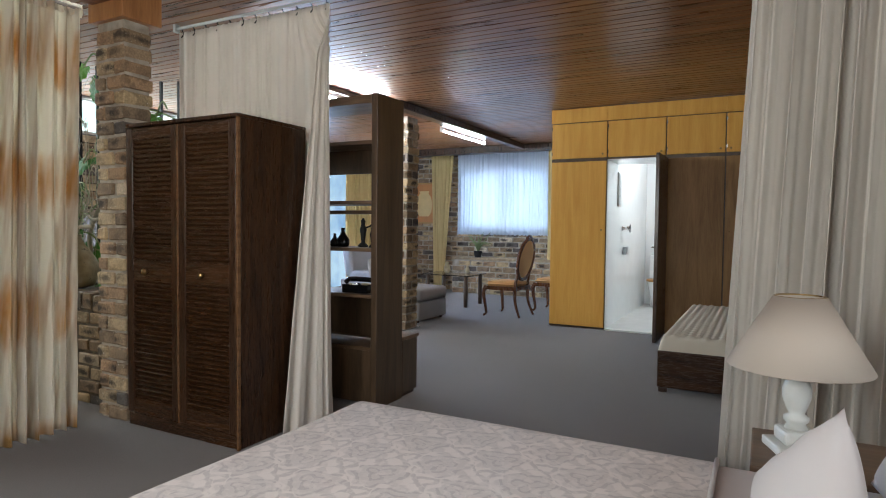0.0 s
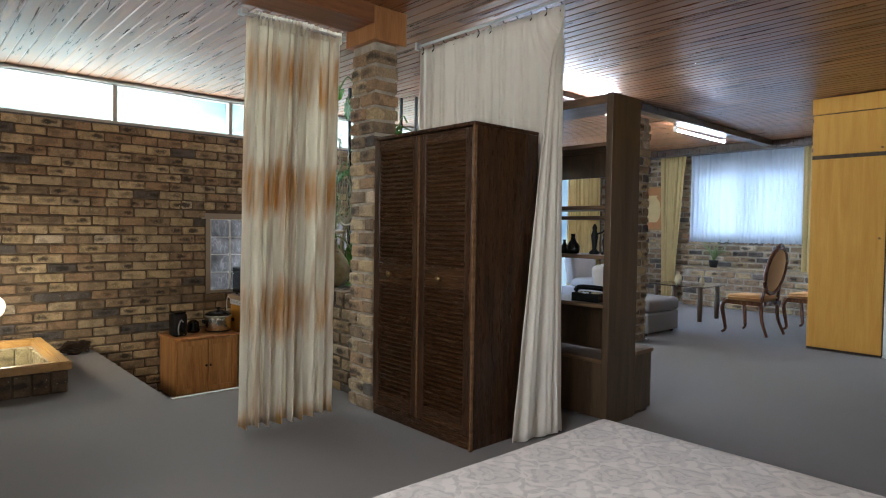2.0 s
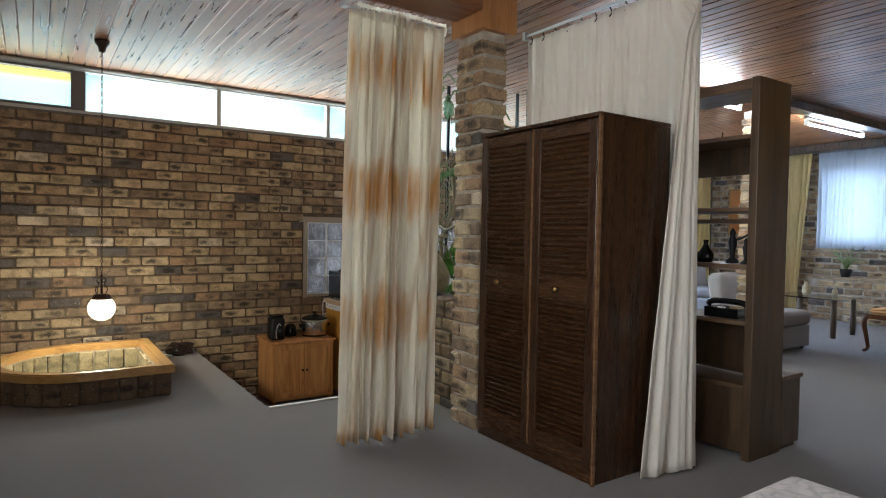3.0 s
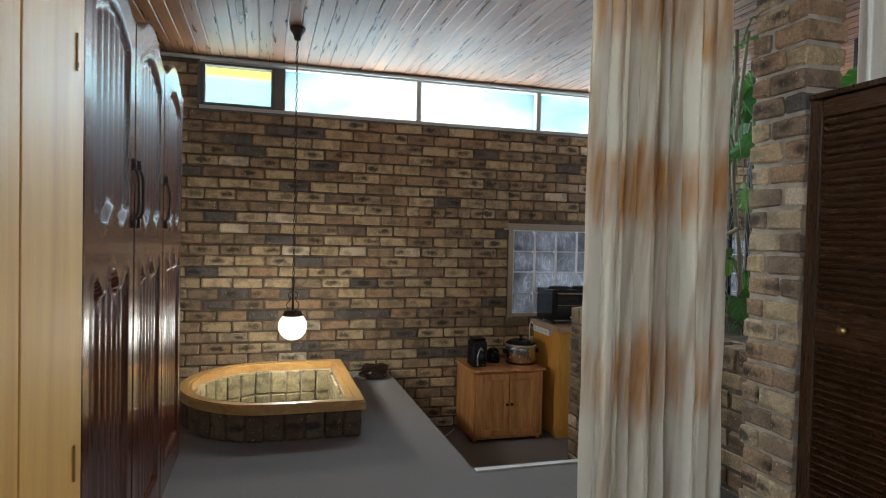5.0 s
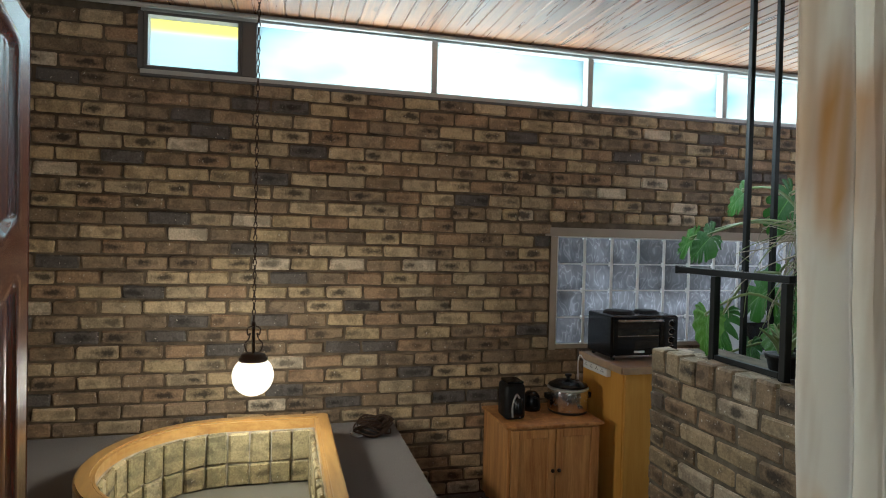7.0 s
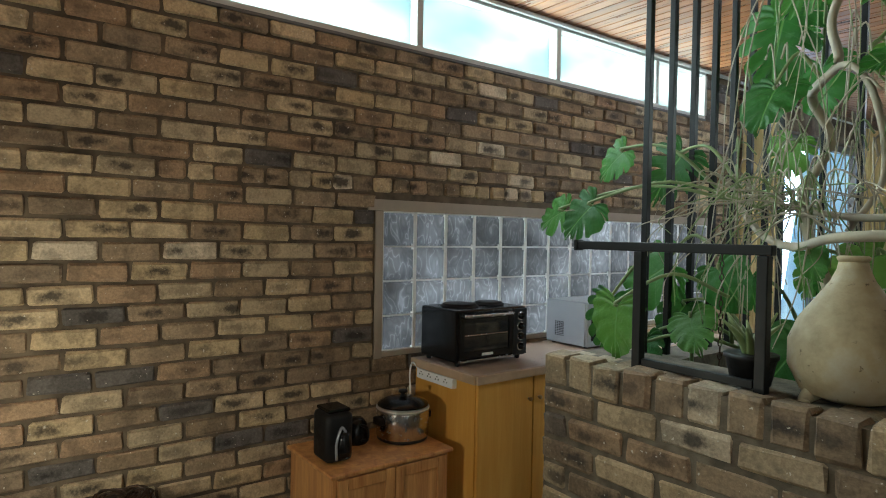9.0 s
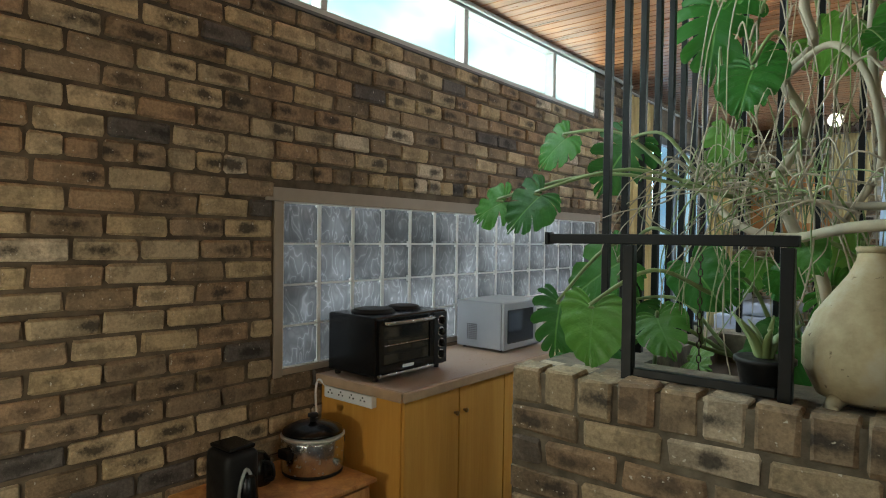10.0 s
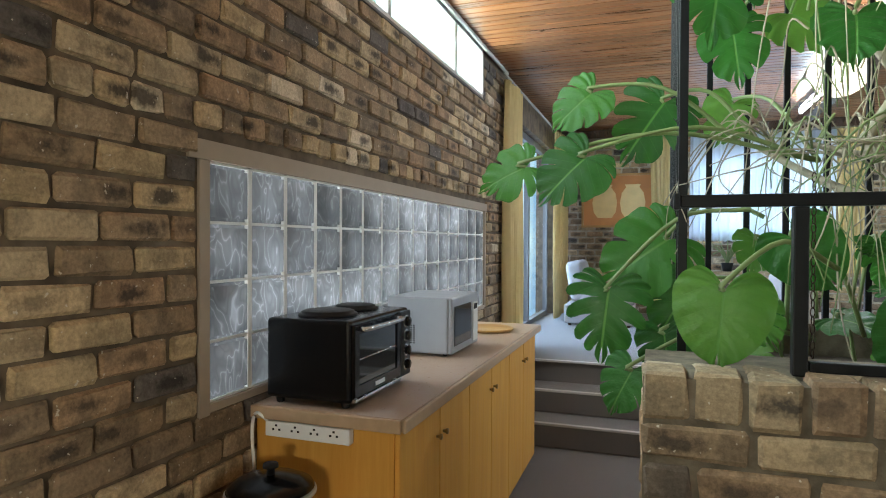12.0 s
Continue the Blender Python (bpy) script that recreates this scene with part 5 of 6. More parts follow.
part("dial", moved(lathe([(0.014, 0), (0.012, 0.012), (0.002, 0.013)], 14), pose(0.122, 0.02, 0.055, 0, 90)), M_STEEL, sc)

cm = thing("coffee_maker", (-6.52, 2.16, PIT + H), "black plastic coffee maker", "appliance")
cm.scale = (1.14, 1.14, 1.14)
part("body", box(-0.075, 0.07, -0.062, 0.062, 0.0, 0.205, 0.025, 3), M_BLACKMATT, cm, "", True)
part("lid", box(-0.06, 0.06, -0.05, 0.05, 0.2055, 0.22, 0.006), M_BLACKGLOSS, cm)
part("spout", moved(lathe([(0.03, 0), (0.034, 0.02), (0.026, 0.09), (0.018, 0.1)], 18), pose(0.072, 0.012, 0.03)), M_BLACKGLOSS, cm, "", True)
part("trim", moved(tube([(0, -0.022, 0.02), (0.006, -0.026, 0.09), (0.004, 0, 0.15), (0.006, 0.026, 0.09), (0, 0.022, 0.02)], 0.006, n=6), pose(0.078, 0.0, 0.0)), M_SILVER, cm, "grey oval trim", True)
kt = thing("kettle", (-6.66, 2.36, PIT + H), "small dark kettle behind the cooker", "kettle")
part("body", lathe([(0.06, 0), (0.066, 0.02), (0.055, 0.10), (0.035, 0.125), (0.002, 0.13)], 22), M_BLACKGLOSS, kt, "", True)
part("handle", tube([(0.05, 0, 0.1), (0.095, 0.01, 0.095), (0.1, 0.012, 0.04), (0.062, 0, 0.025)], 0.008, n=6), M_BLACKMATT, kt, "", True)

# ---------------------------------------------------------------- counter
ct = thing("counter_unit", (WX + 0.01, 2.83, PIT), "long golden-veneered counter cupboard", "cupboard")
CH, CL, CD = 0.95, 2.40, 0.555
part("body", boxes((0, CD - 0.02, 0, CL, 0.07, CH), (0.0, CD - 0.06, 0.02, CL - 0.02, 0, 0.07)), M_OAK, ct)
dd = 0.398
for i in range(6):
    a = 0.006 + i * dd
    d = part("door", box(CD - 0.019, CD, a, a + dd - 0.006, 0.09, CH - 0.01, 0.003, 1), M_OAK, ct)
    part("knob", moved(lathe([(0.006, 0), (0.007, 0.01), (0.012, 0.016), (0.011, 0.022), (0.002, 0.024)], 14), pose(CD, a + (dd - 0.04 if i % 2 == 0 else 0.035), CH - 0.13, 0, 90)), M_BRASS, d, "small brass knob", True)
wt = thing("worktop", (WX + 0.01, 2.83, PIT + CH + 0.0005), "brown laminate worktop with a worn edge", "worktop")
part("board", box(0, CD + 0.02, -0.026, 1.955, 0, 0.042, 0.003), M_COUNTER, wt)
part("board", box(0, CD + 0.02, 1.957, CL + 0.02, 0, 0.0418, 0.003), M_COUNTER, wt, "end board past the joint")
part("front_edge", box(CD + 0.0205, CD + 0.035, -0.03, CL + 0.02, -0.004, 0.0415, 0.006), plain_mat("worn_tan_edge", (0.46, 0.33, 0.21), 0.4, vary=0.25, scale=18), wt, "worn tan edge strip")
part("end_edge", box(0.0, CD + 0.02, -0.0385, -0.0265, -0.004, 0.0415, 0.004), plain_mat("worn_tan_end", (0.42, 0.30, 0.19), 0.4, vary=0.25, scale=18), wt, "worn tan end strip")
CT = PIT + CH + 0.0425
ps = thing("power_strip", (-6.59, 2.806, PIT + CH - 0.062), "white multi-socket power strip fixed under the worktop", "power strip")
part("body", box(-0.16, 0.17, -0.012, 0.022, 0, 0.055, 0.005), M_PORCELAIN, ps)
for i in range(4):
    part("socket", boxes(*[(-0.13 + i * 0.075 + dx, -0.122 + i * 0.075 + dx, -0.0135, -0.0121, 0.024 + dz, 0.031 + dz) for dx, dz in ((0.0, 0), (0.025, 0), (0.0125, 0.014))]), M_BLACKMATT, ps)
part("flex", tube([(-0.15, -0.005, 0.05), (-0.19, -0.02, 0.08), (-0.2, -0.03, 0.02), (-0.19, -0.03, -0.12)], 0.006, n=6), M_PORCELAIN, ps, "white flex", True)

ov = thing("mini_oven", (-6.60, 3.09, CT), "black tabletop oven with two hotplates", "oven", rz=0)
ov.scale = (1.05, 1.05, 1.05)
# front faces +x
part("body", box(-0.165, 0.155, -0.245, 0.245, 0.02, 0.29, 0.014, 3), M_BLACKGLOSS, ov)
for x in (-0.13, 0.12):
    for y in (-0.21, 0.21):
        part("foot", lathe([(0.013, 0), (0.016, 0.0205)], 10, (x, y)), M_BLACKMATT, ov)
fr = part("door", boxes((0.1555, 0.168, -0.235, 0.135, 0.04, 0.075), (0.1555, 0.168, -0.235, 0.135, 0.245, 0.275), (0.1555, 0.168, -0.235, -0.205, 0.075, 0.245), (0.1555, 0.168, 0.105, 0.135, 0.075, 0.245)), M_BLACKGLOSS, ov)
part("window", box(0.1555, 0.163, -0.2045, 0.1045, 0.0755, 0.2445), M_DARKGLASS, fr, "dark oven window")
part("handle", tube([(0.168, -0.2, 0.262), (0.195, -0.19, 0.262), (0.195, 0.09, 0.262), (0.168, 0.1, 0.262)], 0.008, n=8, steps=3), M_STEEL, fr, "steel bar handle", True)
part("rack", tube([(0.1638, -0.2, 0.16), (0.1638, 0.1, 0.16)], 0.0022, n=5, steps=1), M_STEEL, ov)
part("lower_trim", box(0.1555, 0.172, -0.235, 0.135, 0.024, 0.036, 0.002), M_STEEL, ov, "bright lower edge")
part("badge", box(0.1685, 0.1695, -0.085, -0.01, 0.05, 0.064), M_CHALK, ov, "small pale badge")
part("panel", box(0.1555, 0.166, 0.14, 0.237, 0.03, 0.28, 0.003), M_BLACKMATT, ov)
for i in range(4):
    part("dial", moved(lathe([(0.019, 0), (0.018, 0.014), (0.016, 0.018), (0.002, 0.019)], 18), pose(0.166, 0.19, 0.075 + i * 0.055, 0, 90)), M_BLACKGLOSS, ov, "", True)
    part("dial_ring", moved(lathe([(0.024, 0), (0.024, 0.0016), (0.021, 0.002)], 20), pose(0.1662, 0.19, 0.075 + i * 0.055, 0, 90)), M_STEEL, ov, "", True)
for y, r in ((-0.1, 0.092), (0.11, 0.075)):
    part("hotplate", lathe([(r + 0.012, 0.2905), (r + 0.01, 0.297), (r, 0.2975), (r, 0.305), (r - 0.01, 0.308), (0.002, 0.308)], 36, (-0.01, y)), M_BLACKMATT, ov, "", True)

mw = thing("microwave_oven", (-6.59, 4.10, CT), "silver-grey microwave oven on the worktop", "microwave oven")
part("body", box(-0.18, 0.15, -0.235, 0.235, 0.012, 0.295, 0.008), M_SILVER, mw)
for x in (-0.15, 0.12):
    for y in (-0.19, 0.19):
        part("foot", lathe([(0.012, 0), (0.014, 0.0125)], 10, (x, y)), M_BLACKMATT, mw)
part("front", box(0.1505, 0.172, -0.235, 0.235, 0.012, 0.295, 0.008), M_SILVER, mw)
part("window", box(0.1722, 0.1755, -0.2, 0.09, 0.05, 0.25, 0.001), M_DARKGLASS, mw, "dark door window")
part("keypad", box(0.1722, 0.1765, 0.125, 0.21, 0.03, 0.245, 0.001), M_CHALK, mw, "pale control panel")
part("display", box(0.1767, 0.1775, 0.135, 0.2, 0.205, 0.235), M_BLACKGLOSS, mw)
bm = bmesh.new()
for i in range(5):
    for j in range(9):
        bm_box(bm, -0.10 + i * 0.016, -0.09 + i * 0.016, -0.2362, -0.2352, 0.06 + j * 0.011, 0.066 + j * 0.011)
part("vent", bm, M_BLACKMATT, mw, "side vent slots")
tr = thing("tray", (-6.5, 4.85, CT), "flat pale wooden tray on the worktop", "tray")
part("board", lathe([(0.16, 0), (0.17, 0.012), (0.165, 0.02), (0.15, 0.014), (0.002, 0.012)], 30), M_RIM, tr, "", True)
# ---------------------------------------------------------------- built-in cupboards
def cupboard_unit(x0, x1, lower, label, veneer=M_OAK):
    ob = thing("built_in_cupboard", (x0, 7.18, 0), label, "cupboard", "built-in cupboards")
    w = x1 - x0
    # carcasses are dark brown instead of oak, painting shade into the door gaps
    if lower:
        part("body", boxes((0.001, w - 0.001, 0.02, 0.66, 0.0, 2.05)), M_SHELF, ob)
        d = part("door", box(0.006, w - 0.006, 0, 0.019, 0.02, 1.98, 0.003, 1), veneer, ob, "brown oak door" if veneer is M_BROWNOAK else "")
        part("knob", moved(lathe([(0.006, 0), (0.012, 0.012), (0.011, 0.018), (0.002, 0.02)], 12), pose(w - 0.05 if lower == 1 else 0.05, 0, 1.17, 90)), M_BRASS, d, "", True)
    part("top_box", boxes((0.001, w - 0.001, 0.02, 0.66, 2.051 if lower else 2.0, 2.56)), M_SHELF, ob)
    d = part("top_door", box(0.006, w - 0.006, 0, 0.019, 2.02, 2.435, 0.003, 1), M_OAK, ob)
    part("knob", moved(lathe([(0.006, 0), (0.012, 0.012), (0.011, 0.018), (0.002, 0.02)], 12), pose(w - 0.05 if lower != 2 else 0.05, 0, 2.06, 90)), M_BRASS, d, "", True)
    part("pelmet", box(0, w, -0.002, 0.019, 2.445, 2.61, 0.002, 1), M_OAK, ob)
    part("hinge", boxes((0.006, 0.014, -0.006, 0.0, 2.36, 2.40), (0.006, 0.014, -0.006, 0.0, 2.06, 2.1)), M_STEEL, ob, "bright hinge")
    return ob


cupboard_unit(-2.31, -1.64, 1, "golden oak built-in cupboard with an upper locker")
cupboard_unit(-1.639, -0.99, 0, "golden oak locker over the bathroom doorway")
cupboard_unit(-0.989, -0.385, 1, "built-in cupboard with a brown door under an oak locker", M_BROWNOAK)
cupboard_unit(-0.384, 0.22, 2, "built-in cupboard with a brown door under an oak locker", M_BROWNOAK)
cupboard_unit(0.221, 0.83, 1, "built-in cupboard with a brown door behind the curtain", M_BROWNOAK)
cupboard_unit(0.831, 1.46, 2, "built-in cupboard with a brown door behind the curtain", M_BROWNOAK)
cupboard_unit(1.461, 2.09, 1, "built-in cupboard with a brown door behind the curtain", M_BROWNOAK)
structure("trim_jamb", boxes((-1.6385, -1.6345, 7.202, 7.8449, 0.0125, 1.998), (-0.996, -0.9905, 7.2, 7.8449, 0.0125, 1.998), (-1.634, -0.9965, 7.21, 7.8449, 1.99, 1.998)), M_TILE, "white lining of the bathroom doorway", "trim")
door = structure("door_1", box(-1.0, -0.962, 6.56, 7.175, 0.012, 1.975, 0.004), M_DARKWOOD, "dark wooden bathroom door standing open", "door")
part("door_handle", moved(tube([(-1.001, 6.62, 1.0), (-1.03, 6.62, 1.0), (-1.03, 6.73, 1.0)], 0.008, n=8, steps=2), pose(0, 0, 0)), M_STEEL, door, "steel lever handle", True)

# ---------------------------------------------------------------- bathroom
mr = thing("framed_picture", (-1.636, 7.75, 1.47), "narrow grey framed picture on white tiles", "picture")
part("frame", boxes((0, 0.02, 0, 0.16, 0, 0.42)), M_FRAME, mr)
part("print", boxes((0.0205, 0.022, 0.02, 0.14, 0.02, 0.40)), M_PICTURE, mr)
tp2 = thing("shower_mixer", (-1.636, 8.1, 1.19), "chrome shower mixer taps on the tiled wall", "tap")
part("body", moved(lathe([(0.03, 0), (0.03, 0.01), (0.018, 0.02), (0.018, 0.06), (0.03, 0.07), (0.03, 0.1)], 16), pose(0, 0, 0, 0, 90)), M_STEEL, tp2, "", True)
part("lever", tube([(0.07, -0.06, 0.0), (0.07, 0.0, 0.02), (0.07, 0.08, 0.0)], 0.012, n=8), M_STEEL, tp2, "", True)
part("lever", tube([(0.1, 0, -0.05), (0.1, 0.02, 0.0), (0.1, 0, 0.05)], 0.01, n=8), M_STEEL, tp2, "", True)
sd = part("soap_dish", box(0, 0.05, -0.07, 0.07, 0, 0.1, 0.01), M_SILVER, None)
sd.location = (-1.636, 8.22, 0.85)
tagged(sd, "recessed grey soap dish in the tiles", "soap dish")
wc2 = thing("toilet", (-1.34, 9.5, 0.012), "white toilet with a wooden seat", "toilet")
part("cistern", box(-0.2, 0.2, 0.2, 0.395, 0.42, 0.78, 0.02), M_PORCELAIN, wc2, "", False)
part("pan", lathe([(0.12, 0), (0.13, 0.1), (0.19, 0.36), (0.2, 0.395)], 28), M_PORCELAIN, wc2, "", True)
part("seat", lathe([(0.205, 0.396), (0.21, 0.41), (0.2, 0.425), (0.002, 0.428)], 30), M_WOODSEAT, wc2, "golden wooden seat", True)
part("bowl_back", box(-0.16, 0.16, 0.05, 0.39, 0.0, 0.4195, 0.02), M_PORCELAIN, wc2)
pp = thing("potted_plant", (-1.32, 9.78, 0.792), "small grey-leaved plant on the cistern", "plant")
part("pot", lathe([(0.04, 0), (0.055, 0.07), (0.05, 0.075)], 16), M_SILVER, pp, "", True)
bm = bmesh.new()
rng = random.Random(21)
for i in range(16):
    a = rng.uniform(0, 6.28)
    bm_tube(bm, [(0, 0, 0.07), (0.04 * math.cos(a), 0.04 * math.sin(a), 0.15), (0.08 * math.cos(a), 0.08 * math.sin(a), rng.uniform(0.16, 0.32))], 0.012, 0.002, n=5, steps=3)
part("leaves", bm, M_STEM, pp, "", True)

# ---------------------------------------------------------------- bench with a quilted mattress
bn = thing("daybed", (-0.66, 4.66, 0), "dark wooden daybed with a cream quilted mattress", "bench")
part("end_board", box(-0.01, 0.53, 0, 0.045, 0.035, 0.305, 0.008), M_DARKWOOD_X, bn)
for x in (0.03, 0.49):
    part("foot", box(x - 0.03, x + 0.03, 0.002, 0.06, 0, 0.034, 0.004), M_DARKWOOD, bn)
part("side_rail", box(0, 0.035, 0.051, 2.1, 0.08, 0.30, 0.004), M_DARKWOOD, bn)
part("side_rail", box(0.485, 0.52, 0.051, 2.1, 0.08, 0.30, 0.004), M_DARKWOOD, bn)
part("end_board", boxes((0, 0.52, 2.101, 2.14, 0, 0.30)), M_DARKWOOD, bn)
part("base", box(0.036, 0.484, 0.052, 2.1, 0.2, 0.295), M_DARKWOOD, bn)
bm = bmesh.new()
nx, ny = 40, 120
rows = []
for i in range(nx + 1):
    row = []
    for j in range(ny + 1):
        u, v = i / nx, j / ny
        e = (min(u, 1 - u) * 0.52, min(v, 1 - v) * 2.12)
        ed = min(1.0, min(e) / 0.03)
        q = abs(math.sin(math.pi * (u * 5 + v * 20))) * abs(math.sin(math.pi * (u * 5 - v * 20)))
        row.append(bm.verts.new((u * 0.53 - 0.005, v * 2.12 + 0.005, 0.305 + 0.10 * ed ** 0.5 + 0.02 * q * ed)))
    rows.append(row)
for a, b in zip(rows, rows[1:]):
    for j in range(ny):
        bm.faces.new((a[j], b[j], b[j + 1], a[j + 1]))
mt = part("mattress", bm, M_TICKING, bn, "cream quilted mattress", True)
rng = random.Random(2)
bm = bmesh.new()
for i in range(30):
    bm_tube(bm, [(0.525, 0.04 + i * 0.07, 0.36), (0.55, 0.04 + i * 0.07, 0.35), (0.545, 0.05 + i * 0.07, 0.32)], 0.012, 0.006, n=5, steps=2)
part("fringe", bm, M_BLACKMATT, bn, "dark tufted edging", True)

# ---------------------------------------------------------------- far window, net and drapes
w3 = structure("window_3", boxes((-4.97, -3.3, 10.24, 10.29, 1.12, 1.16), (-4.97, -3.3, 10.24, 10.29, 2.16, 2.2), (-4.97, -4.93, 10.24, 10.29, 1.16, 2.16), (-3.34, -3.3, 10.24, 10.29, 1.16, 2.16), (-4.16, -4.11, 10.24, 10.29, 1.16, 2.16), (-4.93, -3.34, 10.245, 10.285, 1.82, 1.85)), M_FRAMEDARK, "steel-framed window behind net curtains", "window")
for a, b in ((-4.93, -4.16), (-4.11, -3.34)):
    p = part("pane", box(a, b, 10.262, 10.266, 1.16, 2.16), M_GLASS, w3)
    p.visible_shadow = False
structure("backdrop_garden", boxes((-9, 0, 12.5, 12.55, -1, 5)), M_GARDEN, "bright bluish garden beyond the window", "backdrop")
structure("backdrop_garden", boxes((-9.6, -9.55, 5, 26, -1, 6)), M_GARDEN, "bright bluish garden beyond the patio door", "backdrop")
net = curtain("net_curtain", (-5.02, 10.10, 0), 0, curtain_bm(1.8, 1.05, 2.50, 26, 0.022, 31, top=0.8, nx=240, nz=8), M_NET, "sheer white net curtain over the far window")
net.children[0].visible_shadow = False
curtain("curtain", (-5.55, 10.04, 0), 0, curtain_bm(0.46, 0.04, 2.5, 7, 0.04, 33, top=0.7, flare=-0.25, nx=90), M_DRAPE, "striped yellow-cream drape beside the far window", ((-0.1, 0, 2.51), (2.6, 0, 2.51)))
curtain("curtain", (-3.28, 10.04, 0), 0, curtain_bm(0.34, 0.04, 2.5, 6, 0.04, 34, top=0.7, nx=80), M_DRAPE, "striped yellow-cream drape beside the far window")

# brick ledge under the window
lg = structure("brick_ledge", boxes((-5.0, -2.36, 9.86, 10.19, 0, 0.60)), M_PALEMORTAR, "low brick ledge under the far window", "ledge")
lt = structure("trim_ledge", box(-5.02, -2.345, 9.84, 10.19, 0.601, 0.64, 0.006), M_BRICKS, "flat brick top of the ledge", "trim")
LEDGE = []
for n in range(6):
    for i in range(11):
        x = -4.88 + i * 0.245 + (0.12 if n % 2 else 0)
        if x < -2.45:
            LEDGE.append((False, x, 9.865, (n + 0.5) * 0.098, 0, 0.224, 0.04, 0.078))

# painting
pt = thing("painting", (-6.5, 10.19, 1.24), "wide painting of two pale jars on orange", "painting")
part("frame", boxes((0, 1.12, -0.03, 0, 0, 0.03), (0, 1.12, -0.03, 0, 0.75, 0.78), (0, 0.03, -0.03, 0, 0.03, 0.75), (1.09, 1.12, -0.03, 0, 0.03, 0.75)), M_RIM, pt)
part("canvas", boxes((0.03, 1.09, -0.015, 0, 0.03, 0.75)), M_ORANGE, pt)
for x in (0.33, 0.72):
    pts = [(0.10, 0.14), (0.155, 0.22), (0.175, 0.36), (0.15, 0.5), (0.09, 0.58), (0.11, 0.62)]
    out = [(x + a, z) for a, z in pts] + [(x - a, z) for a, z in pts[::-1]]
    part("jar", moved(prism(out, 0, 0.004), Matrix(((1, 0, 0, 0), (0, 0, -1, -0.0155), (0, 1, 0, 0), (0, 0, 0, 1)))), M_JAR, pt, "painted pale jar")

# patio door in the west wall
pd = structure("door_2", boxes((-6.98, -6.92, 6.98, 9.7, 2.22, 2.30), (-6.98, -6.92, 6.98, 7.04, 0, 2.22), (-6.98, -6.92, 9.64, 9.7, 0, 2.22), (-6.98, -6.92, 8.3, 8.38, 0, 2.22), (-6.98, -6.92, 7.04, 8.3, 0, 0.06), (-6.98, -6.92, 8.38, 9.64, 0, 0.06)), M_FRAMEDARK, "glazed sliding patio door", "door")
for a, b in ((7.04, 8.3), (8.38, 9.64)):
    p = part("pane", box(-6.952, -6.948, a, b, 0.06, 2.22), M_GLASS, pd)
    p.visible_shadow = False
curtain("curtain", (-6.745, 6.42, 0), 90, curtain_bm(0.62, 0.03, 2.5, 6, 0.05, 41, top=0.8, nx=90), M_DRAPE, "gathered cream-yellow drape by the patio door", ((-0.15, 0, 2.52), (3.1, 0, 2.52)))
curtain("curtain", (-6.7, 8.95, 0), 90, curtain_bm(0.95, 0.03, 2.5, 12, 0.05, 42, top=0.8, nx=160), M_DRAPE, "gathered cream-yellow drape by the patio door")

# ---------------------------------------------------------------- living area
sf = thing("armchair", (-4.1, 6.78, 0), "low grey upholstered armchair", "armchair")
part("base", box(-0.42, 0.40, -0.36, 0.36, 0.03, 0.26, 0.02), M_SOFA, sf)
part("seat_cushion", box(-0.25, 0.42, -0.35, 0.35, 0.265, 0.42, 0.05, 3), M_SOFA, sf, "", True)
part("back_cushion", moved(box(-0.12, 0.1, -0.35, 0.35, 0.0, 0.5, 0.07, 3), pose(-0.22, 0, 0.30, 0, -10, 0)), M_SOFA, sf, "", True)
for x in (-0.36, 0.34):
    for y in (-0.3, 0.3):
        part("foot", lathe([(0.02, 0), (0.024, 0.0295)], 10, (x, y)), M_DARKWOOD, sf)
sf2 = copy_thing(sf, pose(-6.1, 8.9, 0, 0, 0, 0))

gt = thing("glass_table", (-4.2, 8.35, 0), "low glass-topped table on thick wooden legs", "table")
part("top", box(-0.42, 0.42, -0.35, 0.35, 0.46, 0.475, 0.004), M_GLASS, gt)
for x in (-0.32, 0.32):
    for y in (-0.26, 0.26):
        part("leg", lathe([(0.03, 0), (0.035, 0.2), (0.03, 0.4595)], 12, (x, y)), M_SHELF, gt, "", True)
for x, y, s in ((-4.3, 8.3, 1.0), (-4.05, 8.5, 0.7)):
    b = part("vase", lathe([(0.03 * s, 0), (0.05 * s, 0.04 * s), (0.045 * s, 0.1 * s), (0.02 * s, 0.14 * s), (0.03 * s, 0.17 * s)], 18), M_GOURD, None, "", True)
    b.location = (x, y, 0.4755)
    tagged(b, "small clay vase on the glass table", "vase")
fp = thing("potted_plant", (-4.55, 9.98, 0.641), "small wispy plant in a dark pot on the ledge", "plant")
fp.scale = (1.1, 1.1, 1.1)
part("pot", lathe([(0.05, 0), (0.07, 0.1), (0.065, 0.105)], 16), M_BLACKMATT, fp, "", True)
bm = bmesh.new()
rng = random.Random(77)
for i in range(22):
    a = rng.uniform(0, 6.28)
    r = rng.uniform(0.08, 0.24)
    bm_tube(bm, [(0, 0, 0.1), (0.4 * r * math.cos(a), 0.4 * r * math.sin(a), 0.24), (r * math.cos(a), r * math.sin(a) * 0.7, rng.uniform(0.18, 0.42))], 0.012, 0.003, n=4, steps=3)
part("leaves", bm, M_STEM, fp, "", True)


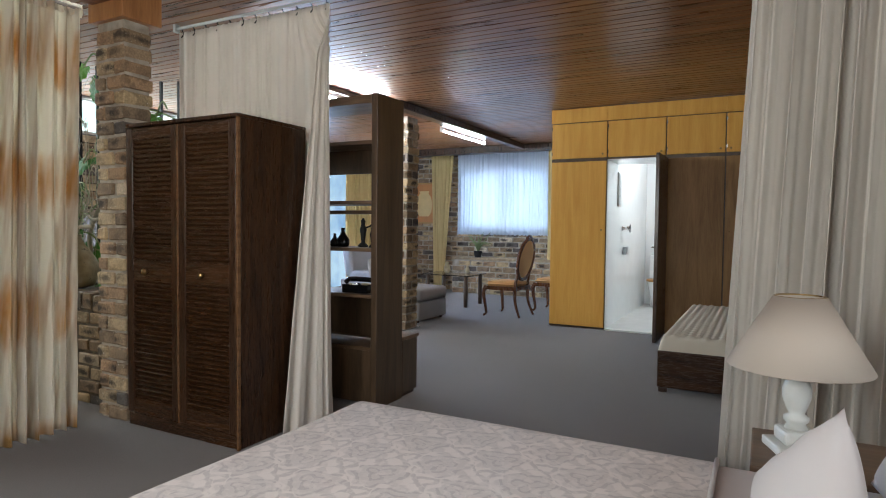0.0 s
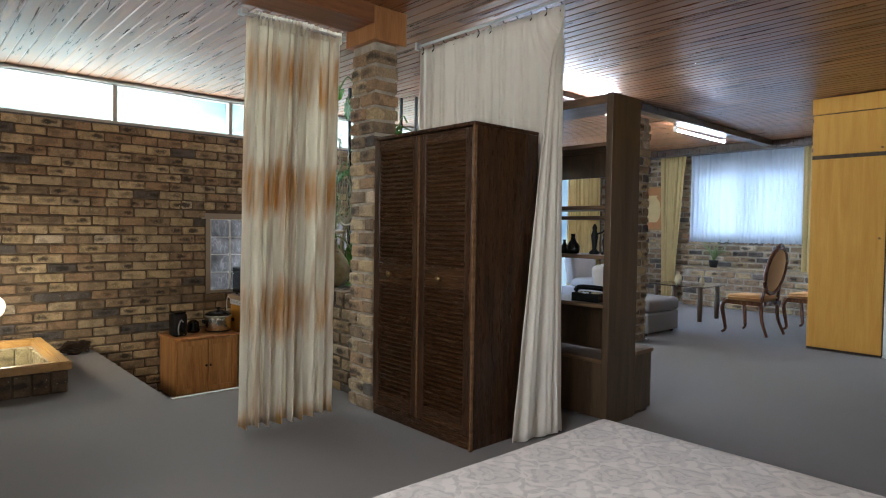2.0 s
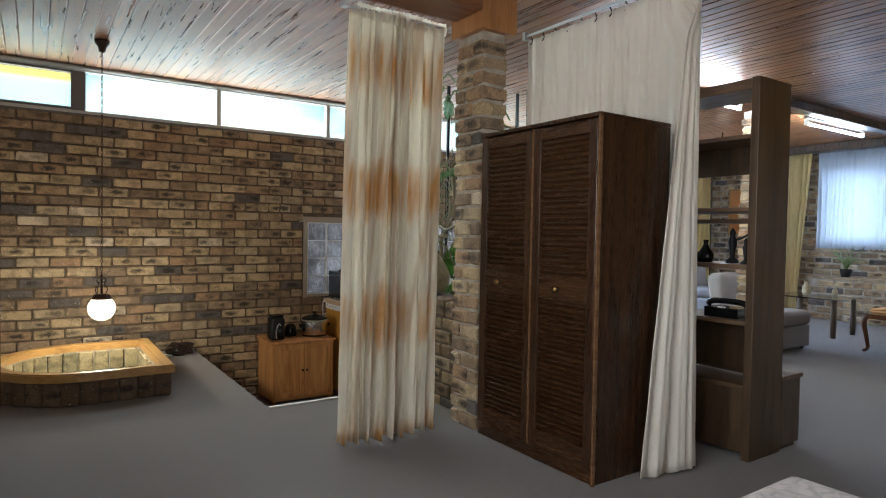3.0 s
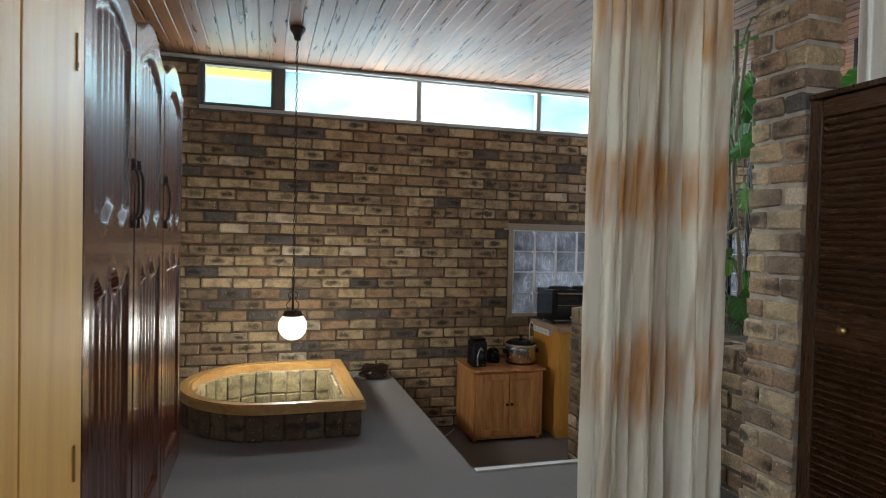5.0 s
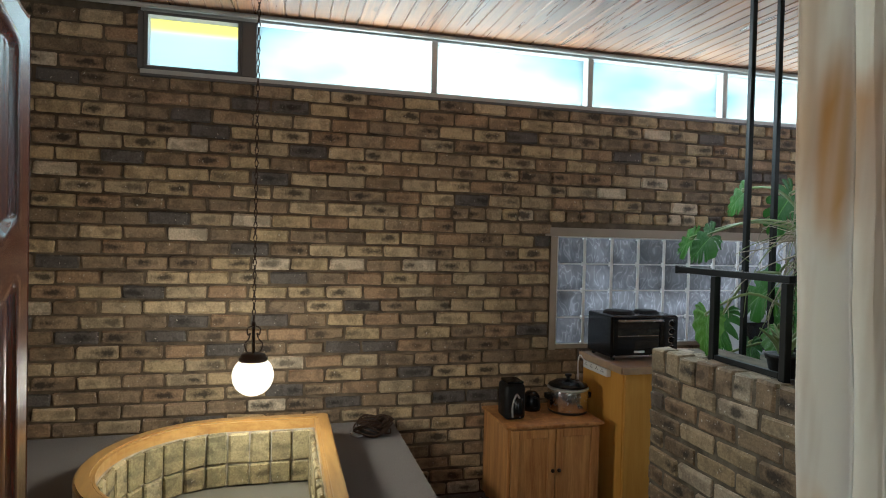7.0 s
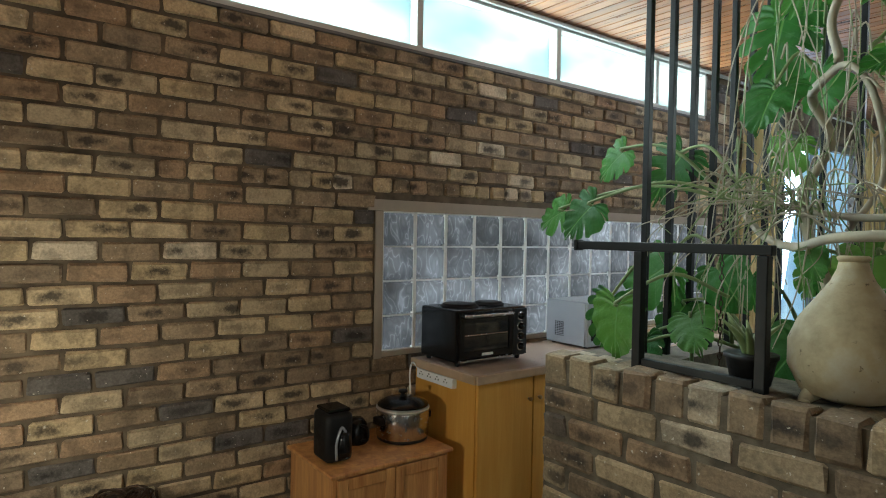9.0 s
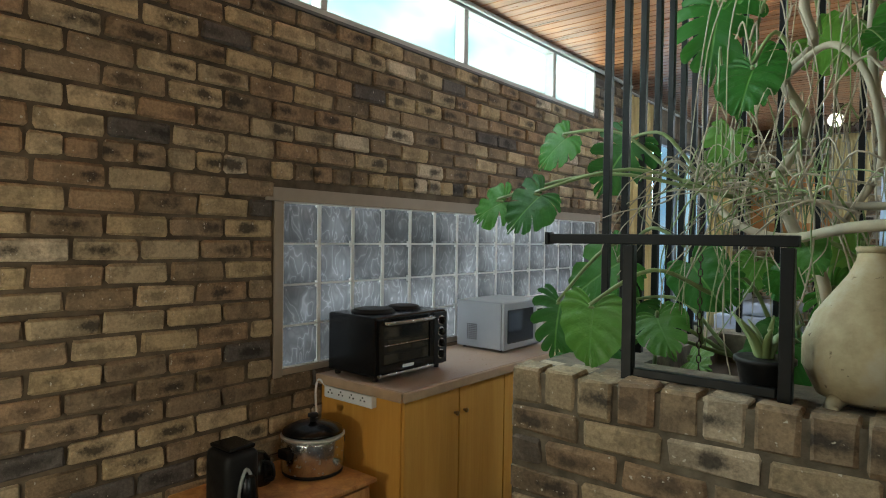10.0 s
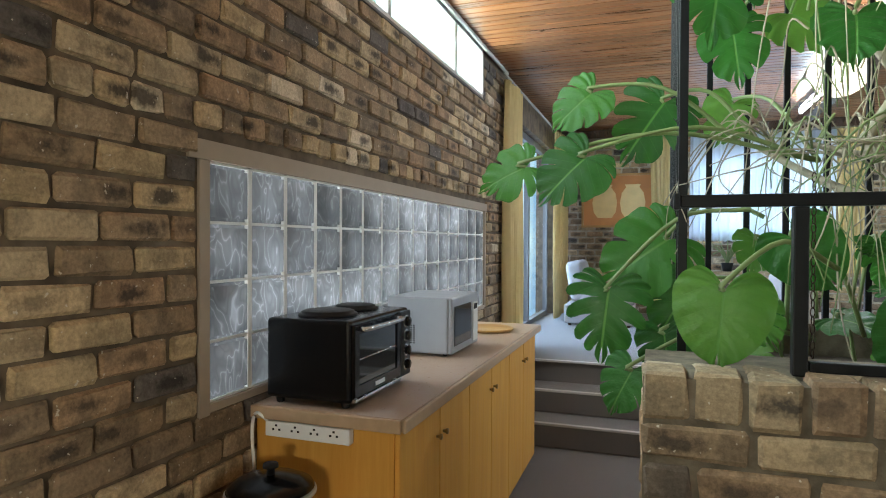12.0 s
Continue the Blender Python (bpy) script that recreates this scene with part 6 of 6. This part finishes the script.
def dining_chair():
    ob = thing("dining_chair", (0, 0, 0), "carved walnut chair with tan oval back and seat", "chair", "carved chairs")
    part("seat_frame", prism([(-0.25, -0.24), (0.25, -0.24), (0.21, 0.22), (-0.21, 0.22)], 0.36, 0.41), M_CHAIRWOOD, ob)
    bm = prism([(-0.235, -0.225), (0.235, -0.225), (0.20, 0.20), (-0.20, 0.20)], 0.4105, 0.47)
    bmesh.ops.bevel(bm, geom=bm.edges[:], offset=0.025, segments=3, affect="EDGES")
    part("seat", bm, M_TAN, ob, "tan velvet seat", True)
    for sx in (-1, 1):
        part("leg", tube([(sx * 0.22, -0.21, 0.40), (sx * 0.25, -0.245, 0.33), (sx * 0.235, -0.225, 0.16), (sx * 0.225, -0.215, 0.05), (sx * 0.245, -0.25, 0.012)], 0.03, 0.014, n=8), M_CHAIRWOOD, ob, "curved front leg", True)
        part("leg", tube([(sx * 0.18, 0.19, 0.40), (sx * 0.185, 0.20, 0.2), (sx * 0.2, 0.27, 0.012)], 0.024, 0.016, n=8), M_CHAIRWOOD, ob, "", True)
    def oval(rx, rz, y, n=24):
        return [(rx * math.sin(2 * math.pi * i / n), y + 0.10 * (0.5 + 0.5 * math.cos(2 * math.pi * i / n)), 0.77 + rz * math.cos(2 * math.pi * i / n)) for i in range(n + 1)]
    part("back_frame", tube(oval(0.21, 0.27, 0.2), 0.024, n=8, steps=2), M_CHAIRWOOD, ob, "carved oval frame", True)
    bm = bmesh.new()
    ring = [[bm.verts.new((q[0] * s, q[1] * 1.0 + (0.05 - 0.05) * s + off, 0.77 + (q[2] - 0.77) * s)) for q in oval(0.2, 0.26, 0.2)[:-1]] for s, off in ((1.0, 0.0), (0.7, -0.022), (0.25, -0.03))]
    for a, b in zip(ring, ring[1:]):
        for i in range(24):
            bm.faces.new((a[i], a[(i + 1) % 24], b[(i + 1) % 24], b[i]))
    bm.faces.new(ring[-1])
    ring2 = [[bm.verts.new((q[0] * s, q[1] + off, 0.77 + (q[2] - 0.77) * s)) for q in oval(0.2, 0.26, 0.2)[:-1]] for s, off in ((1.0, 0.004), (0.6, 0.018))]
    for i in range(24):
        bm.faces.new((ring2[0][(i + 1) % 24], ring2[0][i], ring2[1][i], ring2[1][(i + 1) % 24]))
    bm.faces.new(ring2[1][::-1])
    part("backrest", bm, M_TAN, ob, "tan upholstered back", True)
    for sx in (-1, 1):
        part("back_post", tube([(sx * 0.18, 0.19, 0.39), (sx * 0.175, 0.2, 0.48), (sx * 0.15, 0.225, 0.60)], 0.02, n=8), M_CHAIRWOOD, ob, "", True)
    part("crest", tube([(-0.07, 0.298, 1.045), (0, 0.30, 1.075), (0.07, 0.298, 1.045)], 0.02, n=8), M_CHAIRWOOD, ob, "carved crest", True)
    return ob


dc = dining_chair()
dc.matrix_world = pose(-3.03, 7.66, 0, 0, 0, -97)
copy_thing(dc, pose(-2.62, 8.45, 0, 0, 0, -95))

# tube lamps
def tube_lamp(p):
    ob = thing("tube_lamp", p, "lit fluorescent tube lamp on the ceiling", "lamp", "tube lamps")
    part("housing", box(-0.02, 0.02, -0.73, 0.73, 0.06, 0.118, 0.004), M_FRAMEDARK, ob)
    part("tube", moved(lathe([(0.014, -0.7), (0.014, 0.7)], 14), pose(0, 0, 0, 90)), M_TUBE, ob, "bright white tube", True)
    for s in (-1, 1):
        part("holder", box(-0.022, 0.022, s * 0.715 - 0.014, s * 0.715 + 0.014, -0.02, 0.044, 0.004), M_WHITE, ob)
    return ob


tb = tube_lamp((-3.93, 8.1, CZ - 0.12))
copy_thing(tb, pose(-3.95, 5.35, CZ - 0.12))

# hanging globes beyond the planter
def globe_lamp(p, r, drop, label):
    ob = thing("globe_lamp", p, label, "lamp")
    g = part("globe", lathe([(r * math.sin(a), -r * math.cos(a)) for a in [0.03 + i * 2.75 / 14 for i in range(15)]], 28), M_GLOBE, ob, "white glass globe", True)
    g.visible_shadow = False
    part("collar", lathe([(r * 0.42, r * 0.9), (r * 0.44, r * 1.05), (r * 0.2, r * 1.2)], 18), M_IRON, ob, "", True)
    bm = tube([(0, 0, r * 1.15), (0, 0, drop)], 0.007, n=6, steps=1)
    for a in range(3):
        bm_tube(bm, [(q * math.cos(a * 2.09), q * math.sin(a * 2.09), zz) for q, zz in ((0.01, r * 2.3), (0.06, r * 2.1), (0.03, r * 1.6), (0.07, r * 1.25))], 0.006, n=5)
    part("rod", bm, M_IRON, ob, "", True)
    return ob


globe_lamp((-4.55, 4.75, 1.95), 0.15, CZ - 1.95, "large white globe lamp on an iron rod")
globe_lamp((-5.26, 7.9, 2.32), 0.07, CZ - 2.32, "small lit globe lamp by the far wall")

# ---------------------------------------------------------------- steel bars and rail over the planter
sb = thing("steel_screen", (0, 0, 0), "black floor-to-ceiling steel bars around the planter", "screen")
barm = mesh_of("bar", box(-0.013, 0.013, -0.013, 0.013, 0.662, CZ - 0.002, 0.002, 1), M_BLACK)
for i in range(8):
    b = new("bar", barm)
    b.parent = sb
    b.location = (-5.39, 2.97 + i * 0.165, 0)
for i in range(10):
    b = new("bar", barm)
    b.parent = sb
    b.location = (-5.225 + i * 0.165, 4.2, 0)
rf = thing("steel_rail", (0, 0, 0), "black steel rail frame standing on the planter wall", "rail")
part("top_bar", box(-5.41, -4.715, 2.585, 2.615, 1.105, 1.135, 0.003), M_BLACK, rf)
part("bottom_bar", box(-5.13, -4.76, 2.588, 2.612, 0.722, 0.747, 0.003), M_BLACK, rf)
for x in (-5.15, -4.74):
    part("post", box(x - 0.016, x + 0.016, 2.584, 2.616, 0.712, 1.104, 0.003), M_BLACK, rf)
part("end_cap", box(-5.425, -5.411, 2.58, 2.62, 1.10, 1.14, 0.003), M_BLACK, rf)

# clay pot and small potted plant on the coping
gpot = thing("clay_pot", (-4.575, 2.76, 0.708), "large gourd-shaped pale clay pot on the planter wall", "pot")
gpot.scale = (0.94, 0.94, 1.0)
part("body", lathe([(0.07, 0.0), (0.13, 0.02), (0.165, 0.09), (0.165, 0.16), (0.138, 0.225), (0.092, 0.285), (0.058, 0.33), (0.042, 0.365), (0.038, 0.385)], 36), M_GOURD, gpot, "", True)
part("lip", lathe([(0.038, 0.3855), (0.043, 0.392), (0.044, 0.398), (0.037, 0.402), (0.03, 0.396)], 28), M_GOURD, gpot, "rolled lip", True)
part("foot", tube([(-0.055, -0.075, 0.03), (-0.07, -0.105, 0.014), (-0.075, -0.12, -0.004), (-0.06, -0.135, -0.012)], 0.026, 0.012, n=10, steps=4), M_GOURD, gpot, "pale curled foot", True)
bp = thing("potted_plant", (-4.80, 2.66, 0.722), "small succulent in a black plastic pot", "plant")
part("pot", lathe([(0.055, 0), (0.07, 0.075), (0.076, 0.078), (0.076, 0.09), (0.066, 0.09)], 24), M_BLACKMATT, bp, "", True)
rng = random.Random(9)
for i in range(9):
    a = i * 0.72
    r = 0.05 + 0.05 * rng.random()
    bm = tube([(0, 0, 0.07), (0.5 * r * math.cos(a), 0.5 * r * math.sin(a), 0.14), (1.2 * r * math.cos(a), 1.2 * r * math.sin(a), 0.17 + 0.05 * rng.random())], 0.018, 0.003, n=6, steps=3)
    part("leaf", bm, M_STEM, bp, "", True)


# ---------------------------------------------------------------- split-leaf climber
def leaf_bm(split=1.0, seed=0):
    """A heart-shaped leaf of length about 1 along x, its stalk at the origin; narrow slits run out between the veins."""
    rng = random.Random(seed)
    bm = bmesh.new()
    n, cols, rings = 7, 4, (0.0, 0.18, 0.36, 0.5, 0.66, 0.82, 0.93, 1.0)

    def place(s, r, side):
        m = max(0.0, (s - 0.34) / 0.66) * 0.76
        th = radians(152 - 143 * s ** 0.95)
        reach = 0.40 + 0.20 * math.sin(math.pi * min(1.0, s * 1.15)) - 0.16 * s ** 3
        bend = th - 0.32 * r * r * (1 - 0.6 * s)
        x, y = m + r * reach * math.cos(bend), r * reach * math.sin(bend)
        z = -0.22 * x * abs(x) - 0.42 * y * y + 0.16 * y + 0.034 * math.sin(2 * math.pi * n * s) * r + 0.05 * math.sin(3.1 * s + 2.0 * side + seed) * r * r
        return (x, side * y, z)

    for side in (1, -1):
        cutr = [rng.uniform(0.34, 0.62) + 0.15 * (1 - split) for _ in range(n + 1)]
        slit = [split * rng.uniform(0.26, 0.56) if split and rng.random() < 0.35 + 0.53 * split else 0.0 for _ in range(n + 1)]
        slit[0] = slit[n] = 0.0
        slit[1] *= 0.3
        for i in range(n):
            grid = []
            for k in range(cols + 1):
                f = k / cols
                col = []
                for r in rings:
                    lo = slit[i] * max(0.0, (r - cutr[i]) / (1 - cutr[i])) ** 0.7 * 0.5
                    hi = slit[i + 1] * max(0.0, (r - cutr[i + 1]) / (1 - cutr[i + 1])) ** 0.7 * 0.5
                    g = lo + (1 - lo - hi) * f
                    tip = 1.0
                    if split:
                        near_edge = 1 - min(1.0, 2.6 * min(f if slit[i] else 1.0, (1 - f) if slit[i + 1] else 1.0))
                        tip -= 0.10 * split * near_edge * (r > 0.9)
                    col.append(bm.verts.new(place((i + g) / n, r * tip, side)))
                grid.append(col)
            for p, q in zip(grid, grid[1:]):
                for k in range(len(rings) - 1):
                    fc = (p[k], q[k], q[k + 1], p[k + 1])
                    bm.faces.new(fc[::-1] if side > 0 else fc)
    bmesh.ops.remove_doubles(bm, verts=bm.verts, dist=0.0006)
    bmesh.ops.dissolve_degenerate(bm, dist=0.0003, edges=bm.edges)
    return bm


LEAVES = [mesh_of("leaf", leaf_bm(1.0, 1), M_LEAF, True), mesh_of("leaf", leaf_bm(0.85, 2), M_LEAF, True), mesh_of("leaf", leaf_bm(0.0, 3), M_LEAF, True), mesh_of("leaf", leaf_bm(0.4, 5), M_LEAF, True), mesh_of("leaf", leaf_bm(0.55, 8), M_LEAF, True)]
plant = thing("climbing_plant", (-4.75, 3.1, 0.52), "large split-leaf climbing plant with bare aerial roots", "plant")
P0 = Vector((-4.75, 3.1, 0.52))


def add_leaf(p, size, tip, normal, kind, root=None):
    size *= 0.78
    t = Vector(tip).normalized()
    nrm = Vector(normal)
    nrm = (nrm - nrm.dot(t) * t).normalized()
    s = nrm.cross(t)
    c = Vector(p) - t * size * 0.4
    m = Matrix(((t.x, s.x, nrm.x, c.x), (t.y, s.y, nrm.y, c.y), (t.z, s.z, nrm.z, c.z), (0, 0, 0, 1))) @ Matrix.Diagonal((size, size, size, 1))
    ob = new("leaf", LEAVES[kind])
    ob.parent = plant
    ob.matrix_local = Matrix.Translation(-P0) @ m
    if root is not None:
        r = Vector(root)
        mid = (r + c) / 2 + Vector((0, 0, 0.10))
        part("stalk", tube([r - P0, mid - P0, c - P0 + Vector((0, 0, 0.02)), c - P0], 0.008, 0.006, n=6, steps=5), M_STEM, plant, "", True)


HUB = (-5.0, 3.12, 1.27)
CROWN = (-4.85, 3.25, 2.15)
HEART = (-5.0, 3.15, 0.72)
# the large leaves that reach out over the passage
add_leaf((-5.74, 3.19, 1.50), 0.24, (-0.75, -0.15, -0.6), (-0.05, -0.95, 0.3), 3, (-5.2, 3.2, 1.34))
add_leaf((-5.50, 3.27, 1.43), 0.33, (-0.55, -0.2, -0.8), (0.1, -0.95, 0.25), 0, (-5.15, 3.25, 1.36))
add_leaf((-5.95, 3.02, 1.245), 0.24, (-0.9, -0.1, -0.35), (0.35, -0.75, 0.55), 1, HUB)
add_leaf((-5.74, 2.97, 1.235), 0.27, (-0.7, -0.25, -0.65), (0.0, -0.92, 0.4), 4, HUB)
add_leaf((-5.52, 3.16, 0.97), 0.36, (-0.7, -0.15, -0.45), (0.15, -0.8, 0.55), 1, (-5.15, 3.1, 1.1))
add_leaf((-5.62, 3.02, 0.77), 0.31, (-0.12, -0.15, -0.95), (-0.05, -0.95, 0.25), 0, (-5.2, 3.0, 1.12))
add_leaf((-5.56, 2.93, 0.575), 0.20, (-0.45, -0.2, -0.8), (-0.2, -0.9, 0.3), 3, HEART)
add_leaf((-5.31, 2.675, 0.815), 0.27, (-0.1, -0.1, -0.95), (-0.1, -0.95, 0.12), 2, (-5.0, 2.9, 0.95))
add_leaf((-5.40, 3.2, 0.80), 0.26, (-0.4, -0.2, -0.7), (0.1, -0.85, 0.4), 4, HEART)
add_leaf((-5.43, 3.05, 0.66), 0.22, (0.1, -0.2, -0.9), (-0.2, -0.9, 0.2), 3, HEART)
# under the ceiling
add_leaf((-5.24, 3.70, 2.02), 0.44, (-0.1, -0.25, -0.95), (0.05, -0.9, 0.3), 0, CROWN)
add_leaf((-5.02, 3.48, 2.20), 0.40, (-0.6, -0.3, -0.6), (0.1, -0.85, 0.5), 4, CROWN)
add_leaf((-5.14, 3.95, 1.86), 0.34, (0.1, -0.2, -0.9), (-0.1, -0.95, 0.2), 1, CROWN)
add_leaf((-4.80, 4.12, 2.00), 0.36, (0.75, -0.15, -0.5), (0.0, -0.85, 0.5), 3, CROWN)
add_leaf((-5.20, 3.75, 1.52), 0.24, (-0.35, 0.0, -0.85), (0.1, -0.9, 0.3), 1, HUB)
add_leaf((-4.62, 3.2, 2.05), 0.32, (0.6, -0.3, -0.5), (0.0, -0.9, 0.5), 4, CROWN)
add_leaf((-4.45, 3.35, 1.75), 0.30, (0.8, -0.1, -0.4), (0.0, -0.8, 0.6), 0, (-4.7, 3.2, 1.8))
# a thicket of smaller leaves in the planter
rng = random.Random(17)
for i in range(54):
    lo = i < 44
    p = (rng.uniform(-5.22, -3.75), rng.uniform(2.82, 4.05), 0.62 + 0.46 * rng.random() ** 1.4 if lo else rng.uniform(1.6, 2.45))
    add_leaf(p, rng.uniform(0.12, 0.26), (rng.uniform(-0.9, 0.8), rng.uniform(-0.7, 0.4), rng.uniform(-0.9, 0.1)), (rng.uniform(-0.5, 0.5), -0.8, rng.uniform(0.1, 0.9)), rng.choice((0, 1, 3, 4, 4, 2)),
             (p[0] + rng.uniform(-0.1, 0.2), p[1] + 0.12, p[2] - 0.22 if lo else p[2] + 0.1))
# main stems and hanging roots
stems = [
    ([(-4.72, 2.98, 0.55), (-4.70, 2.95, 0.95), (-4.78, 3.0, 1.12), (-4.87, 3.13, 1.31), (-4.85, 3.15, 1.37), (-4.79, 3.15, 1.5), (-4.86, 3.16, 1.66), (-4.78, 3.16, 1.76), (-4.81, 3.18, 1.93), (-4.72, 3.2, 2.2), (-4.78, 3.25, 2.58)], 0.019, 0.015),
    ([(-4.30, 2.72, 1.17), (-4.60, 2.73, 1.16), (-4.78, 2.88, 1.13), (-4.93, 3.0, 1.16), (-5.05, 3.1, 1.24), (-5.15, 3.2, 1.33)], 0.016, 0.011),
    ([(-4.5, 3.1, 0.55), (-4.52, 3.1, 1.1), (-4.62, 3.12, 1.7), (-4.58, 3.16, 2.5)], 0.014, 0.011),
    ([(-4.86, 3.15, 1.66), (-4.72, 3.05, 1.72), (-4.62, 3.0, 1.60), (-4.58, 2.98, 1.35), (-4.66, 2.95, 1.18)], 0.012, 0.009),
    ([(-4.30, 2.9, 1.30), (-4.55, 2.9, 1.22), (-4.85, 3.02, 1.26), (-5.02, 3.12, 1.32)], 0.013, 0.009),
]
for pts, r0, r1 in stems:
    part("stem", tube([Vector(q) - P0 for q in pts], r0, r1, n=8, steps=8), M_ROOT, plant, "bare grey-brown climbing stem", True)
for i in range(150):
    if i < 60:
        # arching out of the horizontal stem, over and down
        f = rng.random()
        x, y, z = -4.6 - 0.55 * f, 2.75 + 0.45 * f, 1.17 + 0.16 * f + rng.uniform(-0.03, 0.05)
        sx, sy = rng.uniform(-0.5, 0.35), rng.uniform(-0.3, 0.2)
        L = rng.uniform(-0.1, 0.5)
        w1, w2 = rng.uniform(-0.09, 0.09), rng.uniform(-0.09, 0.09)
        pts = [(x, y, z), (x + 0.3 * sx, y + 0.3 * sy + w1, z + rng.uniform(0.0, 0.14)), (x + 0.65 * sx + w2, y + 0.6 * sy, z + 0.02 - 0.2 * L), (x + 0.9 * sx + w2, y + 0.9 * sy - w1, z - 0.6 * L), (x + sx, y + sy, max(0.76, z - L))]
    else:
        x, y, z = rng.uniform(-5.05, -4.4), rng.uniform(2.9, 3.3), rng.choice((1.2, 1.5, 1.75, 2.0, 2.25)) + rng.uniform(-0.1, 0.1)
        L = rng.uniform(0.25, 0.8)
        sx, sy = rng.uniform(-0.22, 0.18), rng.uniform(-0.16, 0.12)
        pts = [(x, y, z), (x + 0.3 * sx, y + 0.3 * sy, z + 0.04), (x + 0.7 * sx + rng.uniform(-0.05, 0.05), y + 0.7 * sy, z - 0.4 * L), (x + sx, y + sy, max(0.56, z - L))]
    part("aerial_root", tube([Vector(q) - P0 for q in pts], rng.uniform(0.002, 0.0048), 0.0015, n=5, steps=5), M_ROOT if i % 3 else M_STEM, plant, "", True)

# thin dark chain hanging among the stems
chain = thing("chain", (-5.05, 2.94, 0), "thin dark iron chain hanging among the plant stems", "chain")
lb = bmesh.new()
ring = [(0.0065 * math.cos(a * math.pi / 5), 0, 0.014 * math.sin(a * math.pi / 5)) for a in range(11)]
bm_tube(lb, ring, 0.002, n=4, steps=1)
lm = mesh_of("link", lb, M_IRON, True)
for i in range(29):
    b = new("link", lm)
    b.parent = chain
    b.matrix_local = pose(0, 0, 0.545 + 0.0235 * i, 0, 0, 90 * (i % 2) + 20)
# ---------------------------------------------------------------- the pieces of walls and columns
lay_bricks(wall_w, WEST_BRICKS, "brick_courses", "brown and tan face bricks")
lay_bricks(wall_n, NORTH_BRICKS, "brick_courses", "pale brown face bricks")
for ob, bricks in COLS:
    lay_bricks(ob, bricks)
lay_bricks(pl, PLANTER_BRICKS, "brick_courses", "brown planter bricks", M_DIRTYBRICK)
lay_bricks(lg, LEDGE, "brick_courses", "pale brown ledge bricks")
